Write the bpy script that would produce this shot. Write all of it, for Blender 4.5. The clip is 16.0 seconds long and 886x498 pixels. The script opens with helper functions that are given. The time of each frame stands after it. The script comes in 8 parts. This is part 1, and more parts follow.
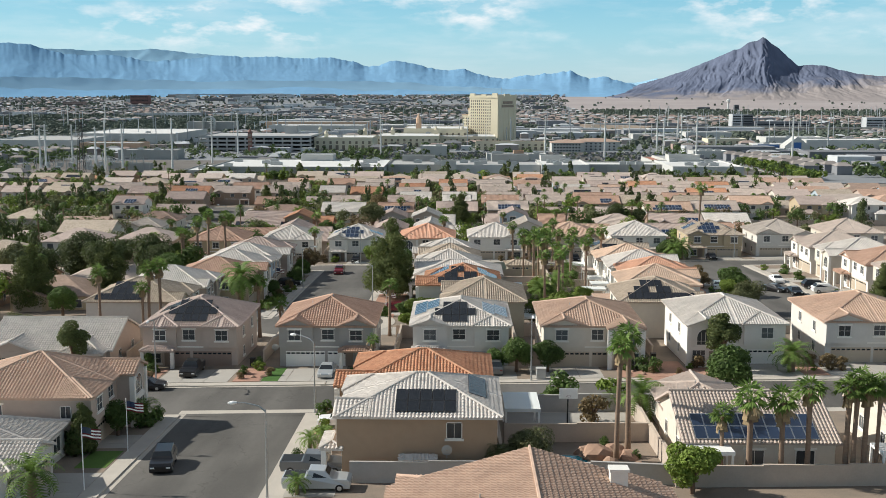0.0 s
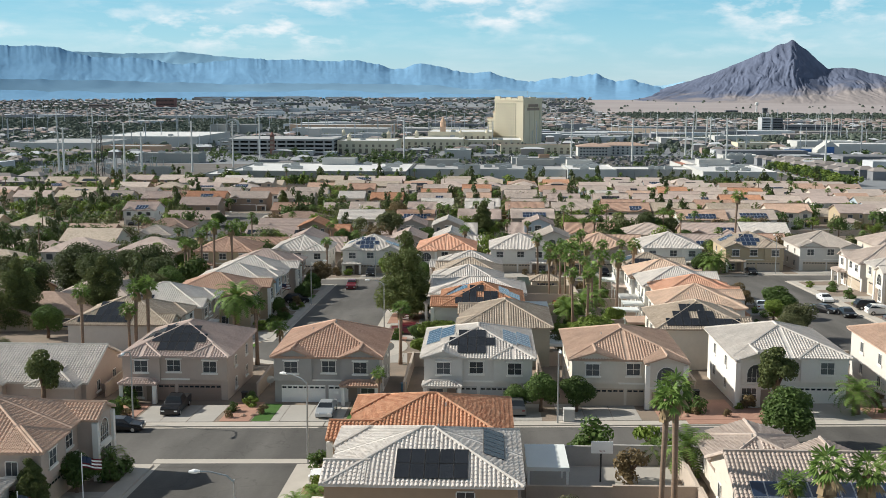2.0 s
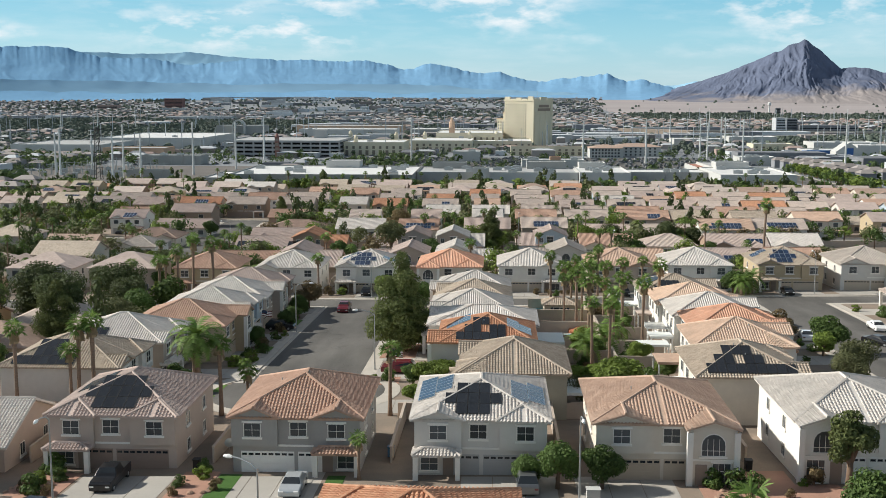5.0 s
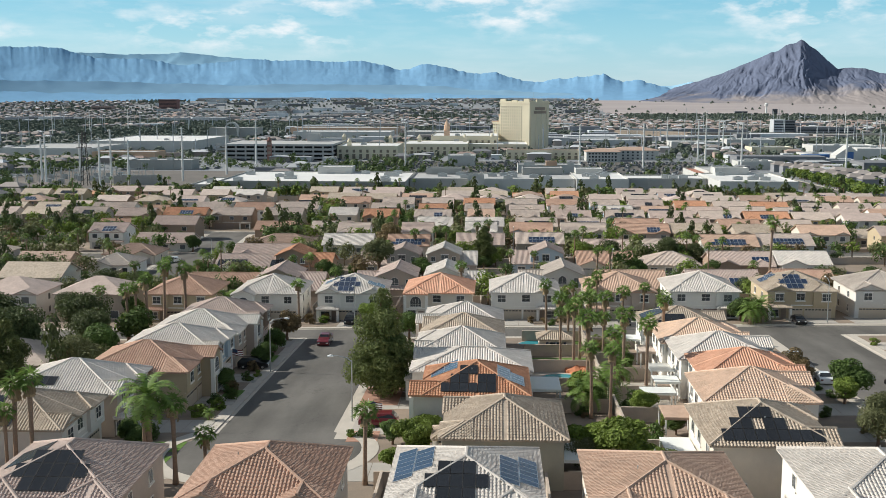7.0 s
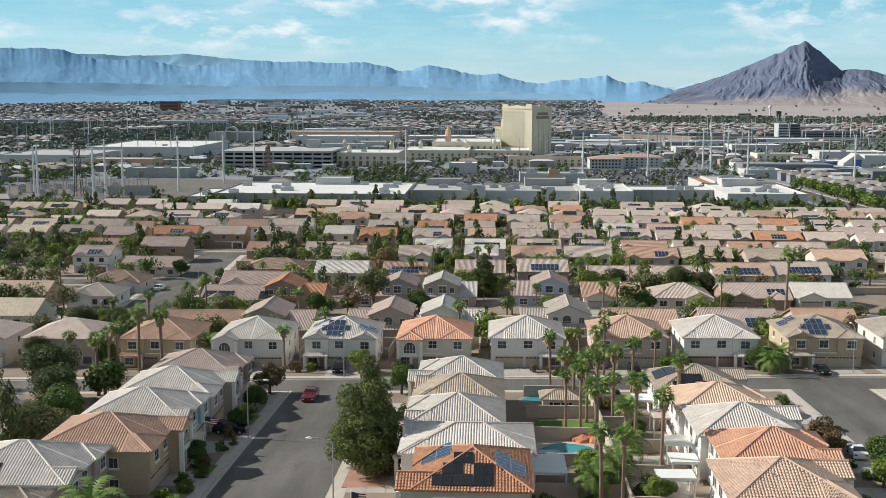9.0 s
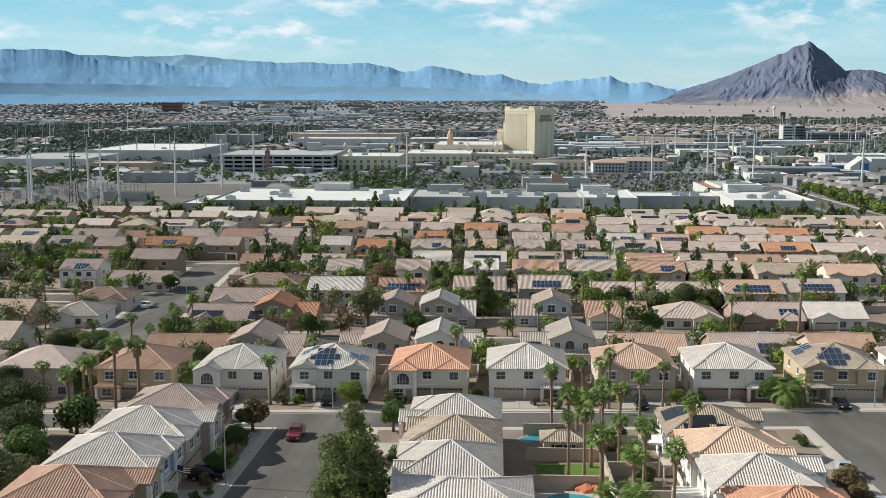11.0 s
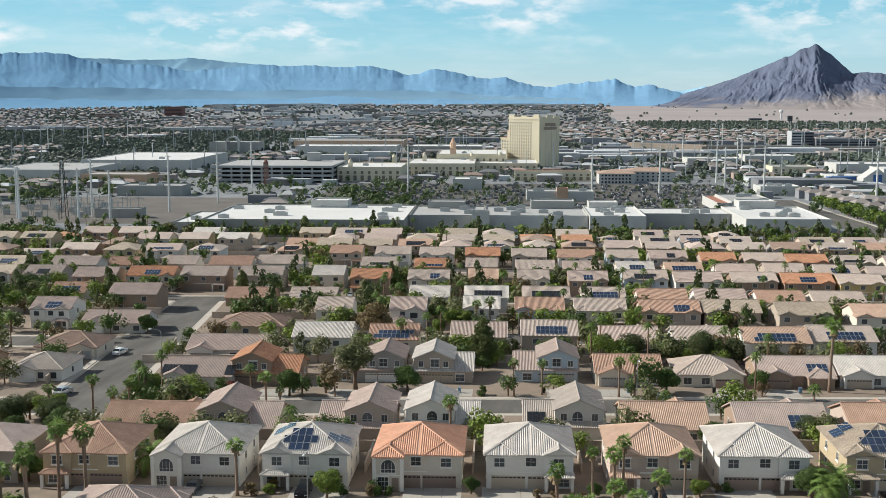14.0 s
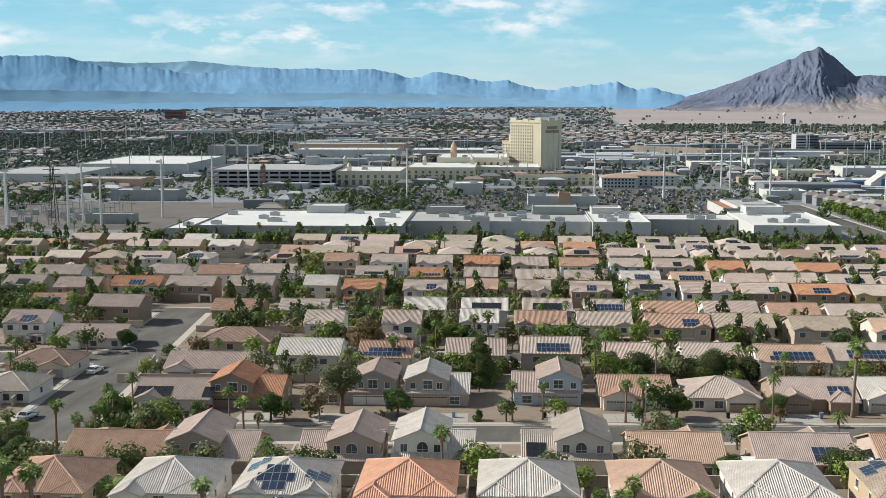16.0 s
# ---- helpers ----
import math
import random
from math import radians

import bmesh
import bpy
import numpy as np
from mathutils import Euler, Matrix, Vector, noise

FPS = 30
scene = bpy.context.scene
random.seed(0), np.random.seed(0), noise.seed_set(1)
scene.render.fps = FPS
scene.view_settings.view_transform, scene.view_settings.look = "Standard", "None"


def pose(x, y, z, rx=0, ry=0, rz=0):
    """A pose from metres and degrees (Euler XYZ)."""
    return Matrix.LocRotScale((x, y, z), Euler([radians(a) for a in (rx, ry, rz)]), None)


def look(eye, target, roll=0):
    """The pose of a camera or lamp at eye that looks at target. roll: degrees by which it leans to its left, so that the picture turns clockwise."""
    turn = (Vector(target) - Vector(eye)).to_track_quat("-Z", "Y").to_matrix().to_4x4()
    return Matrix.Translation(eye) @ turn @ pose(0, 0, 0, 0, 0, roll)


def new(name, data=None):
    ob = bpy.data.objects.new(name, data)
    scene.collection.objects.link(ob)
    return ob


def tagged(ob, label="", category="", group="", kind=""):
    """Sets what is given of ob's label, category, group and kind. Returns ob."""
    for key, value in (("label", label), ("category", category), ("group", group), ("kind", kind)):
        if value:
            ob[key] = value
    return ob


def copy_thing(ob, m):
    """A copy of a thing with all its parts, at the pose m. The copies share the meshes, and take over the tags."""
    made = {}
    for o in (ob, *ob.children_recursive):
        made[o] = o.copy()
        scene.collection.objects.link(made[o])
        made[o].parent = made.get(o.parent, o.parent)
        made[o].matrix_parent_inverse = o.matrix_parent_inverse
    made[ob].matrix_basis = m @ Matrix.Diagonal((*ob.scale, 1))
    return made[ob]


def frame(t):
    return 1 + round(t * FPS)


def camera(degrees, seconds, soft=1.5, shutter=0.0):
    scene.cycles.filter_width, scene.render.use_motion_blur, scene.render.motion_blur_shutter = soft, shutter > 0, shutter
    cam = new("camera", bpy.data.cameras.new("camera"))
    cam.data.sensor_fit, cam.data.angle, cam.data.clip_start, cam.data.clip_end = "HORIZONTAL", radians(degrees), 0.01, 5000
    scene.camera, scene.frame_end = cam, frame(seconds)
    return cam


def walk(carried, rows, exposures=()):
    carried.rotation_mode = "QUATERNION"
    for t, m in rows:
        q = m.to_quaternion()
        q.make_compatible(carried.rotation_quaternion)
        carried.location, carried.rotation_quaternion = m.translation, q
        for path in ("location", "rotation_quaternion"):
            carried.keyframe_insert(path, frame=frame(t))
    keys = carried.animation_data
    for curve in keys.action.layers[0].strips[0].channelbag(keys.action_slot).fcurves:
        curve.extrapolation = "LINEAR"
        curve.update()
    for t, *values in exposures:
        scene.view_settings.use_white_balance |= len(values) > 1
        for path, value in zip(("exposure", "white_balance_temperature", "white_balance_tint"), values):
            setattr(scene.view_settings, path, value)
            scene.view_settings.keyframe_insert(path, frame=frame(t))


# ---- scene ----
cam = camera(44.0, 16.0, soft=0.85)
PATH = [
    (0, (0.92, -5.63, 28.33), (-0.52, 93.34, 14.06), 0.11),
    (0.5, (1.18, -1.77, 28.30), (-0.34, 97.21, 14.11), 0.14),
    (1, (1.41, 2.13, 28.29), (-0.19, 101.12, 14.17), 0.16),
    (1.5, (1.60, 6.06, 28.26), (-0.12, 105.05, 14.22), 0.18),
    (1.7, (1.66, 7.64, 28.25), (-0.04, 106.64, 14.23), 0.19),
    (1.8, (1.69, 8.43, 28.24), (-0.05, 107.43, 14.24), 0.19),
    (1.9, (1.72, 9.22, 28.23), (-0.54, 108.20, 14.23), 0.19),
    (2, (1.74, 10.00, 28.23), (-1.99, 108.95, 14.21), 0.15),
    (2.1, (1.76, 10.79, 28.22), (-3.32, 109.68, 14.20), 0.12),
    (2.2, (1.78, 11.58, 28.21), (-4.39, 110.40, 14.19), 0.09),
    (2.3, (1.80, 12.37, 28.20), (-5.19, 111.14, 14.18), 0.07),
    (2.4, (1.82, 13.16, 28.19), (-5.69, 111.89, 14.17), 0.06),
    (2.5, (1.83, 13.95, 28.18), (-5.89, 112.66, 14.17), 0.06),
    (2.7, (1.85, 15.52, 28.16), (-5.93, 114.23, 14.17), 0.06),
    (3, (1.87, 17.87, 28.13), (-5.99, 116.57, 14.15), 0.06),
    (3.3, (1.89, 20.18, 28.11), (-6.02, 118.89, 14.13), 0.05),
    (3.5, (1.91, 21.71, 28.11), (-6.04, 120.41, 14.12), 0.05),
    (3.6, (1.92, 22.47, 28.11), (-5.98, 121.17, 14.12), 0.05),
    (3.7, (1.94, 23.22, 28.11), (-5.52, 121.96, 14.13), 0.06),
    (3.8, (1.95, 23.97, 28.12), (-4.85, 122.76, 14.14), 0.07),
    (3.9, (1.97, 24.72, 28.14), (-4.28, 123.54, 14.16), 0.08),
    (4, (1.98, 25.46, 28.16), (-3.87, 124.30, 14.18), 0.09),
    (4.1, (2.00, 26.20, 28.18), (-3.60, 125.06, 14.20), 0.09),
    (4.2, (2.02, 26.93, 28.21), (-3.44, 125.80, 14.22), 0.09),
    (4.6, (2.11, 29.80, 28.29), (-2.88, 128.69, 14.28), 0.10),
    (5.2, (2.37, 33.77, 28.45), (-2.15, 132.69, 14.45), 0.09),
    (5.8, (2.69, 37.67, 28.70), (-1.58, 136.59, 14.64), 0.09),
    (6.3, (2.88, 41.24, 29.48), (-1.33, 140.16, 15.43), 0.08),
    (6.5, (2.94, 42.71, 29.95), (-1.30, 141.63, 15.91), 0.07),
    (7, (3.08, 46.45, 31.23), (-1.24, 145.37, 17.21), 0.07),
    (7.5, (3.20, 50.27, 32.58), (-1.18, 149.19, 18.57), 0.07),
    (8, (3.30, 54.16, 33.95), (-1.09, 153.07, 19.94), 0.08),
    (8.5, (3.40, 57.93, 35.28), (-1.06, 156.84, 21.28), 0.08),
    (9, (3.52, 61.52, 36.55), (-1.02, 160.43, 22.54), 0.08),
    (9.2, (3.57, 62.90, 37.03), (-1.00, 161.80, 23.01), 0.07),
    (10.2, (3.93, 68.60, 38.42), (-0.79, 167.50, 24.42), 0.06),
    (11.3, (4.41, 74.86, 39.56), (-0.48, 173.76, 25.56), 0.03),
    (11.5, (4.48, 76.28, 40.05), (-0.46, 175.17, 26.06), 0.03),
    (12, (4.65, 79.96, 41.40), (-0.35, 178.85, 27.41), 0.01),
    (12.5, (4.81, 83.86, 42.82), (-0.26, 182.75, 28.82), 0.00),
    (13, (4.96, 87.86, 44.19), (-0.18, 186.74, 30.22), -0.01),
    (13.5, (5.09, 91.84, 45.28), (-0.12, 190.72, 31.35), -0.02),
    (14, (5.24, 95.78, 45.77), (-0.03, 194.67, 31.90), -0.03),
    (14.5, (5.41, 99.70, 45.79), (0.12, 198.60, 31.98), -0.03),
    (15, (5.60, 103.64, 45.74), (0.24, 202.54, 32.00), -0.04),
    (15.5, (5.82, 107.58, 45.70), (0.44, 206.50, 32.03), -0.04),
    (16, (6.07, 111.55, 45.60), (0.61, 210.47, 32.00), -0.04),
]
walk(cam, [(t, look(eye, target, roll)) for t, eye, target, roll in PATH])

# ---- light ----
SUN_ELEVATION, SUN_AZIMUTH = 33.0, -78.0      # degrees; azimuth clockwise from +y
world = bpy.data.worlds.new("world")
scene.world = world
world.use_nodes = True
wn, wl = world.node_tree.nodes, world.node_tree.links
wn.clear()
sky = wn.new("ShaderNodeTexSky")
sky.sky_type, sky.sun_disc = "NISHITA", False
sky.sun_elevation, sky.sun_rotation = radians(SUN_ELEVATION), radians(SUN_AZIMUTH)
sky.altitude, sky.air_density, sky.dust_density, sky.ozone_density = 600, 1.0, 0.2, 3.0
wtc = wn.new("ShaderNodeTexCoord")
wmix = wn.new("ShaderNodeMix")
wmix.data_type = "RGBA"
wmix.inputs["B"].default_value = (9.9, 10.3, 10.6, 1)


def cloud_layer(size, flat, shift, lo, hi, detail):
    """Clouds as noise over the direction, flattened towards the horizon."""
    mp, nz, rp = wn.new("ShaderNodeMapping"), wn.new("ShaderNodeTexNoise"), wn.new("ShaderNodeValToRGB")
    mp.inputs["Scale"].default_value, mp.inputs["Location"].default_value = (1.0, 1.0, flat), shift
    nz.inputs["Scale"].default_value, nz.inputs["Detail"].default_value, nz.inputs["Roughness"].default_value = size, detail, 0.58
    rp.color_ramp.elements[0].position, rp.color_ramp.elements[1].position = lo, hi
    wl.new(wtc.outputs["Generated"], mp.inputs["Vector"])
    wl.new(mp.outputs[0], nz.inputs["Vector"])
    wl.new(nz.outputs["Fac"], rp.inputs["Fac"])
    return rp.outputs["Color"]


def wmath(op, a, b, c=None):
    m = wn.new("ShaderNodeMath")
    m.operation = op
    for i, v in enumerate((a, b) if c is None else (a, b, c)):
        if isinstance(v, float):
            m.inputs[i].default_value = v
        else:
            wl.new(v, m.inputs[i])
    return m.outputs[0]


puffs = cloud_layer(21.0, 2.7, (0.35, 0.1, 0.7), 0.47, 0.66, 9.0)
groups = cloud_layer(5.5, 3.0, (1.3, 0.4, 0.2), 0.39, 0.56, 3.0)
wisps = cloud_layer(8.0, 5.5, (0.2, 2.1, 0.5), 0.46, 0.80, 8.0)
wscale = wn.new("ShaderNodeMath")
wscale.operation = "MINIMUM"
wscale.inputs[1].default_value = 0.85
wup = wn.new("ShaderNodeMapRange")         # the heaped clouds float well over the ranges
wup.inputs["From Min"].default_value, wup.inputs["From Max"].default_value = 0.030, 0.050
wsep = wn.new("ShaderNodeSeparateXYZ")
wl.new(wtc.outputs["Generated"], wsep.inputs[0])
wl.new(wsep.outputs["Z"], wup.inputs["Value"])
wl.new(wmath("MULTIPLY_ADD", wmath("MULTIPLY", wmath("MULTIPLY", puffs, groups), wup.outputs[0]), 0.95, wmath("MULTIPLY", wisps, 0.34)), wscale.inputs[0])
wbg = wn.new("ShaderNodeBackground")
wbg.inputs["Strength"].default_value = 0.088
wout = wn.new("ShaderNodeOutputWorld")
wl.new(wscale.outputs[0], wmix.inputs["Factor"])
# clear-sky colour by height over the horizon, laid over the physical sky
wgrad = wn.new("ShaderNodeValToRGB")
wgrad.color_ramp.elements[0].position, wgrad.color_ramp.elements[0].color = 0.0, (0.55, 0.80, 0.92, 1)
wgrad.color_ramp.elements[1].position, wgrad.color_ramp.elements[1].color = 0.8, (0.032, 0.064, 0.105, 1)
for spot, tone in ((0.05, (0.375, 0.78, 0.95)), (0.10, (0.20, 0.65, 0.89)), (0.26, (0.06, 0.155, 0.25))):
    wgrad.color_ramp.elements.new(spot).color = (*tone, 1)
wamp = wn.new("ShaderNodeVectorMath")
wamp.operation = "SCALE"
wamp.inputs["Scale"].default_value = 10.0
wsky = wn.new("ShaderNodeMix")
wsky.data_type = "RGBA"
wsky.inputs["Factor"].default_value = 0.72
wl.new(wsep.outputs["Z"], wgrad.inputs["Fac"])
wl.new(wgrad.outputs["Color"], wamp.inputs[0])
wl.new(sky.outputs[0], wsky.inputs["A"])
wl.new(wamp.outputs[0], wsky.inputs["B"])
wl.new(wsky.outputs["Result"], wmix.inputs["A"])
wl.new(wmix.outputs["Result"], wbg.inputs["Color"])
wl.new(wbg.outputs[0], wout.inputs["Surface"])

sun = new("sun", bpy.data.lights.new("sun", "SUN"))
sun.data.energy, sun.data.angle, sun.data.color = 5.3, radians(0.5), (0.985, 0.95, 0.855)
se, sa_ = radians(SUN_ELEVATION), radians(SUN_AZIMUTH)
sun_dir = Vector((math.sin(sa_) * math.cos(se), math.cos(sa_) * math.cos(se), math.sin(se)))
sun.matrix_world = look(sun_dir * 300, (0, 0, 0))
scene.view_settings.exposure = 0.09

# ---- materials ----


def material(name, color, rough=0.85, metal=0.0, var=0.12, scale=1.5, fine=18.0, fine_var=0.08, bump=0.15,
             bump_scale=40.0, dark=None, random_var=0.0, island_var=0.0, spec=0.3, coat=0.0, streak=None):
    m = bpy.data.materials.new(name)
    m.use_nodes = True
    n, l = m.node_tree.nodes, m.node_tree.links
    b = n["Principled BSDF"]
    b.inputs["Roughness"].default_value, b.inputs["Metallic"].default_value = rough, metal
    b.inputs["Specular IOR Level"].default_value = spec
    b.inputs["Coat Weight"].default_value = coat
    tc = n.new("ShaderNodeTexCoord")
    vec = tc.outputs["Object"]
    if streak:
        mp = n.new("ShaderNodeMapping")
        mp.inputs["Scale"].default_value = streak
        l.new(vec, mp.inputs["Vector"])
        vec = mp.outputs[0]
    big, small = n.new("ShaderNodeTexNoise"), n.new("ShaderNodeTexNoise")
    big.inputs["Scale"].default_value, big.inputs["Detail"].default_value = scale, 4
    small.inputs["Scale"].default_value, small.inputs["Detail"].default_value = fine, 3
    l.new(vec, big.inputs["Vector"])
    l.new(vec, small.inputs["Vector"])
    total = n.new("ShaderNodeMath")
    total.operation = "MULTIPLY_ADD"
    l.new(big.outputs["Fac"], total.inputs[0])
    total.inputs[1].default_value, total.inputs[2].default_value = 2.2 * var, 1 - 1.1 * var
    add = n.new("ShaderNodeMath")
    add.operation = "MULTIPLY_ADD"
    l.new(small.outputs["Fac"], add.inputs[0])
    add.inputs[1].default_value = 2 * fine_var
    l.new(total.outputs[0], add.inputs[2])
    last = add.outputs[0]
    for what, amount in (("ob", random_var), ("isl", island_var)):
        if amount:
            src = n.new("ShaderNodeObjectInfo") if what == "ob" else n.new("ShaderNodeNewGeometry")
            out = src.outputs["Random"] if what == "ob" else src.outputs["Random Per Island"]
            a2 = n.new("ShaderNodeMath")
            a2.operation = "MULTIPLY_ADD"
            l.new(out, a2.inputs[0])
            a2.inputs[1].default_value = 2 * amount
            a3 = n.new("ShaderNodeMath")
            a3.operation = "SUBTRACT"
            a3.inputs[1].default_value = amount
            l.new(last, a2.inputs[2])
            l.new(a2.outputs[0], a3.inputs[0])
            last = a3.outputs[0]
    mul = n.new("ShaderNodeVectorMath")
    mul.operation = "SCALE"
    if dark:
        mx = n.new("ShaderNodeMix")
        mx.data_type = "RGBA"
        mx.inputs["A"].default_value, mx.inputs["B"].default_value = (*color, 1), (*dark, 1)
        rp = n.new("ShaderNodeValToRGB")
        rp.color_ramp.elements[0].position, rp.color_ramp.elements[1].position = 0.42, 0.62
        l.new(big.outputs["Fac"], rp.inputs["Fac"])
        l.new(rp.outputs["Color"], mx.inputs["Factor"])
        l.new(mx.outputs["Result"], mul.inputs[0])
    else:
        mul.inputs[0].default_value = color
    l.new(last, mul.inputs["Scale"])
    l.new(mul.outputs[0], b.inputs["Base Color"])
    if bump:
        bt, bn = n.new("ShaderNodeTexNoise"), n.new("ShaderNodeBump")
        bt.inputs["Scale"].default_value, bt.inputs["Detail"].default_value = bump_scale, 3
        bn.inputs["Strength"].default_value, bn.inputs["Distance"].default_value = bump, 0.02
        l.new(vec, bt.inputs["Vector"])
        l.new(bt.outputs["Fac"], bn.inputs["Height"])
        l.new(bn.outputs[0], b.inputs["Normal"])
    return m


def roof_material(name, a, b_, spread=0.5):
    """Concrete roof tiles: each tile takes a tone between two colours."""
    m = bpy.data.materials.new(name)
    m.use_nodes = True
    n, l = m.node_tree.nodes, m.node_tree.links
    b = n["Principled BSDF"]
    b.inputs["Roughness"].default_value, b.inputs["Specular IOR Level"].default_value = 0.8, 0.25
    tc, mp = n.new("ShaderNodeTexCoord"), n.new("ShaderNodeMapping")
    mp.inputs["Scale"].default_value = (3.2, 2.6, 3.0)
    vo = n.new("ShaderNodeTexVoronoi")
    vo.inputs["Scale"].default_value = 1.0
    big = n.new("ShaderNodeTexNoise")
    big.inputs["Scale"].default_value, big.inputs["Detail"].default_value = 0.5, 5
    oi = n.new("ShaderNodeObjectInfo")
    sep = n.new("ShaderNodeSeparateColor")
    ma = n.new("ShaderNodeMath")
    ma.operation = "MULTIPLY_ADD"
    ma.inputs[1].default_value, ma.inputs[2].default_value = spread, 0.5 - spread / 2
    mx, sc = n.new("ShaderNodeMix"), n.new("ShaderNodeVectorMath")
    mx.data_type, sc.operation = "RGBA", "SCALE"
    mx.inputs["A"].default_value, mx.inputs["B"].default_value = (*a, 1), (*b_, 1)
    f1, f2 = n.new("ShaderNodeMath"), n.new("ShaderNodeMath")
    f1.operation = f2.operation = "MULTIPLY_ADD"
    f1.inputs[1].default_value, f1.inputs[2].default_value = 0.5, 0.66
    f2.inputs[1].default_value = 0.18
    l.new(tc.outputs["Object"], mp.inputs["Vector"])
    l.new(mp.outputs[0], vo.inputs["Vector"])
    l.new(tc.outputs["Object"], big.inputs["Vector"])
    l.new(vo.outputs["Color"], sep.inputs[0])
    l.new(sep.outputs[0], ma.inputs[0])
    l.new(ma.outputs[0], mx.inputs["Factor"])
    l.new(big.outputs["Fac"], f1.inputs[0])
    l.new(oi.outputs["Random"], f2.inputs[0])
    l.new(f1.outputs[0], f2.inputs[2])
    l.new(mx.outputs["Result"], sc.inputs[0])
    l.new(f2.outputs[0], sc.inputs["Scale"])
    l.new(sc.outputs[0], b.inputs["Base Color"])
    wv, bp = n.new("ShaderNodeTexNoise"), n.new("ShaderNodeBump")
    wv.inputs["Scale"].default_value = 9
    bp.inputs["Strength"].default_value, bp.inputs["Distance"].default_value = 0.4, 0.03
    l.new(tc.outputs["Object"], wv.inputs["Vector"])
    l.new(wv.outputs["Fac"], bp.inputs["Height"])
    l.new(bp.outputs[0], b.inputs["Normal"])
    return m


STUCCO = {
    "taupe": material("stucco_taupe", (0.42, 0.35, 0.29), var=0.08, bump=0.3),
    "pinkish": material("stucco_pinkish", (0.50, 0.41, 0.35), var=0.08, bump=0.3),
    "grey": material("stucco_grey", (0.36, 0.34, 0.32), var=0.08, bump=0.3),
    "white": material("stucco_white", (0.74, 0.71, 0.66), var=0.06, bump=0.3),
    "cream": material("stucco_cream", (0.64, 0.58, 0.50), var=0.07, bump=0.3),
    "pale": material("stucco_pale", (0.62, 0.59, 0.55), var=0.07, bump=0.3),
    "olive": material("stucco_olive", (0.38, 0.36, 0.29), var=0.08, bump=0.3),
    "blue": material("stucco_blue", (0.40, 0.47, 0.53), var=0.07, bump=0.3),
    "brown": material("stucco_brown", (0.33, 0.24, 0.18), var=0.08, bump=0.3),
    "tan": material("stucco_tan", (0.46, 0.37, 0.25), var=0.08, bump=0.3),
    "umber": material("stucco_umber", (0.40, 0.285, 0.195), var=0.08, bump=0.3),
    "yellow": material("stucco_yellow", (0.56, 0.42, 0.20), var=0.08, bump=0.3),
}
ROOF = {
    "white": roof_material("tile_white", (0.70, 0.65, 0.60), (0.55, 0.50, 0.455)),
    "grey": roof_material("tile_grey", (0.54, 0.48, 0.42), (0.42, 0.36, 0.32)),
    "tan": roof_material("tile_tan", (0.575, 0.485, 0.425), (0.455, 0.37, 0.32)),
    "salmon": roof_material("tile_salmon", (0.55, 0.375, 0.285), (0.425, 0.265, 0.195)),
    "orange": roof_material("tile_orange", (0.60, 0.34, 0.21), (0.46, 0.22, 0.13), 0.8),
    "brown": roof_material("tile_brown", (0.47, 0.34, 0.27), (0.34, 0.24, 0.19)),
    "dun": roof_material("tile_dun", (0.53, 0.445, 0.355), (0.39, 0.315, 0.25), 0.8),
    "buff": roof_material("tile_buff", (0.74, 0.56, 0.44), (0.60, 0.43, 0.32)),
    "peach": roof_material("tile_peach", (0.74, 0.44, 0.31), (0.60, 0.33, 0.22)),
    "rosy": roof_material("tile_rosy", (0.60, 0.43, 0.33), (0.48, 0.33, 0.25)),
    "pink": roof_material("tile_pink", (0.555, 0.45, 0.40), (0.45, 0.35, 0.305)),
}
M_TRIM = material("trim_paint", (0.78, 0.75, 0.70), var=0.05, bump=0.1)
M_TRIM_DARK = material("trim_dark", (0.28, 0.22, 0.18), var=0.06, bump=0.1)
M_DOOR = {
    "white": material("door_white", (0.80, 0.78, 0.74), rough=0.5, var=0.04, bump=0.05),
    "tan": material("door_tan", (0.50, 0.42, 0.33), rough=0.5, var=0.05, bump=0.05),
    "brown": material("door_brown", (0.30, 0.22, 0.18), rough=0.5, var=0.05, bump=0.05),
    "grey": material("door_grey", (0.42, 0.41, 0.40), rough=0.5, var=0.05, bump=0.05),
}
M_GLASS = material("window_glass", (0.025, 0.03, 0.035), rough=0.1, var=0.3, scale=0.8, fine_var=0.1, bump=0, spec=0.35)
M_PANE = material("window_pane", (0.085, 0.09, 0.095), rough=0.12, var=0.35, scale=0.9, fine_var=0.1, bump=0, spec=0.4, random_var=0.5)
M_PANEL = material("solar_cell", (0.02, 0.035, 0.07), rough=0.12, var=0.15, scale=2, bump=0, spec=0.6, random_var=0.25)
M_PANEL_DARK = material("solar_cell_dark", (0.014, 0.016, 0.02), rough=0.25, var=0.15, bump=0, spec=0.5, random_var=0.25)
M_ALU = material("aluminium", (0.62, 0.63, 0.64), rough=0.35, metal=0.9, var=0.05, bump=0)
M_STEEL = material("galvanised_steel", (0.38, 0.39, 0.39), rough=0.45, metal=0.6, var=0.1, bump=0)
M_WHITE = material("white_paint", (0.82, 0.82, 0.80), rough=0.5, var=0.05, bump=0.05)
M_BLACK = material("black_plastic", (0.02, 0.02, 0.02), rough=0.5, var=0.1, bump=0)
M_ASPHALT = material("asphalt", (0.118, 0.111, 0.102), rough=0.9, var=0.34, scale=0.10, fine=3.0, fine_var=0.10, bump=0.4,
                     bump_scale=25)


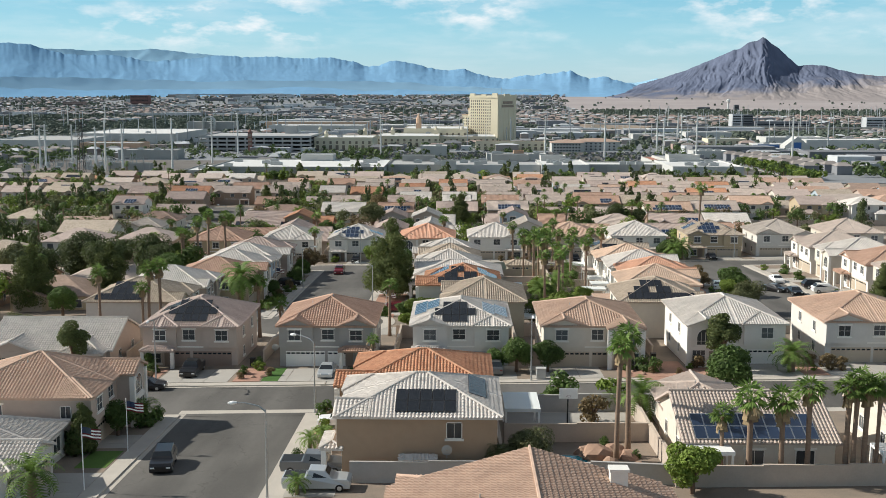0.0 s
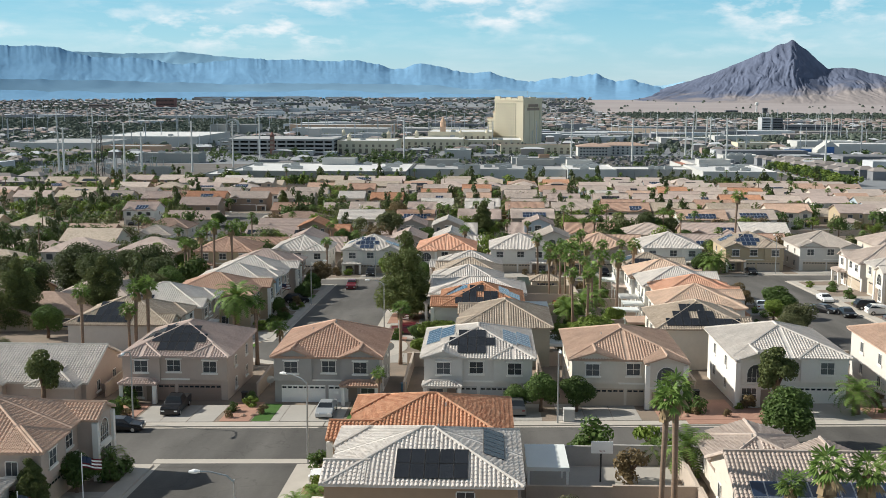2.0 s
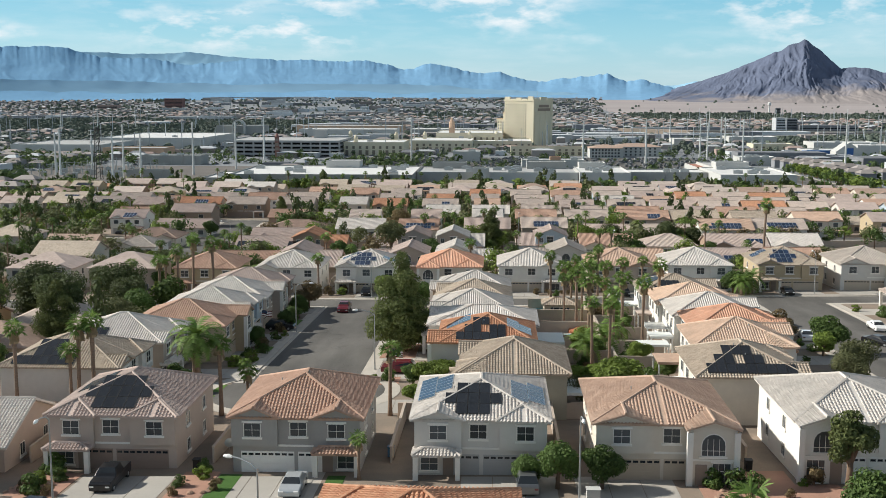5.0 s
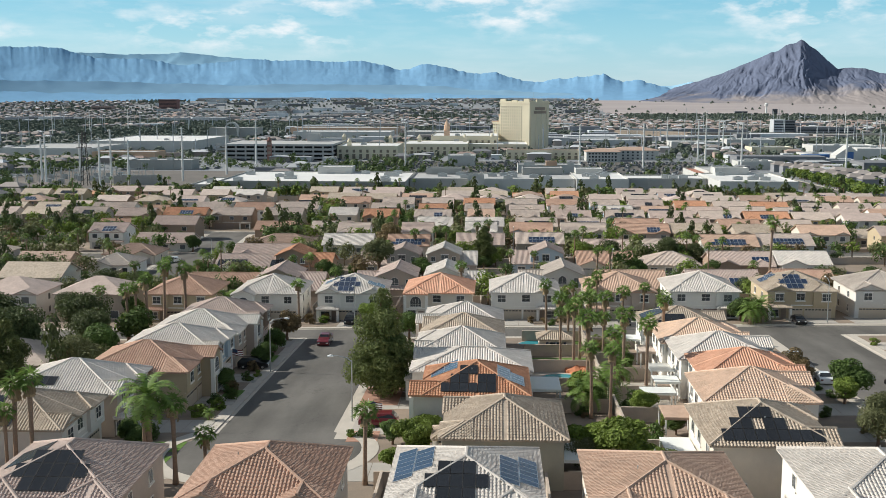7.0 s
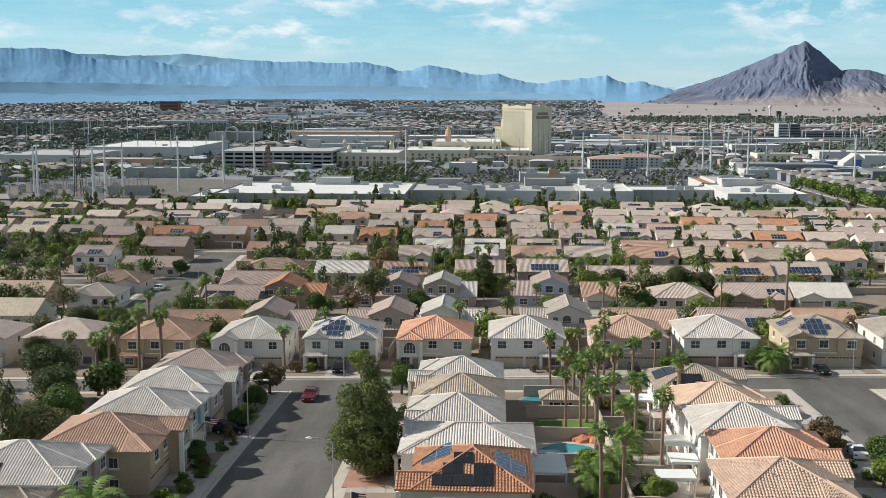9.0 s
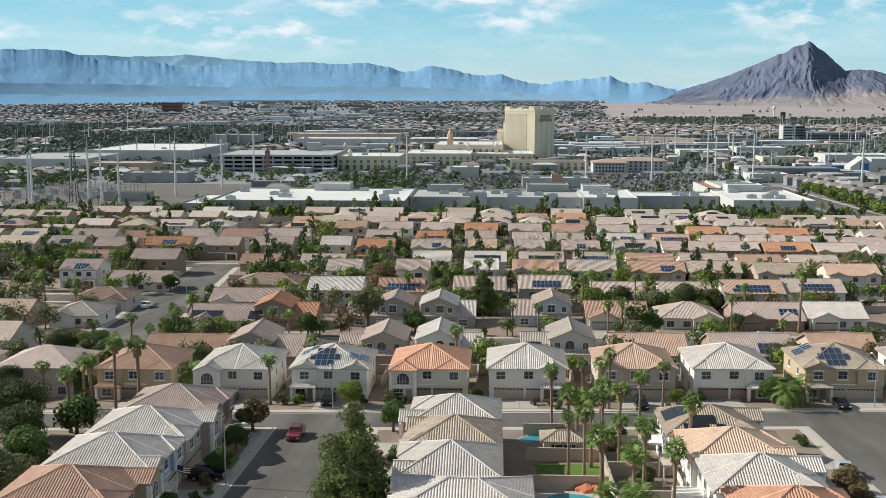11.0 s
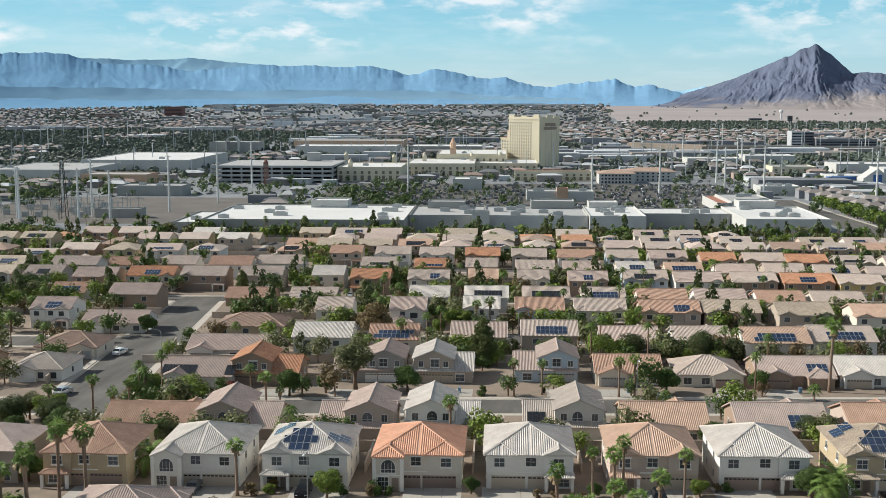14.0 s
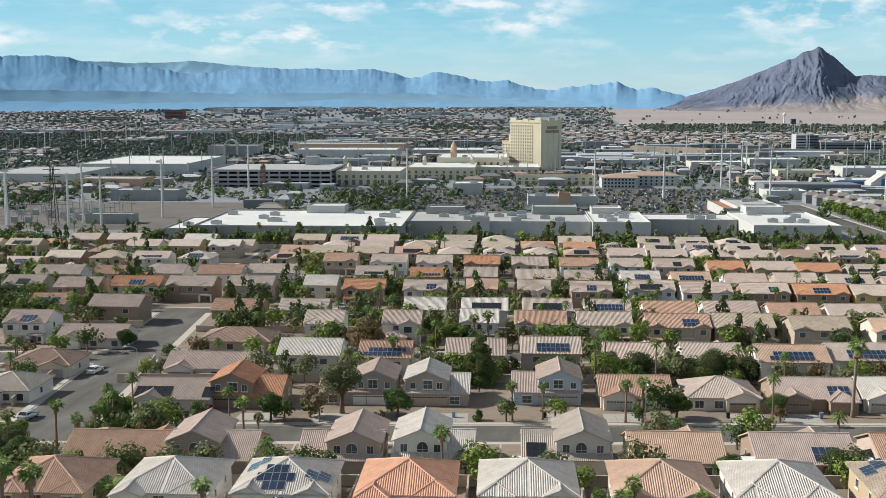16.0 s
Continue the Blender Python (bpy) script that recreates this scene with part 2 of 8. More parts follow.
def cracked(mat, size, dark):
    """Sealed cracks and seams: thin dark wandering lines, with broad worn streaks."""
    n, l = mat.node_tree.nodes, mat.node_tree.links
    b = n["Principled BSDF"]
    old = b.inputs["Base Color"].links[0].from_socket
    tc, wob, vo = n.new("ShaderNodeTexCoord"), n.new("ShaderNodeTexNoise"), n.new("ShaderNodeTexVoronoi")
    wob.inputs["Scale"].default_value, wob.inputs["Detail"].default_value = 0.35, 4
    mv = n.new("ShaderNodeVectorMath")
    mv.operation = "MULTIPLY_ADD"
    mv.inputs[1].default_value = (5, 5, 5)
    l.new(tc.outputs["Object"], wob.inputs["Vector"])
    l.new(wob.outputs["Color"], mv.inputs[0])
    l.new(tc.outputs["Object"], mv.inputs[2])
    vo.feature = "DISTANCE_TO_EDGE"
    vo.inputs["Scale"].default_value = size
    l.new(mv.outputs[0], vo.inputs["Vector"])
    rp = n.new("ShaderNodeValToRGB")
    rp.color_ramp.elements[0].position, rp.color_ramp.elements[0].color = 0.002, (dark, dark, dark, 1)
    rp.color_ramp.elements[1].position, rp.color_ramp.elements[1].color = 0.006, (1, 1, 1, 1)
    l.new(vo.outputs["Distance"], rp.inputs["Fac"])
    wide = n.new("ShaderNodeTexNoise")
    mp = n.new("ShaderNodeMapping")
    mp.inputs["Scale"].default_value = (0.22, 0.035, 0.1)
    wide.inputs["Scale"].default_value, wide.inputs["Detail"].default_value = 1.0, 5
    l.new(tc.outputs["Object"], mp.inputs["Vector"])
    l.new(mp.outputs[0], wide.inputs["Vector"])
    wr_ = n.new("ShaderNodeMapRange")
    wr_.inputs["From Min"].default_value, wr_.inputs["From Max"].default_value = 0.35, 0.65
    wr_.inputs["To Min"].default_value, wr_.inputs["To Max"].default_value = 0.70, 1.15
    l.new(wide.outputs["Fac"], wr_.inputs["Value"])
    m1, m2 = n.new("ShaderNodeVectorMath"), n.new("ShaderNodeVectorMath")
    m1.operation, m2.operation = "MULTIPLY", "SCALE"
    l.new(old, m1.inputs[0])
    l.new(rp.outputs["Color"], m1.inputs[1])
    l.new(m1.outputs[0], m2.inputs[0])
    l.new(wr_.outputs[0], m2.inputs["Scale"])
    l.new(m2.outputs[0], b.inputs["Base Color"])


cracked(M_ASPHALT, 0.09, 0.78)
M_PATCH = material("asphalt_sealed", (0.052, 0.051, 0.05), rough=0.85, var=0.2, scale=0.3, bump=0.3)
M_CONCRETE = material("concrete", (0.44, 0.40, 0.35), rough=0.9, var=0.14, scale=0.35, fine=6, bump=0.2)
M_DRIVE = material("driveway_concrete", (0.37, 0.345, 0.312), rough=0.9, var=0.18, scale=0.30, fine=5, bump=0.2)
M_KERB = material("kerb_concrete", (0.45, 0.41, 0.36), rough=0.9, var=0.16, scale=0.6, bump=0.2)
M_GRAVEL = material("gravel_tan", (0.235, 0.185, 0.145), rough=0.95, var=0.35, scale=0.25, fine=9, fine_var=0.22, bump=0.6,
                    bump_scale=14, dark=(0.165, 0.135, 0.108))
M_GRAVEL_RED = material("gravel_red", (0.33, 0.19, 0.14), rough=0.95, var=0.25, scale=0.4, fine=9, fine_var=0.22, bump=0.6)
M_GRASS = material("lawn", (0.085, 0.15, 0.03), rough=0.95, var=0.3, scale=0.7, fine=14, fine_var=0.2, bump=0.8)
M_TURF = material("turf", (0.05, 0.115, 0.022), rough=0.95, var=0.15, scale=1.2, fine=18, fine_var=0.15, bump=0.8)
M_BLOCK = material("block_wall", (0.44, 0.37, 0.31), rough=0.92, var=0.15, scale=0.7, fine=7, fine_var=0.1, bump=0.3)
M_BLOCK_GREY = material("block_wall_grey", (0.40, 0.38, 0.36), rough=0.92, var=0.15, scale=0.7, fine=7, bump=0.3)


def leafy(name, color):
    """Leaves that let some light through."""
    m = material(name, color, rough=0.65, var=0.3, scale=0.9, random_var=0.2, island_var=0.3, bump=0)
    n, l = m.node_tree.nodes, m.node_tree.links
    b, out = n["Principled BSDF"], n["Material Output"]
    tr, mx = n.new("ShaderNodeBsdfTranslucent"), n.new("ShaderNodeMixShader")
    l.new(b.inputs["Base Color"].links[0].from_socket, tr.inputs["Color"])
    mx.inputs[0].default_value = 0.25
    l.new(b.outputs[0], mx.inputs[1])
    l.new(tr.outputs[0], mx.inputs[2])
    l.new(mx.outputs[0], out.inputs["Surface"])
    return m


M_LEAF = {
    "green": leafy("leaves_green", (0.085, 0.135, 0.034)),
    "bright": leafy("leaves_bright", (0.165, 0.225, 0.042)),
    "olive": leafy("leaves_olive", (0.128, 0.138, 0.06)),
    "dark": leafy("needles_dark", (0.08, 0.102, 0.038)),
    "pine": leafy("pine_needles", (0.125, 0.15, 0.05)),
    "rust": leafy("leaves_rust", (0.19, 0.14, 0.07)),
    "palm": leafy("palm_fronds", (0.14, 0.215, 0.05)),
    "dead": material("dry_fronds", (0.30, 0.22, 0.13), rough=0.9, var=0.2, island_var=0.25, bump=0),
}
M_BARK = material("bark", (0.17, 0.115, 0.08), rough=0.95, var=0.3, scale=3, fine=12, bump=0.8, bump_scale=10)
M_PALMBARK = material("palm_bark", (0.24, 0.17, 0.125), rough=0.95, var=0.3, scale=2.5, fine=10, bump=0.9, bump_scale=8,
                      streak=(1, 1, 3))
M_WATER = material("pool_water", (0.05, 0.30, 0.34), rough=0.04, var=0.1, bump=0.1, bump_scale=3, spec=0.6)
M_DESERT = material("desert_ground", (0.29, 0.235, 0.19), rough=0.95, var=0.3, scale=0.02, fine=0.6, fine_var=0.15, bump=0.3,
                    bump_scale=6, dark=(0.17, 0.15, 0.125))
CAR_PAINT = {
    k: material("paint_" + k, c, rough=0.28, metal=0.3 if k not in ("white", "red") else 0, var=0.03, bump=0, coat=0.7)
    for k, c in dict(black=(0.015, 0.015, 0.017), white=(0.78, 0.78, 0.77), silver=(0.48, 0.50, 0.51), grey=(0.14, 0.145, 0.15),
                     red=(0.13, 0.013, 0.02), navy=(0.03, 0.05, 0.10), blue=(0.10, 0.22, 0.36)).items()}

# ---- the lie of the land ----
SLOPE = math.tan(radians(2.5))


def smooth(a, b, v):
    u = min(max((v - a) / (b - a), 0.0), 1.0)
    return u * u * (3 - 2 * u)


def land(x, y):
    """Height of the ground: a long fall towards the valley, level beyond, rising again to the foot of the mountains."""
    z = -SLOPE * y if y < 430 else -SLOPE * 430 - SLOPE * 250 * (1 - math.exp(-(y - 430) / 250))
    return z + 0.0175 * max(-120, min(120, x)) * (1 - smooth(230, 480, y)) + 46 * smooth(2500, 4700, y)


# ---- building tools ----


class Mesh:
    """Collects faces; every face may have its own material slot."""

    def __init__(self):
        self.v, self.f, self.m = [], [], []

    def face(self, pts, mat=0):
        k = len(self.v)
        self.v.extend(tuple(p) for p in pts)
        self.f.append(tuple(range(k, k + len(pts))))
        self.m.append(mat)

    def box(self, x0, y0, z0, x1, y1, z1, mat=0, bottom=True):
        a = [(x0, y0, z0), (x1, y0, z0), (x1, y1, z0), (x0, y1, z0), (x0, y0, z1), (x1, y0, z1), (x1, y1, z1), (x0, y1, z1)]
        k = len(self.v)
        self.v.extend(a)
        for q in ((4, 5, 6, 7), (0, 1, 5, 4), (1, 2, 6, 5), (2, 3, 7, 6), (3, 0, 4, 7)) + (((3, 2, 1, 0),) if bottom else ()):
            self.f.append(tuple(k + i for i in q))
            self.m.append(mat)

    def prism(self, pts, z0, z1, mat=0, bottom=True):
        """Upright prism over a counter-clockwise outline."""
        n = len(pts)
        self.face([(x, y, z1) for x, y in pts], mat)
        if bottom:
            self.face([(x, y, z0) for x, y in reversed(pts)], mat)
        for i in range(n):
            (xa, ya), (xb, yb) = pts[i], pts[(i + 1) % n]
            self.face([(xa, ya, z0), (xb, yb, z0), (xb, yb, z1), (xa, ya, z1)], mat)

    def tube(self, path, radii, sides=8, mat=0, cap=True):
        """Tube along points with a radius at each."""
        rings = []
        for i, p in enumerate(path):
            p = Vector(p)
            d = Vector(path[min(i + 1, len(path) - 1)]) - Vector(path[max(i - 1, 0)])
            d = d.normalized() if d.length > 1e-6 else Vector((0, 0, 1))
            u = d.orthogonal().normalized() if abs(d.z) < 0.99 else Vector((1, 0, 0))
            w = d.cross(u)
            k = len(self.v)
            for s in range(sides):
                a = 2 * math.pi * s / sides
                self.v.append(tuple(p + radii[i] * (math.cos(a) * u + math.sin(a) * w)))
            rings.append(k)
        for a, b in zip(rings, rings[1:]):
            for s in range(sides):
                t = (s + 1) % sides
                self.f.append((a + s, a + t, b + t, b + s))
                self.m.append(mat)
        if cap:
            for k, rev in ((rings[0], True), (rings[-1], False)):
                ids = list(range(k, k + sides))
                self.f.append(tuple(reversed(ids)) if rev else tuple(ids))
                self.m.append(mat)

    def data(self, name, mats, shade=False):
        me = bpy.data.meshes.new(name)
        me.from_pydata(self.v, [], self.f)
        for m in mats if isinstance(mats, (list, tuple)) else [mats]:
            me.materials.append(m)
        if any(self.m):
            me.polygons.foreach_set("material_index", self.m)
        if shade:
            me.polygons.foreach_set("use_smooth", [True] * len(self.f))
        me.update()
        return me


def thing(name, at, label, category, group="", kind="", turn=0.0):
    """An Empty at the base of a thing, for its parts."""
    ob = new(name)
    ob.empty_display_size = 0.3
    ob.matrix_basis = pose(*at, 0, 0, turn)
    return tagged(ob, label, category, group, kind)


def part(name, mesh, mats, parent, label="", at=None, shade=False):
    ob = new(name, mesh.data(name, mats, shade) if isinstance(mesh, Mesh) else mesh)
    ob.parent = parent
    if at is not None:
        ob.matrix_basis = at
    if label:
        ob["label"] = label
    return ob


def solid(name, mesh, mats, at, label, category, group="", kind="", turn=0.0, shade=False):
    """A thing of one mesh."""
    ob = new(name, mesh.data(name, mats, shade))
    ob.matrix_basis = pose(*at, 0, 0, turn)
    return tagged(ob, label, category, group, kind)


def on_land(x, y, h=0.0):
    return (x, y, land(x, y) + h)


rng = random.Random(7)

# ---- roofs ----


def roof_planes(x0, x1, y0, y1, ze, s, kind):
    """Planes (eave first, counter-clockwise from above) and ridge lines of a roof over a rectangle."""
    w, d = x1 - x0, y1 - y0
    a, b, c, e = (x0, y0, ze), (x1, y0, ze), (x1, y1, ze), (x0, y1, ze)
    if kind == "gable_y":
        zr, xm = ze + s * w / 2, (x0 + x1) / 2
        f, g = (xm, y0, zr), (xm, y1, zr)
        return [[e, a, f, g], [b, c, g, f]], [(f, g)], [(a, b, f), (c, e, g)]
    if kind == "gable_x":
        zr, ym = ze + s * d / 2, (y0 + y1) / 2
        f, g = (x0, ym, zr), (x1, ym, zr)
        return [[a, b, g, f], [c, e, f, g]], [(f, g)], [(e, a, f), (b, c, g)]
    if kind == "hip_front":            # hipped in front, running into the main roof behind
        zr, xm = ze + s * w / 2, (x0 + x1) / 2
        f, g = (xm, y0 + w / 2, zr), (xm, y1, zr)
        return [[a, b, f], [e, a, f, g], [b, c, g, f]], [(f, g), (a, f), (b, f)], []
    if w <= d:
        zr, xm = ze + s * w / 2, (x0 + x1) / 2
        f, g = (xm, y0 + w / 2, zr), (xm, y1 - w / 2, zr)
        return [[a, b, f], [b, c, g, f], [c, e, g], [e, a, f, g]], [(f, g), (a, f), (b, f), (c, g), (e, g)], []
    zr, ym = ze + s * d / 2, (y0 + y1) / 2
    f, g = (x0 + d / 2, ym, zr), (x1 - d / 2, ym, zr)
    return [[a, b, g, f], [b, c, g], [c, e, f, g], [e, a, f]], [(f, g), (a, f), (e, f), (b, g), (c, g)], []


def rib_rows(mesh, poly, step=0.31, half=0.10, high=0.075, course=None):
    """Raised barrel rows that run up a roof plane; with a course length each tile is a piece of its own, its lower end proud."""
    p = [Vector(q) for q in poly]
    u = (p[1] - p[0]).normalized()
    nrm = (p[1] - p[0]).cross(p[2] - p[0]).normalized()
    v = nrm.cross(u)
    flat = [((q - p[0]).dot(u), (q - p[0]).dot(v)) for q in p]
    lo, hi = min(a for a, _ in flat), max(a for a, _ in flat)
    k = int((hi - lo) / step)
    for i in range(k):
        x = lo + (i + 0.5) * (hi - lo) / k
        cuts = []
        for (xa, ya), (xb, yb) in zip(flat, flat[1:] + flat[:1]):
            if (xa - x) * (xb - x) < 0:
                cuts.append(ya + (yb - ya) * (x - xa) / (xb - xa))
        if len(cuts) < 2:
            continue
        y0, y1 = min(cuts) - 0.06, max(cuts) - 0.05
        if y1 - y0 < 0.2:
            continue
        n = max(1, round((y1 - y0) / course)) if course else 1
        for c in range(n):
            ya, yb = y0 + (y1 - y0) * c / n, y0 + (y1 - y0) * (c + 1) / n
            ha, hb = (high + 0.035, high - 0.02) if course else (high, high)
            wa, wb = (half + 0.012, half - 0.012) if course else (half, half)
            ring = []
            for y, hh, ww in ((ya, ha, wa), (yb, hb, wb)):
                o = p[0] + u * x + v * y
                ring += [o - u * ww, o + nrm * hh - u * ww * 0.45, o + nrm * hh + u * ww * 0.45, o + u * ww]
            b = len(mesh.v)
            mesh.v.extend(tuple(q) for q in ring)
            mesh.f += [(b, b + 1, b + 5, b + 4), (b + 1, b + 2, b + 6, b + 5), (b + 2, b + 3, b + 7, b + 6), (b + 3, b + 2, b + 1, b)]
            mesh.m += [0, 0, 0, 0]


def cap_rows(mesh, lines, r=0.13):
    for a, b in lines:
        if (Vector(b) - Vector(a)).length > 0.3:
            lift = Vector((0, 0, 0.05))
            mesh.tube([Vector(a) + lift, Vector(b) + lift], [r, r], 5)


def roof_shell(mesh, planes, ze, gables, thick=0.18, wall=None):
    """Top planes with a fascia below their edges."""
    for q in planes:
        mesh.face(q)
        mesh.face([(x, y, z - thick) for x, y, z in reversed(q)])
        for (a, b) in zip(q, q[1:] + q[:1]):
            mesh.face([(a[0], a[1], a[2] - thick), (b[0], b[1], b[2] - thick), b, a])

# ---- houses ----
SHARED = {}
FOOTPRINTS = []


def window_meshes(w, h, arch=False, grid=(2, 1), far=False):
    """Frame with sill, and pane, of a window that faces -y, with its lower middle at the origin."""
    key = ("window", w, h, arch, grid, far)
    if key not in SHARED:
        fr, pane = Mesh(), Mesh()
        top = h - w / 2 if arch else h
        t, out = 0.075, 0.06
        ring = [(-w / 2, 0), (w / 2, 0), (w / 2, top)]
        ring += [(w / 2 * math.cos(a), top + w / 2 * math.sin(a)) for a in [math.pi * i / 8 for i in range(1, 8)]] if arch else []
        ring += [(-w / 2, top)]
        pane.face([(x, -0.02, z) for x, z in ring])
        if far:
            grow = [(x * (1 + 0.16 / w), z * (1 + 0.1 / h) - 0.05) for x, z in ring]
            fr.face([(x, -0.012, z) for x, z in grow])
            fr.face([(x, -0.03, z) for x, z in ring], 1)
            for (xa, za), (xb, zb) in zip(grow, grow[1:] + grow[:1]):
                fr.face([(xa, 0, za), (xb, 0, zb), (xb, -0.012, zb), (xa, -0.012, za)])
        else:
            for (xa, za), (xb, zb) in zip(ring, ring[1:] + ring[:1]):
                ln = math.hypot(xb - xa, zb - za)
                nx, nz = (zb - za) / ln * t, -(xb - xa) / ln * t
                fr.face([(xa, -out, za), (xa + nx, -out, za + nz), (xb + nx, -out, zb + nz), (xb, -out, zb)][::-1])
                fr.face([(xa + nx, -out, za + nz), (xb + nx, -out, zb + nz), (xb + nx, 0, zb + nz), (xa + nx, 0, za + nz)])
                fr.face([(xa, -out, za), (xb, -out, zb), (xb, -0.02, zb), (xa, -0.02, za)])
            for i in range(1, grid[0]):
                x = -w / 2 + w * i / grid[0]
                fr.box(x - 0.018, -0.045, 0, x + 0.018, -0.02, h if not arch else top + w * 0.3)
            for i in range(1, grid[1]):
                z = top * i / grid[1]
                fr.box(-w / 2, -0.045, z - 0.018, w / 2, -0.02, z + 0.018)
            fr.box(-w / 2 - 0.2, -0.13, -0.24, w / 2 + 0.2, 0, -0.05)
            if not arch and w > 1.3:
                fr.box(-w / 2 - 0.2, -0.1, h + 0.07, w / 2 + 0.2, 0, h + 0.24)
        SHARED[key] = (fr.data("window_frame", [M_TRIM, M_PANE]), pane.data("pane", M_PANE))
    return SHARED[key]


def window(house, x, z, w, h, side="S", depth=0.0, arch=False, grid=(2, 1), far=False):
    """side: S front, N back, W and E flanks; depth: the wall's plane."""
    fr, pane = window_meshes(w, h, arch, grid, far)
    at = {"S": pose(x, depth, z), "N": pose(x, depth, z, 0, 0, 180), "E": pose(depth, x, z, 0, 0, 90), "W": pose(depth, x, z, 0, 0, -90)}[side]
    win = part("window", fr, None, house, at=at)
    if far:
        return
    part("pane", pane, None, win)


def garage_mesh(w, color, far=False):
    key = ("garage", w, color, far)
    if key not in SHARED:
        g = Mesh()
        g.box(-w / 2, -0.01, 0, w / 2, 0.02, 2.2)
        if not far:
            n = max(2, round(w / 0.6))
            for r in range(4):
                for c in range(n):
                    x0, z0 = -w / 2 + w * c / n + 0.05, r * 0.55 + 0.06
                    if r < 3:
                        g.box(x0, -0.03, z0, x0 + w / n - 0.1, -0.01, z0 + 0.43, 0)
                    else:                    # small arched lights along the top
                        g.box(x0 + 0.03, -0.025, z0 + 0.12, x0 + w / n - 0.13, -0.01, z0 + 0.32, 1)
        SHARED[key] = g.data("garage_door", [M_DOOR[color], M_GLASS])
    return SHARED[key]


def panel_mesh(dark):
    key = ("panel", dark)
    if key not in SHARED:
        p = Mesh()
        rim = [(-0.5, -0.82), (0.5, -0.82), (0.5, 0.82), (-0.5, 0.82)]
        inn = [(-0.465, -0.785), (0.465, -0.785), (0.465, 0.785), (-0.465, 0.785)]
        p.v = [(x, y, 0.10) for x, y in rim] + [(x, y, 0.145) for x, y in rim] + [(x, y, 0.14) for x, y in inn]
        for i in range(4):
            j = (i + 1) % 4
            p.f += [(i, j, 4 + j, 4 + i), (4 + i, 4 + j, 8 + j, 8 + i)]
            p.m += [1, 1]
        p.f.append((8, 9, 10, 11))
        p.m.append(0)
        SHARED[key] = p.data("solar_panel", [M_PANEL_DARK if dark else M_PANEL, M_BLACK if dark else M_ALU])
    return SHARED[key]


def solar(house, plane, spots, u0, v0, dark=True):
    """Panels on a roof plane, at (column, row) spots, counted from a point u0 along the eave and v0 up the slope."""
    p = [Vector(q) for q in plane]
    u = (p[1] - p[0]).normalized()
    nrm = (p[1] - p[0]).cross(p[2] - p[0]).normalized()
    v = nrm.cross(u)
    for c, r in spots:
        o = p[0] + u * (u0 + c * 1.03) + v * (v0 + r * 1.68)
        m = Matrix((u, v, nrm)).transposed().to_4x4()
        m.translation = o
        part("solar_panel", panel_mesh(dark), None, house, at=m)


def cells(text):
    """Spots of a panel layout drawn as rows of marks, lowest row last."""
    rows = text.split("/")
    return [(c, len(rows) - 1 - r) for r, row in enumerate(rows) for c, k in enumerate(row) if k == "#"]


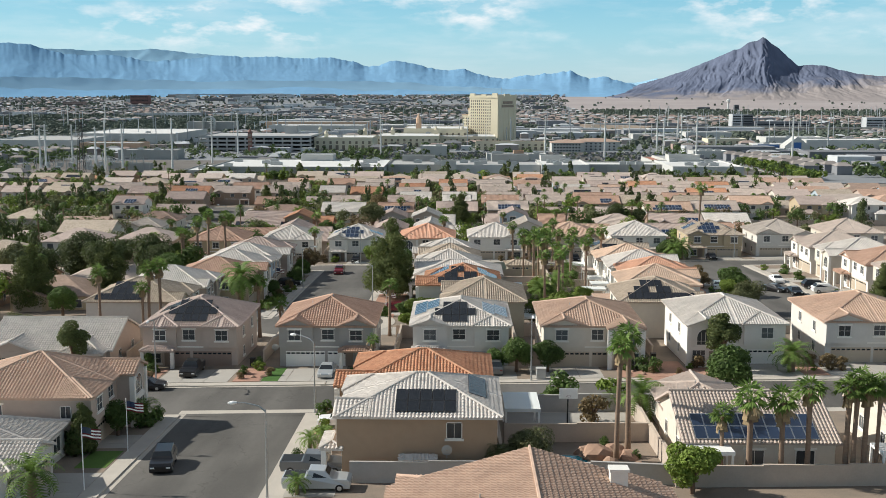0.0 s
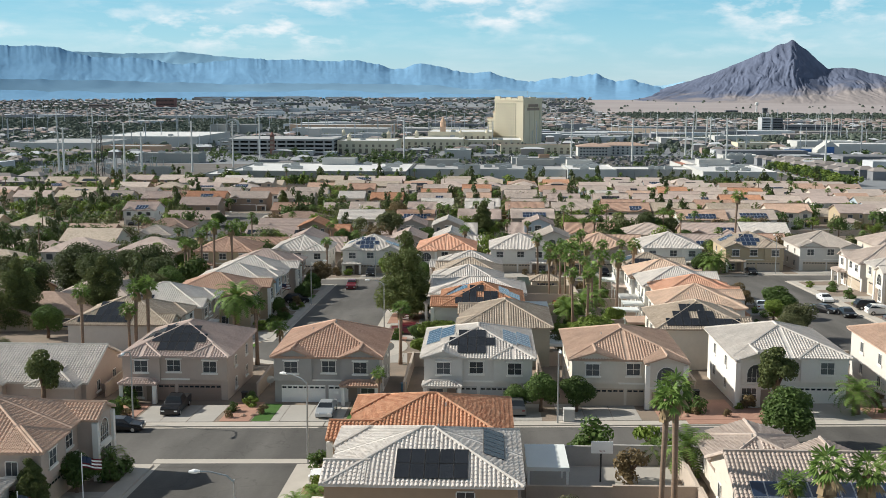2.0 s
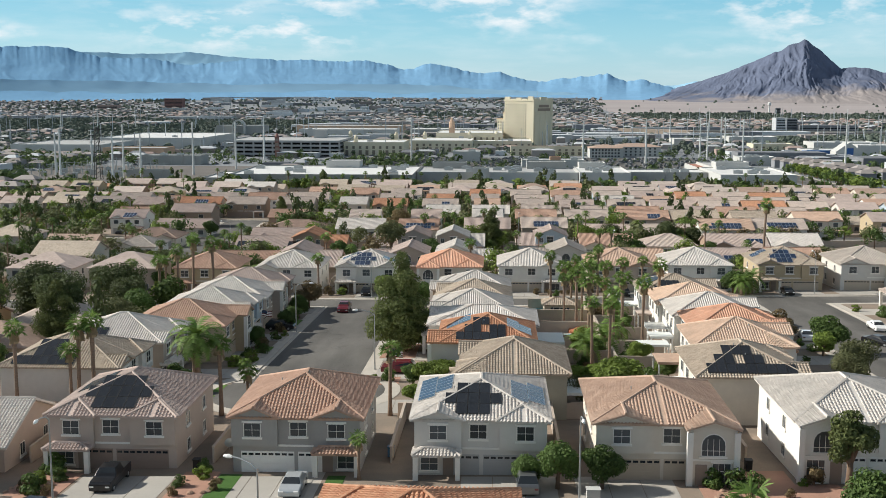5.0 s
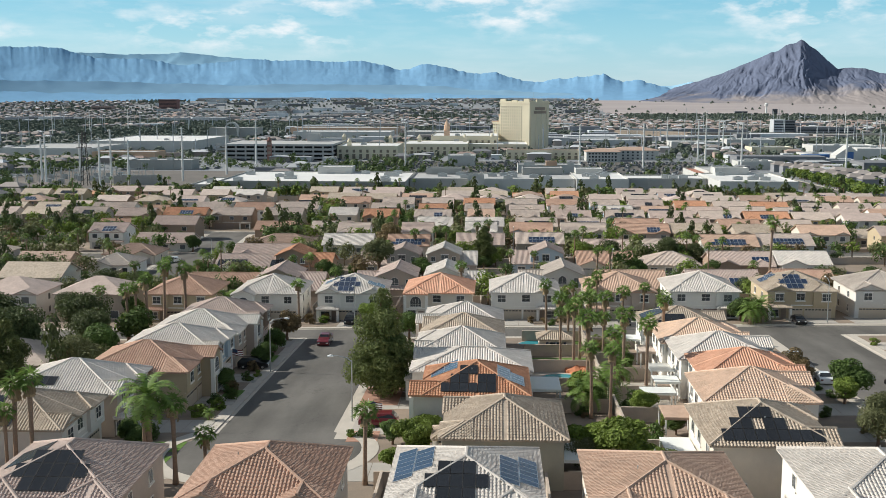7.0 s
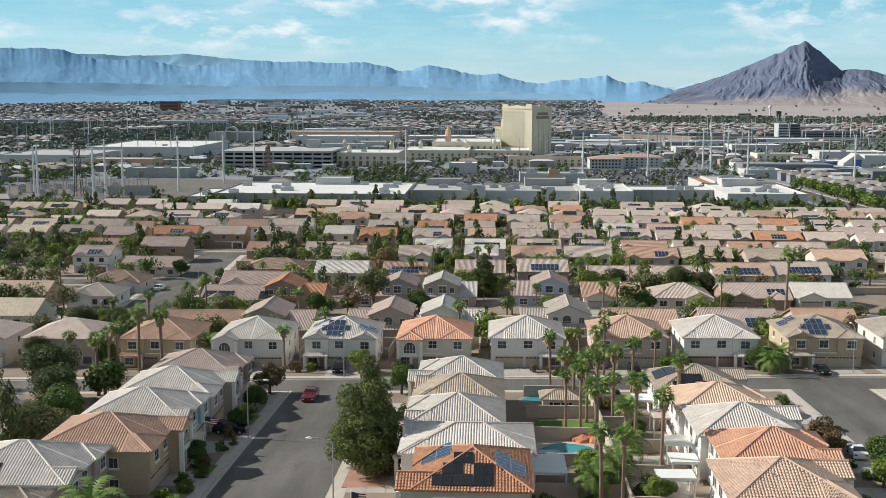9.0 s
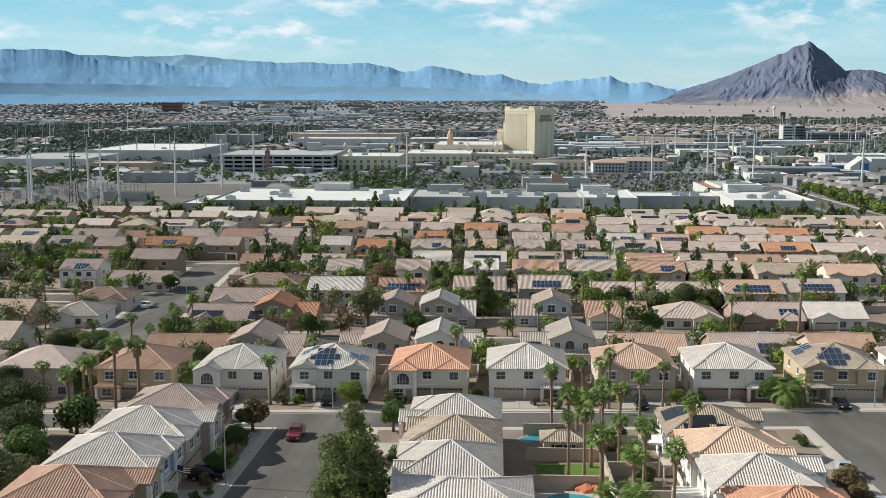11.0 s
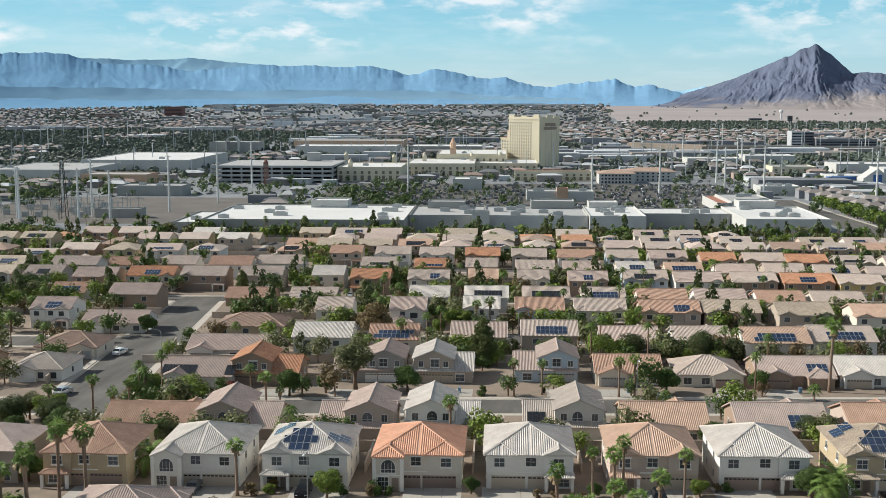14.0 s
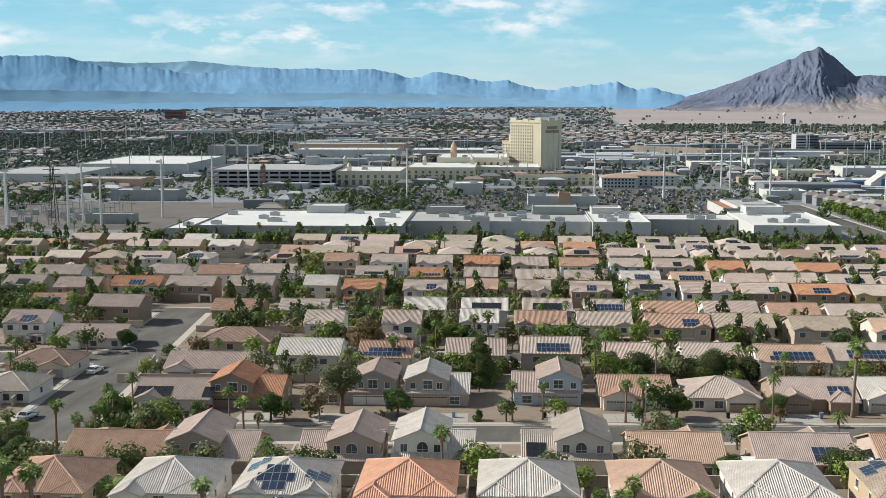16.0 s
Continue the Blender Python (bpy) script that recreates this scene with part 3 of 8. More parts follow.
def house(x, y, turn=0, style="P", w=13.0, d=13.0, wall="pale", roof="white", door="tan", mirror=False, label="", panels=(),
          far=False, storeys=2, slope=0.40, group="houses", porch=True, trim=None, kind="hip", lift=0.0, bays=("hip_front", "gable_y"), fine=False, flanks=None, ribbed=False):
    """A stucco house with a tile roof; front wall's middle at x, y; turn 0 faces the viewer's first position."""
    s = -1 if mirror else 1
    ze = (5.5 if storeys == 2 else 2.9) + lift
    look_word = {"white": "pale grey", "grey": "grey", "tan": "tan", "salmon": "salmon", "orange": "orange", "brown": "brown", "dun": "mottled dun",
                 "pink": "pinkish", "rosy": "rosy tan", "peach": "peach", "buff": "warm buff"}[roof]
    label = label or f"{'two' if storeys == 2 else 'one'}-storey {wall} stucco house with {look_word} tile roof"
    fx, fy = -math.sin(radians(turn)), math.cos(radians(turn))
    z = land(x + fx * d / 2, y + fy * d / 2)
    h = thing("house", (x, y, z), label, "house", group, turn=turn)
    c_, s_ = round(math.cos(radians(turn))), round(math.sin(radians(turn)))
    corners = [(x + c_ * a - s_ * b, y + s_ * a + c_ * b) for a, b in ((-w / 2, -1.5), (w / 2, d))]
    FOOTPRINTS.append((min(p[0] for p in corners) - 0.9, min(p[1] for p in corners) - 0.9, max(p[0] for p in corners) + 0.9, max(p[1] for p in corners) + 0.9))
    wm, rm = STUCCO[wall], ROOF[roof]
    tm = trim or M_TRIM
    walls, shell, ribs, caps, tr = Mesh(), Mesh(), Mesh(), Mesh(), Mesh()
    hw, oh = w / 2, 0.45
    walls.box(-hw, 0, -0.9, hw, d, ze)
    planes, lines, gab = roof_planes(-hw - oh, hw + oh, -oh, d + oh, ze - 0.02, slope, kind)
    main = planes
    sets = [(planes, lines)]
    for a, b, c in gab:
        k = 1 - oh / (hw if kind == "gable_y" else d / 2)
        walls.face([(a[0], a[1] + (oh if a[1] < d / 2 else -oh) * (kind == "gable_y"), a[2]),
                    (b[0], b[1] + (oh if b[1] < d / 2 else -oh) * (kind == "gable_y"), b[2]),
                    (c[0], c[1] + (oh if c[1] < d / 2 else -oh) * (kind == "gable_y"), c[2])] if kind == "gable_y" else
                   [(a[0] + (oh if a[0] < 0 else -oh), a[1], a[2]), (b[0] + (oh if b[0] < 0 else -oh), b[1], b[2]),
                    (c[0] + (oh if c[0] < 0 else -oh), c[1], c[2])])
    gwide = 4.9

    def bay(xa, xb, out, zb, bk="hip_front", deep=None, tall=True):
        xa, xb = sorted((s * xa, s * xb))
        if tall:
            walls.box(xa, -out, -0.9 if out > 0.6 else 2.75, xb, 0.02, zb)
        o2 = 0.35
        deep = deep or (xb - xa) / 2 + 0.4
        pl, ln, gb = roof_planes(xa - o2, xb + o2, -out - o2, deep, zb + 0.01, slope, bk)
        sets.append((pl, ln))
        for a, b, c in gb[:1]:
            walls.face([(a[0], a[1] + o2, a[2]), (b[0], b[1] + o2, b[2]), (c[0], c[1] + o2, c[2])])
        return xa, xb

    blind = far and turn == 180          # fronts that look away over the far gardens stay plain

    def door_at(xc, width, yy=0.0):
        if blind:
            return
        part("garage_door", garage_mesh(width, door, far), None, h, at=pose(s * xc, yy - 0.012, 0))

    if style == "P" and storeys == 2:
        door_at(-hw + 3.2, 4.9)
        door_at(-hw + 7.3, 2.6)
        for xc in () if blind else (-hw + 1.9, 0.2, hw - 2.1):
            window(h, s * xc, 3.7, 1.45, 1.25, depth=-0.42 if xc != 0.2 else 0.0, grid=(2, 2), far=far)
        bay(-hw - 0.02, -hw + 4.2, 0.4, ze, bays[0])
        bay(hw - 4.2, hw + 0.02, 0.4, ze, bays[1])
        tr.box(-hw, -0.05, 2.68, hw, 0, 2.86)
        if porch and not blind:
            xa, xb = sorted((s * (hw - 4.2), s * (hw + 0.15)))
            pl, ln, _ = roof_planes(xa, xb, -1.9, 0.1, 2.65, 0.35, "hip")
            sets.append((pl, ln))
            for px in (xa + 0.3, xb - 0.3):
                tr.box(px - 0.22, -1.75, -0.9, px + 0.22, -1.31, 2.6)
            window(h, s * (hw - 1.3), 0.7, 1.5, 1.2, grid=(2, 2), far=far)
            dm = Mesh()
            dm.box(-0.48, -0.05, 0, 0.48, 0.0, 2.1)
            part("front_door", dm, M_TRIM_DARK, h, at=pose(s * (hw - 3.0), 0, 0))
    elif style == "Q" and storeys == 2:
        door_at(-hw + 3.2, 4.9)
        door_at(-hw + 7.2, 2.5)
        xa, xb = bay(hw - 4.0, hw + 0.02, 1.6, ze, bays[1])
        xm = (xa + xb) / 2
        window(h, xm, 3.1, 2.0, 1.9, depth=-1.6, arch=True, grid=(4, 2), far=far)
        window(h, xm + s * 0.75, 0.4, 1.5, 2.0, depth=-1.6, grid=(3, 3), far=far)
        dm = Mesh()
        dm.box(-0.5, -0.05, 0, 0.5, 0.0, 2.3)
        part("front_door", dm, M_TRIM_DARK, h, at=pose(xm - s * 1.0, -1.6, 0))
        tr.box(xa - 0.05, -1.68, 2.62, xb + 0.05, -1.6, 2.8)
        for px in (xa, xb):
            tr.box(px - 0.25, -1.85, -0.9, px + 0.25, -1.35, ze - 0.3)
        bay(-hw - 0.02, -hw + 5.0, 0.35, ze, bays[0])
        for xc, dp in ((-hw + 2.2, -0.37), (-hw + 6.6, 0.0)):
            window(h, s * xc, 3.7, 1.4, 1.25, depth=dp, grid=(2, 2), far=far)
        tr.box(-hw, -0.05, 2.68, hw, 0, 2.86)
    elif style == "G":      # a gabled upper storey beside a low garage wing
        walls.box(*(lambda q: (min(q), -3.4, -0.9, max(q), 0.02, 2.7))((s * (-hw + 0.2), s * (-hw + 6.2))))
        xa, xb = sorted((s * (-hw - 0.2), s * (-hw + 6.6)))
        pl, ln, gb = roof_planes(xa, xb, -3.8, 1.2, 2.7, 0.38, bays[0])
        sets.append((pl, ln))
        for a, b, c in gb[:1]:
            walls.face([(a[0], -3.4, a[2]), (b[0], -3.4, b[2]), (c[0], -3.4, c[2])])
        door_at(-hw + 3.2, 4.9, -3.4)
        bay(hw - 5.4, hw - 0.6, 1.0, ze - 0.1, bays[1])
        window(h, s * (hw - 3.0), 3.35, 2.0, 1.5, depth=-1.0, grid=(2, 2), far=far)
        window(h, s * (hw - 3.0), 0.6, 1.9, 1.5, depth=-1.0, grid=(2, 2), far=far)
        window(h, s * (-hw + 3.4), 3.7, 1.5, 1.2, grid=(2, 2), far=far)
        window(h, s * 0.4, 3.7, 0.9, 1.2, grid=(1, 2), far=far)
        dm = Mesh()
        dm.box(-0.5, -0.05, 0, 0.5, 0.0, 2.1)
        part("front_door", dm, M_TRIM_DARK, h, at=pose(s * 0.6, 0, 0))
    elif style == "C":      # seen from behind: a long low roof with a gabled upper storey across it
        xa, xb = s * (hw - 8.2), s * hw
        xa, xb = min(xa, xb), max(xa, xb)
        walls.box(xa, 0.3, 2.5, xb, d - 1.2, 5.4)
        pl, ln, gb = roof_planes(xa - 0.4, xb + 0.4, -0.1, d - 0.8, 5.4, 0.42, "gable_y")
        sets.append((pl, ln))
        for a, b, c in gb:
            yy = 0.3 if a[1] < d / 2 else d - 1.2
            walls.face([(a[0], yy, a[2]), (b[0], yy, b[2]), (c[0], yy, c[2])])
        xm = (xa + xb) / 2
        face, at_ = ("S", 0.3) if turn == 0 else ("N", d - 1.2)
        window(h, xm - 0.3 * s, 3.6, 1.7, 1.6, side=face, depth=at_, arch=turn != 0, grid=(2, 2), far=far)
        window(h, xm + 2.6, 3.6, 1.0, 1.2, side=face, depth=at_, far=far)
        window(h, xm - 2.6, 3.6, 1.0, 1.2, side=face, depth=at_, far=far)
        if turn == 0:
            door_at(hw - 3.1, 4.9)
            door_at(hw - 7.0, 2.5)
            window(h, s * (-hw + 2.6), 0.7, 1.8, 1.4, grid=(2, 2), far=far)
        else:
            door_at(-hw + 3.2, 4.9)
    else:
        door_at(-hw + 3.45, 4.9, -1.2)
        bay(-hw + 0.5, -hw + 6.4, 1.2, 2.9 + lift, "gable_y", deep=d / 2)
        if w > 15 and not far:
            bay(hw - 5.6, hw - 0.5, 2.2, 2.9 + lift, "hip_front", deep=d / 2)
        for xc in () if blind or (w > 15 and not far) else (1.0, hw - 2.0):
            window(h, s * xc, 0.8, 1.6, 1.35, far=far)
    # flanks and back
    zs = (3.45, 0.9) if storeys == 2 and style != "C" else (0.9,)
    for side_, yy, zc, ww, wh in flanks or ():
        window(h, yy, zc, ww, wh, side=side_, depth=hw if side_ == "E" else -hw, far=far)
    for zc in zs:
        for yy in () if flanks is not None else ((d * 0.3, d * 0.72) if not far else (d * 0.5,) if y < 400 else ()):
            window(h, yy, zc, 1.0, 1.15, side="E", depth=hw, far=far)
            window(h, yy, zc, 1.0, 1.15, side="W", depth=-hw, far=far)
        if style != "C" and not (turn == 0 and y > 60):
            for xc in ((-hw * 0.6, 0.5, hw * 0.62) if not far else (-hw * 0.5, hw * 0.5)):
                window(h, xc, zc, 1.5, 1.2, side="N", depth=d, far=far)
    part("wall", walls, wm, h)
    if tr.f:
        part("trim", tr, tm, h)
    for pl, ln in sets:
        roof_shell(shell, pl, ze, ())
        if not far or ribbed:
            for q in pl:
                rib_rows(ribs, q, course=0.42 if fine else None)
        cap_rows(caps, ln)
    part("roof", shell, rm, h)
    if not far or ribbed:
        part("tile_covering", ribs, rm, h)["kind"] = "stuff"
    if not far:
        if "vent" not in SHARED:
            vp = Mesh()
            vp.tube([(0, 0, -0.1), (0, 0, 0.45)], [0.06, 0.06], 6)
            SHARED["vent"] = vp.data("vent_pipe", M_STEEL)
        for _ in range(2 if fine else 0):
            px, py = rng.uniform(-hw * 0.5, hw * 0.5), rng.uniform(d * 0.35, d * 0.7)
            zz = ze + slope * min(hw - abs(px), py, d - py)
            part("vent_pipe", SHARED["vent"], None, h, at=pose(px, py, zz))
    if not far or ribbed:
        part("ridge_cap", caps, rm, h)["kind"] = "stuff"
    for index, text, u0, v0, dark in panels:
        solar(h, main[index], cells(text), u0, v0, dark)
    return h

# ---- ground ----


def leaning(x, y):
    """The valley road runs a little aslant; the plots beside it follow."""
    return x - 0.104 * (y - 330) * (1 - smooth(20, 70, abs(x + 80)))


def sheet(name, xs, ys, h, mat, label, category, kind="structure", thick=0.0, lean=False):
    """A sheet that follows the land over a grid of x and y lines; with thickness it gets skirts."""
    g = Mesh()
    nx = len(xs)
    for yy in ys:
        for x_ in xs:
            xx = leaning(x_, yy) if lean else x_
            g.v.append((xx, yy, land(xx, yy) + h))
    for j in range(len(ys) - 1):
        for i in range(nx - 1):
            k = j * nx + i
            g.f.append((k, k + 1, k + nx + 1, k + nx))
            g.m.append(0)
    if thick:
        edge = [(i, 0) for i in range(nx)] + [(nx - 1, j) for j in range(1, len(ys))]
        edge += [(i, len(ys) - 1) for i in range(nx - 2, -1, -1)] + [(0, j) for j in range(len(ys) - 2, 0, -1)]
        for (i, j), (p, q) in zip(edge, edge[1:] + edge[:1]):
            a, b = g.v[j * nx + i], g.v[q * nx + p]
            g.face([(a[0], a[1], a[2] - thick), (b[0], b[1], b[2] - thick), b, a])
    ob = new(name, g.data(name, mat))
    return tagged(ob, label, category, kind=kind)


def steps(a, b, step):
    n = max(1, int(math.ceil((b - a) / step)))
    return [a + (b - a) * i / n for i in range(n + 1)]


sheet("ground", [-4200, -2600, -1500, -800, -400, -220, -120, -60, 0, 60, 120, 220, 400, 800, 1500, 2600, 4200],
      steps(-160, 760, 10) + steps(790, 1400, 40)[0:] + steps(1500, 4700, 100), -0.17, M_DESERT, "bare sandy desert ground", "ground")


def block(name, x0, y0, x1, y1, mat=M_GRAVEL, walk=1.6, lean=False):
    """A raised plot with a kerb and a concrete footpath round it."""
    sheet(name + "_gutter", steps(x0 - 0.5, x1 + 0.5, 15), steps(y0 - 0.5, y1 + 0.5, 15), -0.135, M_CONCRETE, "concrete gutter beside the kerb", "gutter", lean=lean)
    sheet(name + "_kerb", steps(x0, x1, 15), steps(y0, y1, 15), -0.02, M_KERB, "pale concrete kerb and footpath", "pavement", thick=0.3, lean=lean)
    sheet(name, steps(x0 + walk, x1 - walk, 15), steps(y0 + walk, y1 - walk, 15), 0.0, mat, "gravel and bare earth of the house plots", "ground", thick=0.1, lean=lean)


def road(name, x0, y0, x1, y1, mat=M_ASPHALT, h=-0.15, lean=False):
    sheet(name, steps(x0, x1, 12), steps(y0, y1, 12), h, mat, "worn grey asphalt street", "road", lean=lean)


def pad(name, x0, y0, x1, y1, mat, label, category, h=0.02):
    return sheet(name, steps(x0, x1, 6), steps(y0, y1, 6), h, mat, label, category, thick=0.08)


block("plots_1", -85, 20, -28, 104.5)
block("plots_2", -14.5, 20, 130, 104.5)
block("plots_3", -100, 118, -14.6, 152.5)
block("plots_4", -14.5, 118, 50, 231)
block("plots_5", 50.1, 118, 140, 150)
block("plots_6", 63, 152, 150, 231)
block("plots_7", -110, 152.6, -29, 231)
block("plots_8", -260, 240.5, 170, 293.6)
block("plots_9", -73.0, 305.4, 200, 365, lean=True)
block("plots_10", -73.0, 376, 230, 436, lean=True)
block("plots_11", -330, 446, 240, 514)
block("plots_12", -96, 526, 186, 618)
block("plots_13", -260, 305.4, -88.0, 360.5, lean=True)
block("plots_14", -300, 373, -88.0, 436, lean=True)
block("plots_16", -330, 526, -105, 618)
road("road_1", -100, 104, 150, 118.5)
road("road_2", -28.4, 10, -14, 104.2)
road("road_3", -29, 166, -14, 231.4)
road("road_4", -29, 150.5, -14, 166.2)
road("road_5", -110, 230.5, 180, 241, h=-0.148)
road("road_6", 49.6, 149.5, 63.4, 231)
road("road_7", -260, 293, 230, 306)
road("road_8", -95, 364.5, 240, 376.5)
road("road_9", -300, 435.5, 250, 446.5)
road("road_10", -330, 513.5, 250, 526.5)
road("road_12", -89.0, 304.5, -72.0, 440, h=-0.147, lean=True)
road("road_14", -300, 360, -86, 373.5, h=-0.149, lean=True)
road("road_13", -105.5, 515, -95.5, 622, h=-0.147)
road("road_15", 190, 520, 211, 880, h=0.2)
pad("road_15_kerb", 211, 560, 213, 880, M_KERB, "pale kerb of the valley road", "kerb", h=0.28)



def street_end(x, y, r):
    """The round end of a street: asphalt, kerb and footpath in rings that slope down to the street's level."""
    for name, mat, r0, r1, h, label, cat in (("road_end", M_ASPHALT, 0.0, r, 0.012, "worn grey asphalt end of a street", "road"), ("kerb_end", M_KERB, r, r + 1.9, 0.05, "pale concrete kerb and footpath", "pavement")):
        g = Mesh()
        n = 40
        a0, a1 = (0.0, 2 * math.pi) if r0 == 0 else (radians(140), radians(400))
        for j in range(6):
            q = r0 + (r1 - r0) * j / 5
            for i in range(n + 1):
                a = a0 + (a1 - a0) * i / n
                px, py = x + q * math.cos(a), y + q * math.sin(a)
                g.v.append((px, py, land(px, py) + h - (0.155 * smooth(y + 3, y + 10, py) if r0 == 0 else 0)))
        for j in range(5):
            for i in range(n):
                k = j * (n + 1) + i
                g.f.append((k, k + n + 1, k + n + 2, k + 1))
                g.m.append(0)
        tagged(new(name, g.data(name, mat)), label, cat, kind="structure")


street_end(-21.4, 160.8, 10.6)

# ---- mountains ----


def along(outline, az):
    if az <= outline[0][0]:
        return outline[0][1]
    for (a, ea), (b, eb) in zip(outline, outline[1:]):
        if a <= az <= b:
            return ea + (eb - ea) * (az - a) / (b - a)
    return outline[-1][1]


def range_of(name, outline, dist, depth, mat, label, seed, rib=0.30, size=150.0, nu=700, nv=56, low=0.0, fan=0.0, centre=None, el_rough=False):
    """A mountain range: its crest stands at (azimuth, elevation) stations seen from the middle of the path; ridged noise cuts gullies down its face."""
    az0, az1 = outline[0][0], outline[-1][0]
    g = Mesh()
    for j in range(nv):
        t = j / (nv - 1)                      # 0 foot, 1 crest
        for i in range(nu):
            az = az0 + (az1 - az0) * i / (nu - 1)
            arc = radians(az) * dist
            el = along(outline, az)
            jag = (0.12 if el_rough else 0.06) * noise.fractal((arc / 150, seed, 0), 0.5, 2.1, 7)
            r = dist - depth * (1 - t)
            aa = radians(az)
            x, y = 5 + r * math.sin(aa), 53 + r * math.cos(aa)
            base = land(0, y) - 3 + low
            crest = 37 + dist * math.tan(radians(el))
            high = max(crest - base, 0)
            # gullies run down the face and wander; by a summit they spread out like a fan
            run = arc
            if centre is not None:
                run = arc - (arc - radians(centre) * dist) * 0.55 * (1 - t)
            run += 0.45 * size * noise.fractal((arc / size * 0.6, t * 2.2, seed + 2), 1.0, 2.0, 3)
            cut = min(noise.ridged_multi_fractal((run / size, t * 1.1 + 0.15 * run / size, seed), 0.62, 2.2, 7, 1.0, 2.0) / 2.2 - 0.95, 0.0)
            rise = fan * t + (1 - fan) * t ** 1.5
            spur = 0.5 + 0.5 * noise.fractal((arc / (size * 2.6), t * 1.6, seed + 5), 1.0, 2.0, 3)       # foothills before the crest
            rise *= 1 - 0.3 * (1 - t) * spur
            z = base + high * (rise + rib * cut * 4 * t * (1 - t) ** 0.7 * (0.35 + 0.65 * t)) + dist * radians(jag) * t ** 6
            g.v.append((x, y, max(z, base - 2)))
    for j in range(nv - 1):
        for i in range(nu - 1):
            k = j * nu + i
            g.f.append((k, k + 1, k + nu + 1, k + nu))
            g.m.append(0)
    ob = new(name, g.data(name, mat, True))
    return tagged(ob, label, "mountains", kind="structure")


# the blue of ranges and plain is distance haze put into their colour
M_MOUNT_FAR = material("far_range_hazed", (0.31, 0.52, 0.68), rough=1.0, var=0.15, scale=0.004, fine=0.03, fine_var=0.06, bump=0, spec=0.0)
M_MOUNT_MID = material("mid_range_hazed", (0.188, 0.355, 0.535), rough=1.0, var=0.10, scale=0.006, fine=0.03, fine_var=0.1, bump=0, spec=0.0)
M_MOUNT_APRON = material("far_plain_hazed", (0.245, 0.41, 0.555), rough=1.0, var=0.2, scale=0.003, fine=0.02, fine_var=0.06, bump=0, spec=0.0, streak=(0.25, 2.0, 1.0))
# rock blued as if seen through haze
M_MOUNT_PEAK = material("peak_rock_hazed", (0.118, 0.138, 0.198), rough=1.0, var=0.35, scale=0.006, fine=0.03, fine_var=0.15, bump=0, spec=0.0)


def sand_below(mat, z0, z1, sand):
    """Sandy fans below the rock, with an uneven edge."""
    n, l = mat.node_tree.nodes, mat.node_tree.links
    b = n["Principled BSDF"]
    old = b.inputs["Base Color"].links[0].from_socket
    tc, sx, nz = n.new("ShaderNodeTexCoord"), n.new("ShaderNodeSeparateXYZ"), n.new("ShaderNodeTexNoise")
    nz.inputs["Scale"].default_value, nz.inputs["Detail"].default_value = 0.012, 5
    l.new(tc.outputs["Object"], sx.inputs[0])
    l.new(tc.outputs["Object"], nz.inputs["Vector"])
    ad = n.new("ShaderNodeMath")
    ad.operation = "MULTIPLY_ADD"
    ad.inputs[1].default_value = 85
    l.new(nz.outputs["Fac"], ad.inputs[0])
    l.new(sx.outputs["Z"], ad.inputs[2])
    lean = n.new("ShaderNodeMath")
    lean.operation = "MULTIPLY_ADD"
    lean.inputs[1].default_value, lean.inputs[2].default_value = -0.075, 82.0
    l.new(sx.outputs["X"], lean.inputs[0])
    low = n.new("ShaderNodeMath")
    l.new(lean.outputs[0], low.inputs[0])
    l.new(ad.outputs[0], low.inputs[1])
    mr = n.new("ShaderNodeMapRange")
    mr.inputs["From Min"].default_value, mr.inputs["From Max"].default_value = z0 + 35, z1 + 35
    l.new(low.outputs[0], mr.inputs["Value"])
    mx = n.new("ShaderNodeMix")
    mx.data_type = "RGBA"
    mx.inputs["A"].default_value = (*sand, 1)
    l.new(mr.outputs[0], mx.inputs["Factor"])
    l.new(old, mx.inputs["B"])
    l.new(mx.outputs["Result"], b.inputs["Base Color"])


# the fans' sand is greyed for the same haze
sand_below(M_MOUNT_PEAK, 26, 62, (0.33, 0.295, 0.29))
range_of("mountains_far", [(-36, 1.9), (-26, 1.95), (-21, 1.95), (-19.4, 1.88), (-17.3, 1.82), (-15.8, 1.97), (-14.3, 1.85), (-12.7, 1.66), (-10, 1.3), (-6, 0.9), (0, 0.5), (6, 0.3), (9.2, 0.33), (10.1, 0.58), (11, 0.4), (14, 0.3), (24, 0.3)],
         4690, 320, M_MOUNT_FAR, "distant mountain range coloured haze blue", 3.0, rib=0.06, nu=420, nv=30, fan=0.8)
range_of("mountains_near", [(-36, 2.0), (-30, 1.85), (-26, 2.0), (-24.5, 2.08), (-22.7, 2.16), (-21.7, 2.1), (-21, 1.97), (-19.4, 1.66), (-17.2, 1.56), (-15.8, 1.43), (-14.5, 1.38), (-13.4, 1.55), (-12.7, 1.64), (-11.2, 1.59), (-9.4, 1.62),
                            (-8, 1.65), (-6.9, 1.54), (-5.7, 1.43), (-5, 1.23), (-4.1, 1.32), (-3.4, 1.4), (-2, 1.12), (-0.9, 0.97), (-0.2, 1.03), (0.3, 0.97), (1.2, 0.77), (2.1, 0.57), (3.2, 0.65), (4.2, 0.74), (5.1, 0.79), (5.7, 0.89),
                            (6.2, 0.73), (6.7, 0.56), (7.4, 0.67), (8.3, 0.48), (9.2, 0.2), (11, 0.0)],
         4560, 520, M_MOUNT_MID, "ribbed mountain range coloured haze blue", 6.0, rib=0.035, size=120, fan=0.6, el_rough=True)
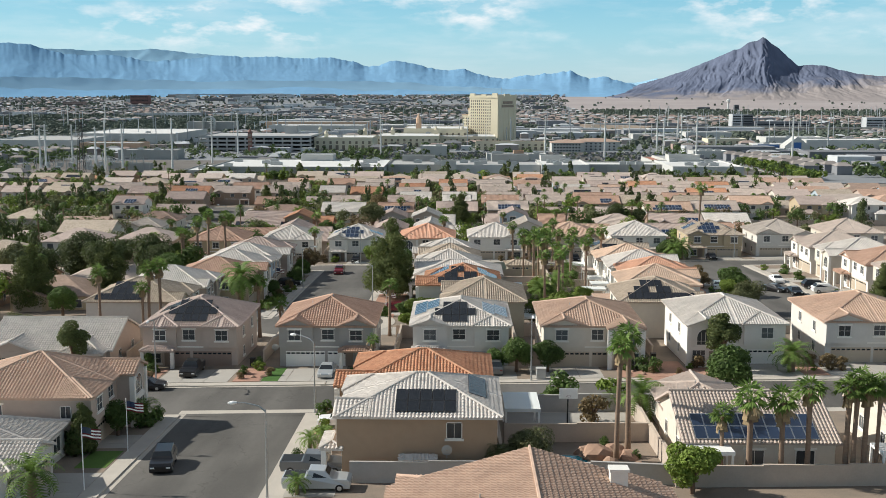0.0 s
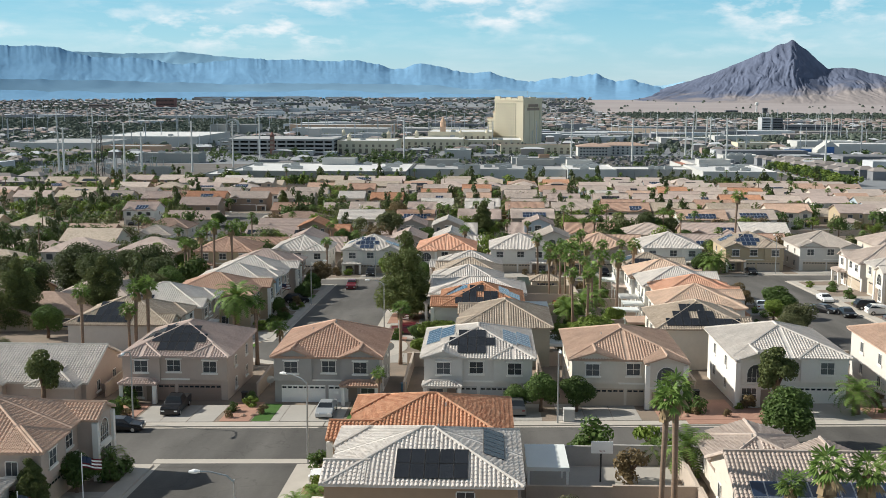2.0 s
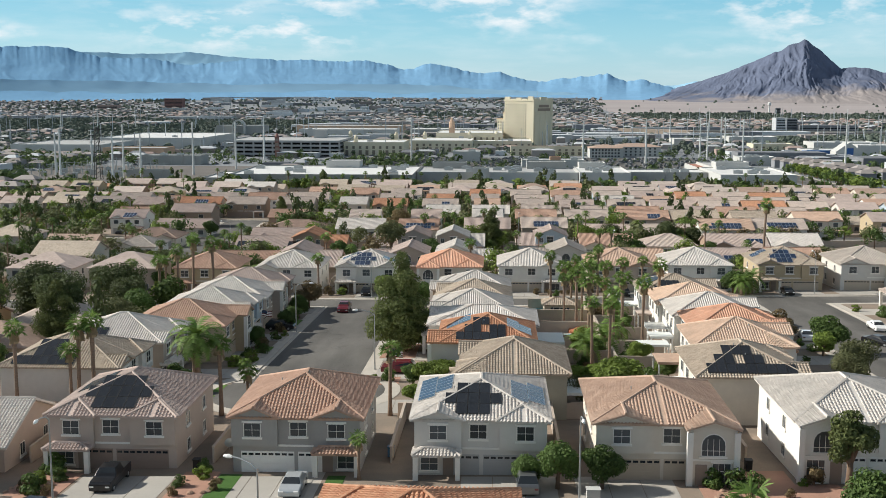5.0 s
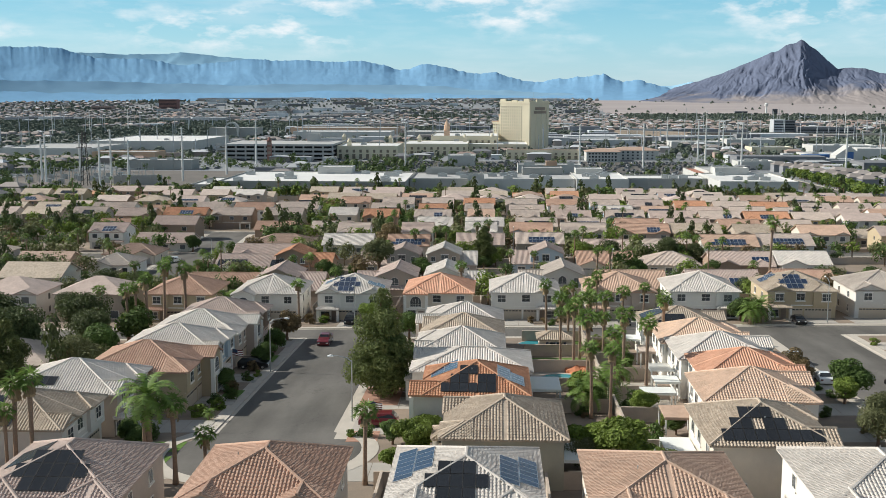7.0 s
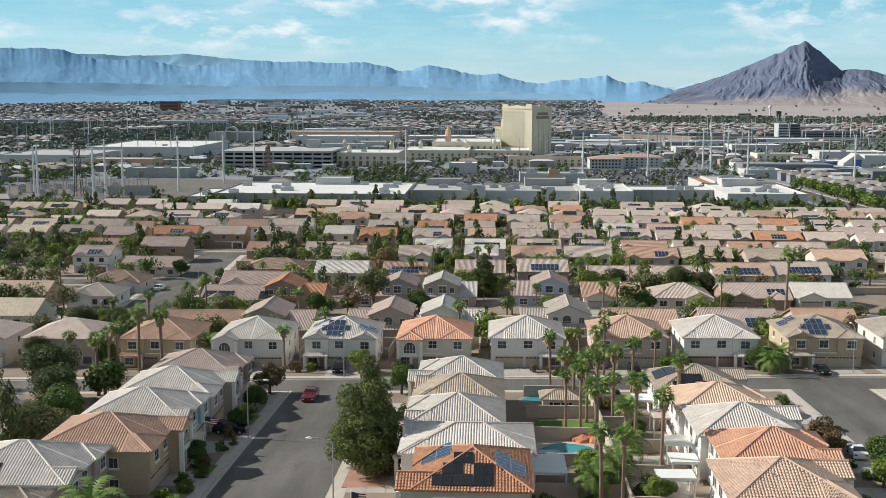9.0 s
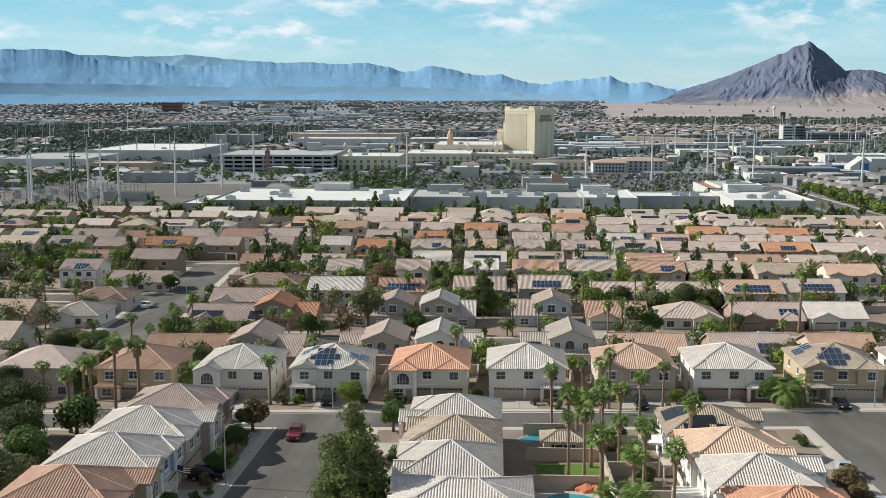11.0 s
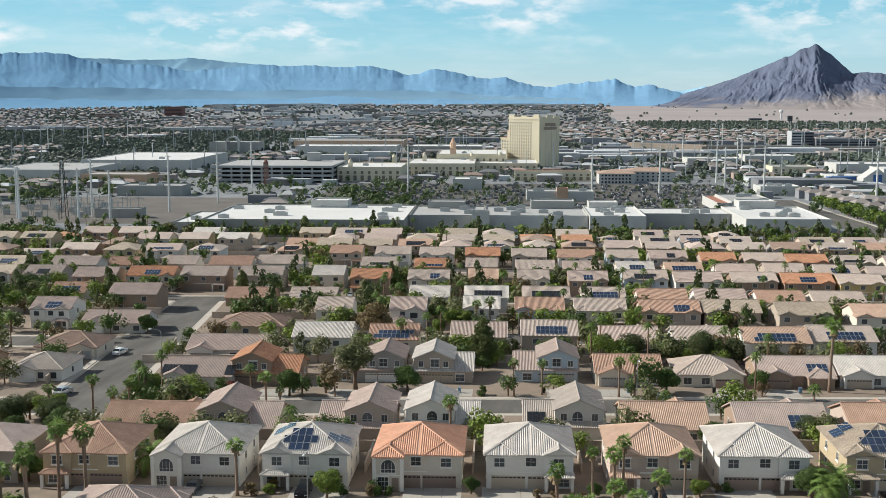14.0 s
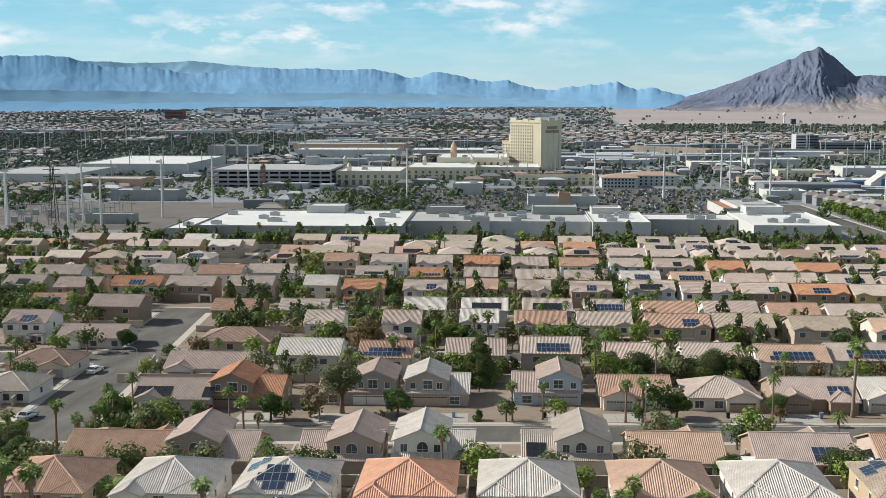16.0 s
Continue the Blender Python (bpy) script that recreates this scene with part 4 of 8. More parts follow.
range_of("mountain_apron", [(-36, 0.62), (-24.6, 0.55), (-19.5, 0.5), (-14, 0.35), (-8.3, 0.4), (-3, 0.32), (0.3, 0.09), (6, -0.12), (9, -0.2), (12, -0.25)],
         4230, 120, M_MOUNT_APRON, "smooth desert plain below the mountains, coloured haze blue", 12.0, rib=0.04, nu=260, nv=12, fan=0.7)
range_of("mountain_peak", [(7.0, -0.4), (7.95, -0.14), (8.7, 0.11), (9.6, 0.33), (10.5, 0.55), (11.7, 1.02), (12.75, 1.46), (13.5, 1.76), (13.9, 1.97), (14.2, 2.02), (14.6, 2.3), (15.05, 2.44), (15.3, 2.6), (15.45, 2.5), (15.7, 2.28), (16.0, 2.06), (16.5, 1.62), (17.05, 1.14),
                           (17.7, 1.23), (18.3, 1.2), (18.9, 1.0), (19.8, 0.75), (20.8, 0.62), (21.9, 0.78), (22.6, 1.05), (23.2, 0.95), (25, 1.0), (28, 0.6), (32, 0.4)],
         4450, 620, M_MOUNT_PEAK, "dark volcanic mountain with a sharp peak, its rock tinted haze blue", 9.0, rib=0.19, size=80, nv=76, nu=620, fan=0.3, centre=15.2)

# ---- the houses, row by row ----
# across the first street, facing it
house(-32.9, 129.3, style="P", w=11.8, fine=True, wall="pinkish", roof="pink", door="brown", mirror=True, d=13.5, bays=("hip_front", "hip_front"),
      panels=((0, ".####./######/.####.", 3.6, 1.9, True), (3, "####/####", 5.0, 2.0, True)))
house(-15.6, 128.3, style="P", w=11.7, fine=True, wall="grey", roof="salmon", door="white", d=13.5, bays=("gable_y", "gable_y"))
house(1.2, 127.4, style="P", w=11.8, fine=True, wall="pale", roof="white", door="grey", mirror=True, d=14, slope=0.33, bays=("hip_front", "gable_y"),
      panels=((0, ".###./#####/.###.", 3.6, 1.7, True), (3, ".#####./#######", 3.2, 1.3, False), (1, "######./.######", 3.6, 1.3, False)))
house(17.3, 126.0, style="Q", w=11.9, slope=0.32, fine=True, wall="cream", roof="rosy", door="tan", d=14, bays=("gable_y", "gable_y"))
house(34.9, 126.6, style="Q", w=12.0, slope=0.34, fine=True, wall="white", roof="white", door="white", mirror=True, d=14)
house(52.2, 126.6, style="Q", w=12.6, slope=0.35, fine=True, wall="pale", roof="rosy", door="tan", d=14, bays=("gable_y", "gable_y"))
house(69.5, 127, style="P", w=13.2, fine=True, wall="white", roof="tan", door="tan", d=14, bays=("gable_y", "gable_y"))
house(-50.5, 128, style="S", w=15.5, d=13, fine=True, wall="pinkish", roof="white", door="tan", storeys=1, kind="gable_x")
house(-69.5, 129, style="P", w=13, fine=True, wall="pale", roof="grey")
# corner houses on this side of the first street
house(-8.8, 88.6, turn=-90, style="P", w=12.0, d=13.0, slope=0.33, fine=True, wall="umber", roof="white", door="tan",
      flanks=(("E", 9.4, 3.6, 1.2, 1.3), ("W", 5, 3.4, 1.0, 1.1)), panels=((1, "#####/#####", 5.4, 1.5, True), (2, "######", 4.5, 2.2, True)))
house(-8.8, 99.8, turn=-90, style="Q", w=11.8, d=12.6, slope=0.33, fine=True, wall="umber", roof="orange", door="tan")
house(-33.0, 97.4, turn=90, style="Q", w=12.6, d=13.0, fine=True, wall="pinkish", roof="rosy", door="tan", flanks=(("W", 8.6, 3.5, 1.4, 1.2), ("W", 2.0, 3.5, 0.9, 1.1)))
house(-34.8, 83.6, turn=90, style="S", w=12.6, d=13.0, fine=True, wall="pale", roof="white", storeys=1, kind="hip")
house(26.2, 95.2, turn=180, style="S", w=12.4, d=12.2, fine=True, wall="cream", roof="tan", storeys=1, kind="gable_x",
      panels=((1, "##########/##########", 1.7, 1.2, False),))
house(44.5, 96, turn=180, style="S", w=13.0, d=12.2, fine=True, wall="cream", roof="tan", storeys=1, kind="gable_x")
house(6.0, 69.2, turn=180, style="S", w=19.4, d=15, fine=True, wall="cream", roof="rosy", storeys=1, kind="gable_y", slope=0.295)
house(24.2, 102.2, turn=180, style="S", w=7.6, d=8.2, slope=0.32, fine=True, wall="cream", roof="tan", storeys=1, kind="hip")
# along the side street
house(-40.2, 157.2, turn=90, style="P", w=12.0, d=13.4, wall="pale", roof="dun", mirror=True, flanks=(), panels=((3, "..###../..###../#######", 2.2, 1.3, True),))
STREET_ROW = ((-1.0, 153.2, 12.4, 11.2, "dun", "olive", "P"), (-4.0, 170.9, 12.0, 11.3, "orange", "pale", "Q"), (-6.0, 182.8, 10.8, 14.0, "white", "pale", "P"),
              (-6.4, 195.4, 11.0, 11.2, "white", "brown", "P"), (-6.4, 207.4, 10.8, 11.2, "dun", "brown", "P"), (-6.6, 219.2, 10.8, 11.4, "white", "taupe", "Q"))
for i, (xf, yc, wd, dp, rc, wc, st) in enumerate(STREET_ROW):
    house(xf, yc, turn=-90, style=st, w=wd, d=dp, fine=i < 2, wall=wc, roof=rc, mirror=i % 2 == 0, slope=0.31 if i == 2 else 0.40,
          panels=((1, "..##../.##.##/######", 2.6, 1.5, True), (0, "####/####", 3.0, 1.6, False), (2, "#####/####", 3.4, 1.6, False)) if i == 1 else ())
for i, (rc, wc) in enumerate((("white", "taupe"), ("salmon", "tan"), ("white", "blue"), ("white", "pinkish"), ("pink", "brown"))):
    house(-40.0 if i == 0 else -35.2, (172.8 if i == 0 else 171.5) + 13.4 * i, turn=90, style="Q" if i % 2 else "P", w=12.0, d=13.0, wall=wc, roof=rc, mirror=i % 2 == 0, flanks=() if i == 0 else None,
          panels=((3, "####", 2.6, 2.4, True),) if i == 0 else ())
GARDEN_ROW = ((34.7, 150.8, 12.4, 11.0, "dun", "cream"), (37.8, 166.9, 11.0, 11.4, "buff", "white"), (39.8, 178.6, 10.8, 11.4, "peach", "white"), (39.0, 190.0, 10.8, 11.4, "white", "white"),
              (38.5, 201.2, 10.8, 11.4, "buff", "white"), (37.6, 212.6, 10.8, 11.4, "dun", "white"))
for i, (xf, yc, wd, dp, rc, wc) in enumerate(GARDEN_ROW):
    house(xf, yc, turn=90, style="Q" if i % 2 else "P", w=wd, d=dp, fine=i < 2, wall=wc, roof=rc, mirror=i % 2 == 0, flanks=(("W", 8.4, 0.6, 1.2, 1.1),) if i == 0 else None,
          panels=((3, "..###/.##.##/#########", 1.9, 1.5, True),) if i == 0 else ((3, ".###/###.#", 3.0, 1.5, True), (2, "####/####", 3, 1.5, True)) if i == 5 else ())
for i in range(5):
    house(72.0, 158.5 + 15.4 * i, turn=-90, style="Q" if i % 2 else "P", w=12.4, d=13.2, wall=("white", "cream")[i % 2], roof=("white", "tan", "salmon")[i % 3],
          mirror=i % 2 == 0)
# facing the second street
ROW_B = (("P", "tan", "salmon", True), ("Q", "white", "white", True), ("P", "white", "white", True), ("Q", "cream", "peach", True), ("P", "white", "white", False), ("P", "pinkish", "rosy", True),
         ("P", "white", "white", False), ("P", "tan", "dun", True), ("Q", "pale", "grey", False), ("P", "cream", "tan", False))
for i, (st, wc, rc, mir) in enumerate(ROW_B):
    house(-56.3 + 16.45 * i + (0, 0.6, 0.2, 0.4, 0.1, 1.4, 0.4, 1.6, 1.0, 1.0)[i], 250.0 - 0.3 * i, style=st, w=12.5, d=13, wall=wc, roof=rc, mirror=mir, bays=(("hip_front", "hip_front"), ("hip_front", "gable_y"), ("gable_y", "gable_y"))[i % 3], door="tan" if i % 3 else "brown",
          panels=((0, ".###./#####/.###.", 3.6, 1.6, False), (1, "###./.###", 3, 1.6, False), (3, "###./.###", 3, 1.6, False)) if i in (2, 7) else ())

# ---- farther rows ----
wr = random.Random(21)
ROOFS = ["tan"] * 6 + ["dun"] * 4 + ["pink"] * 5 + ["salmon"] * 3 + ["white"] * 1 + ["brown"] * 2 + ["orange"] * 1
WALLS = ["cream"] * 3 + ["pinkish"] * 2 + ["pale"] * 2 + ["taupe"] * 4 + ["tan"] * 3 + ["white"] * 1 + ["brown"] * 4 + ["blue"] * 1 + ["olive"] * 2 + ["grey"] * 2
ARRAYS = ["######/######", "########/########", "#####./.#####", "########", "######/######"]


def far_house(x, y, turn, near=False):
    style = "P" if wr.random() < 0.55 else "Q"
    storeys = 2 if wr.random() < 0.82 else 1
    if storeys == 1:
        style = "S"
    kind = wr.choice(["hip", "gable_x", "gable_x"])
    if turn == 180 and wr.random() < 0.7:      # some stand with their fronts to the valley road
        turn, y = 0, y - 12.0
    if storeys == 2 and turn == 0 and wr.random() < 0.7:
        style = "G"
    w, d = wr.choice([(14.0, 11.5), (14.4, 12.2), (13.0, 12.0)])
    rc, wc, mir = wr.choice(ROOFS), wr.choice(WALLS), wr.random() < 0.5
    pan = ()
    if wr.random() < 0.42:
        index = {0: 0, 180: 2 if kind == "hip" else 1}[turn]
        pan = ((index, wr.choice(ARRAYS), wr.uniform(3.5, 5.0), wr.uniform(1.3, 1.8), wr.random() < 0.6),)
    house(x, y, turn, style=style, w=w, d=d, wall=wc, roof=rc, door=wr.choice(["tan", "white", "brown", "grey"]), mirror=mir, panels=pan, far=not near,
          storeys=storeys, kind=kind, slope=0.36, bays=wr.choice([("hip_front", "gable_y"), ("gable_y", "gable_y"), ("hip_front", "hip_front")]))


def row(turn, listed, near=False, deep=12.0):
    """Houses of one row: place, width, storeys, roof, wall, style, side of the garage, solar panels."""
    for x, y, w, st, rc, wc, style, mir, pan in listed:
        cols = max((len(q) for q in pan.split("/")), default=0)
        spots = ((0 if turn == 0 else 1, pan, max(1.2, (w + 0.9 - 1.03 * cols) / 2 + 0.5), 1.5, len(wc) % 2 == 0),) if pan else ()
        house(x, y, turn, style=style, w=w, d=deep, wall=wc, roof=rc, door=("brown" if wc == "brown" else wr.choice(["tan", "white", "brown", "grey"])), mirror=bool(mir), panels=spots, far=not near,
              ribbed=True, storeys=st, kind="hip" if (style == "S" and st == 1 and not pan and turn == 0 and rc in ("tan", "brown", "grey")) else "gable_x", slope=0.40 if near else 0.37,
              bays=wr.choice([("hip_front", "gable_y"), ("gable_y", "gable_y"), ("gable_y", "hip_front")]))


# back to back with the second street's houses
row(180, [(-54.7, 286.5, 16.1, 1, "salmon", "cream", "S", 0, ""),
          (-39.5, 286.6, 13.6, 1, "pink", "taupe", "C", 0, ""),
          (-19.0, 286.5, 12.5, 1, "pink", "pinkish", "C", 1, ""),
          (-4.5, 287.2, 12.2, 1, "white", "white", "C", 0, ""),
          (16.1, 287.1, 13.2, 1, "grey", "pale", "C", 1, "###........./###........."),
          (32.8, 285.7, 14.0, 1, "rosy", "cream", "S", 0, ""),
          (51.9, 285.0, 14.6, 1, "pink", "brown", "S", 0, "......####/......####"),
          (68.6, 284.6, 11.6, 1, "salmon", "pinkish", "S", 0, "")], near=True, deep=13.0)
# facing the third street
row(0, [(-58.0, 314.3, 15.0, 1, "pink", "pale", "S", 0, "#######......##/#######......##"),
        (-44.0, 317.4, 13.8, 1, "orange", "brown", "C", 1, ""),
        (-22.4, 320.6, 14.8, 1, "pink", "grey", "C", 0, ""),
        (-6.7, 319.8, 12.3, 1, "white", "taupe", "C", 1, ""),
        (14.9, 320.6, 13.1, 1, "pink", "blue", "C", 0, ""),
        (31.8, 317.6, 13.5, 1, "salmon", "cream", "S", 0, ""),
        (48.2, 316.3, 13.3, 1, "tan", "cream", "S", 1, ""),
        (65.2, 315.6, 15.2, 1, "pink", "brown", "S", 0, ".........####/.........####"),
        (80.3, 315.8, 12.6, 1, "white", "white", "S", 0, "")], near=True)
# low houses by the bend of the valley road
row(0, [(-57.9, 342.7, 19.8, 1, "pink", "pale", "S", 0, ""),
        (-60.6, 375.1, 17.8, 1, "brown", "tan", "S", 1, "")])
# behind them, backs turned
row(180, [(-36.5, 357.1, 13.4, 2, "white", "white", "P", 0, ""),
          (-19.4, 354.2, 11.0, 2, "salmon", "cream", "P", 0, ".########/########."),
          (0.3, 357.7, 12.7, 2, "pink", "taupe", "P", 0, ""),
          (16.8, 359.9, 12.8, 2, "tan", "taupe", "P", 0, ".#######/.#######"),
          (36.4, 367.2, 13.7, 1, "pink", "pale", "S", 0, ""),
          (53.7, 367.6, 13.2, 1, "tan", "pale", "S", 0, ""),
          (67.2, 350.4, 14.2, 2, "rosy", "white", "P", 0, ".########./#########."),
          (82.5, 352.6, 14.0, 2, "tan", "white", "P", 0, ".########/.########")])
# facing the fourth street
row(0, [(-40.1, 386.9, 9.5, 2, "tan", "pale", "Q", 0, ""),
        (-19.9, 387.4, 9.5, 2, "pink", "pale", "G", 0, ""),
        (0.1, 390.2, 9.5, 2, "white", "pale", "P", 0, ""),
        (15.9, 388.0, 12.8, 2, "salmon", "blue", "P", 1, ""),
        (32.2, 386.8, 13.4, 2, "tan", "cream", "P", 0, ""),
        (50.4, 383.9, 15.5, 2, "salmon", "pinkish", "P", 1, "......####/......####"),
        (66.8, 385.1, 14.8, 2, "dun", "taupe", "G", 1, ""),
        (84.8, 380.7, 13.8, 2, "dun", "taupe", "P", 0, ""),
        (103.7, 377.8, 14.0, 2, "rosy", "cream", "P", 0, "")])
# behind them, backs turned
row(180, [(-15.7, 423.9, 11.3, 2, "white", "cream", "P", 0, ""),
          (1.1, 423.7, 12.4, 2, "white", "pale", "P", 0, ".########/.########"),
          (18.6, 423.5, 13.2, 2, "tan", "pale", "P", 0, "########/########"),
          (35.2, 422.2, 12.2, 2, "tan", "cream", "P", 0, "########/########"),
          (51.9, 419.8, 13.8, 2, "salmon", "white", "P", 0, ""),
          (68.6, 420.7, 14.1, 2, "pink", "white", "P", 0, ""),
          (84.8, 417.3, 12.8, 2, "salmon", "white", "P", 0, ""),
          (100.7, 416.0, 14.0, 2, "tan", "cream", "P", 0, "")])
# facing the fifth street
row(0, [(-38.2, 454.2, 12.7, 2, "orange", "brown", "P", 1, ""),
        (-18.6, 452.8, 13.2, 2, "tan", "cream", "P", 0, "....###/....###"),
        (-0.5, 456.7, 9.5, 2, "rosy", "yellow", "P", 1, ""),
        (16.1, 455.1, 10.0, 2, "tan", "cream", "Q", 0, ""),
        (34.0, 452.3, 12.5, 2, "pink", "brown", "P", 0, "###/###"),
        (53.2, 456.3, 14.3, 2, "tan", "blue", "P", 1, "#######/######."),
        (69.9, 452.1, 15.1, 2, "pink", "white", "P", 0, ""),
        (88.0, 452.1, 14.2, 2, "tan", "brown", "P", 1, ".....###/.....###"),
        (104.8, 450.5, 15.8, 2, "orange", "brown", "P", 0, "#####/#####"),
        (121.2, 449.1, 13.9, 2, "tan", "yellow", "P", 0, "")])
# behind them, backs turned
row(180, [(-53.6, 474.4, 10.4, 2, "white", "cream", "P", 0, ""),
          (-39.1, 502.4, 12.8, 2, "tan", "pale", "P", 0, ".########"),
          (-19.8, 499.0, 12.0, 2, "orange", "taupe", "P", 0, "..######"),
          (-1.6, 500.3, 11.1, 2, "tan", "taupe", "P", 0, ""),
          (17.6, 495.4, 13.4, 2, "tan", "pale", "P", 0, ""),
          (34.0, 493.6, 12.7, 2, "pink", "taupe", "P", 0, ""),
          (53.0, 493.5, 12.7, 2, "white", "cream", "P", 0, "..#####./..#####."),
          (69.8, 491.7, 12.6, 2, "rosy", "cream", "P", 0, "########/########"),
          (87.3, 488.6, 13.4, 2, "pink", "white", "P", 0, ""),
          (104.7, 491.2, 13.5, 2, "tan", "taupe", "P", 0, ""),
          (121.8, 488.1, 14.3, 2, "tan", "white", "P", 0, "..######/..######")])
# facing the sixth street
row(0, [(-57.2, 530.8, 12.6, 2, "salmon", "taupe", "P", 0, ""),
        (-37.9, 528.5, 13.4, 2, "tan", "white", "Q", 1, ""),
        (-20.2, 526.0, 13.3, 2, "tan", "pale", "P", 0, ""),
        (-1.9, 525.5, 13.2, 2, "orange", "brown", "P", 1, ""),
        (16.4, 523.1, 13.2, 2, "tan", "taupe", "Q", 0, ""),
        (34.8, 520.9, 14.2, 2, "salmon", "white", "P", 0, ""),
        (52.5, 520.3, 12.0, 2, "tan", "blue", "P", 1, ""),
        (70.2, 519.9, 14.0, 2, "pink", "grey", "P", 0, "..###/..###"),
        (88.3, 514.2, 12.8, 2, "orange", "taupe", "P", 0, ""),
        (105.6, 513.8, 14.8, 2, "tan", "brown", "P", 1, ""),
        (120.7, 509.9, 14.6, 2, "orange", "brown", "P", 0, "")])
# west of the valley road, facing this way
row(0, [(-98.5, 378.6, 16.9, 1, "pink", "pale", "S", 0, ""),
        (-118.2, 385.1, 10.9, 2, "pink", "white", "P", 0, ".####/.####"),
        (-97.8, 345.6, 14.6, 1, "brown", "cream", "S", 1, ""),
        (-94.8, 321.1, 11.7, 1, "grey", "white", "S", 0, ""),
        (-113.7, 457.3, 15.8, 2, "orange", "cream", "P", 0, ".#####/.#####"),
        (-131.7, 453.4, 13.9, 2, "pink", "brown", "P", 1, ""),
        (-151.3, 457.4, 12.3, 2, "tan", "grey", "P", 0, "####/####"),
        (-95.8, 458.5, 15.0, 2, "tan", "brown", "P", 0, ""),
        (-76.4, 459.8, 14.5, 2, "tan", "taupe", "P", 1, "")])
# west of the valley road, backs turned
row(180, [(-105.0, 425.9, 14.3, 2, "pink", "brown", "P", 0, ""),
          (-133.1, 445.7, 11.1, 1, "salmon", "cream", "S", 0, ".######/.######"),
          (-72.4, 436.9, 14.3, 1, "salmon", "brown", "S", 0, ""),
          (-94.3, 501.7, 15.4, 2, "salmon", "white", "P", 0, ""),
          (-76.7, 506.2, 16.6, 2, "tan", "pale", "P", 0, ""),
          (-151.6, 497.7, 16.9, 2, "tan", "pale", "P", 0, ""),
          (-141.1, 519.1, 10.7, 1, "salmon", "pale", "S", 0, ""),
          (-113.0, 502.0, 11.3, 2, "tan", "cream", "P", 0, ""),
          (-52.7, 437.9, 14.0, 1, "tan", "taupe", "S", 0, "########")])
# the rows past them
for yf, turn, x0, x1 in ((593.0, 180, -86, 190), (606.0, 0, -86, 120), (570.0, 180, -86, 190)):
    n = int((x1 - x0) / 17.5)
    for i in range(n + 1):
        far_house(x0 + 2.3 + 17.5 * i + wr.uniform(-0.6, 0.6), yf + wr.uniform(-1, 1) - 0.03 * (x0 + 17.5 * i), turn)
for yf, turn, x0, x1 in ((500.0, 180, -236, -178), (536.0, 0, -220, -116), (593.0, 180, -236, -116), (606.0, 0, -236, -116), (460, 0, -210, -170)):
    n = int((x1 - x0) / 18.0)
    for i in range(n + 1):
        far_house(x1 - 18.0 * i + wr.uniform(-0.6, 0.6), yf + wr.uniform(-1, 1), turn)
for i in range(4):
    far_house(126 + 17.5 * i, 412 - i, 180)
    far_house(126 + 17.5 * i, 376 - i, 0)
    far_house(139 + 17.5 * i, 448 - i, 0)
    far_house(139 + 17.5 * i, 486 - i, 180)
    far_house(138 + 17.5 * i, 508 - i, 0)
    house(-88 - 17 * i if i else -88, 140, 0, style="S", w=13, d=12, wall="cream", roof=("grey", "pink", "tan", "white")[i], storeys=1, kind="hip")
wr2 = random.Random(3)
for yf, turn, xa, n in ((178, 0, -69, 3), (208, 180, -67, 4), (251, 0, -74, 6), (290, 180, -97, 5), (324, 0, -114, 4)):
    for i in range(n):
        house(xa - 17.5 * i, yf + wr2.uniform(-1, 1), turn, style="S" if wr2.random() < 0.5 else "P", w=13.5, d=12, wall=wr2.choice(WALLS), roof=wr2.choice(ROOFS), far=True,
              storeys=1 if wr2.random() < 0.5 else 2, kind=wr2.choice(["hip", "gable_x"]), mirror=wr2.random() < 0.5)

# ---- plants ----


def leaf_crown(seed, blobs, count, size, mat, slim=1.0):
    """A crown of many small leaf sprays, scattered in lumpy shells with gaps."""
    r = random.Random(seed)
    g = Mesh()
    weights = [b[3] * b[3] for b in blobs]
    for _ in range(count):
        bx, by, bz, br, sq = r.choices(blobs, weights)[0]
        d = Vector((r.gauss(0, 1), r.gauss(0, 1), r.gauss(0.15, 1))).normalized()
        q = br * (0.55 + 0.5 * r.random() ** 0.6)
        c = Vector((bx + d.x * q, by + d.y * q, bz + d.z * q * sq))
        n = (d + Vector((r.uniform(-0.7, 0.7), r.uniform(-0.7, 0.7), r.uniform(-0.2, 0.9)))).normalized()
        u = n.orthogonal().normalized()
        u.rotate(Matrix.Rotation(r.uniform(0, 6.28), 3, n))
        v = n.cross(u)
        a, b = size * r.uniform(0.6, 1.3), size * r.uniform(0.35, 0.8) * slim
        bend = n * (-0.25 * size)
        g.face([c - u * a + bend, c - v * b, c + u * a + bend, c + v * b])
    return g.data("crown", mat)


def limbs(seed, height, r0, tips):
    r = random.Random(seed)
    g = Mesh()
    fork = height * 0.32
    g.tube([(0, 0, -0.5), (0.03, 0.02, fork * 0.5), (0.06, -0.04, fork)], [r0 * 1.25, r0, r0 * 0.8], 7)
    for x, y, z in tips:
        m = Vector((x * 0.45 + r.uniform(-0.2, 0.2), y * 0.45 + r.uniform(-0.2, 0.2), fork + (z - fork) * 0.55))
        g.tube([(0.05, -0.03, fork * 0.9), m, (x, y, z)], [r0 * 0.6, r0 * 0.4, r0 * 0.12], 5, cap=False)
    return g.data("trunk", M_BARK, True)


TREES = {}


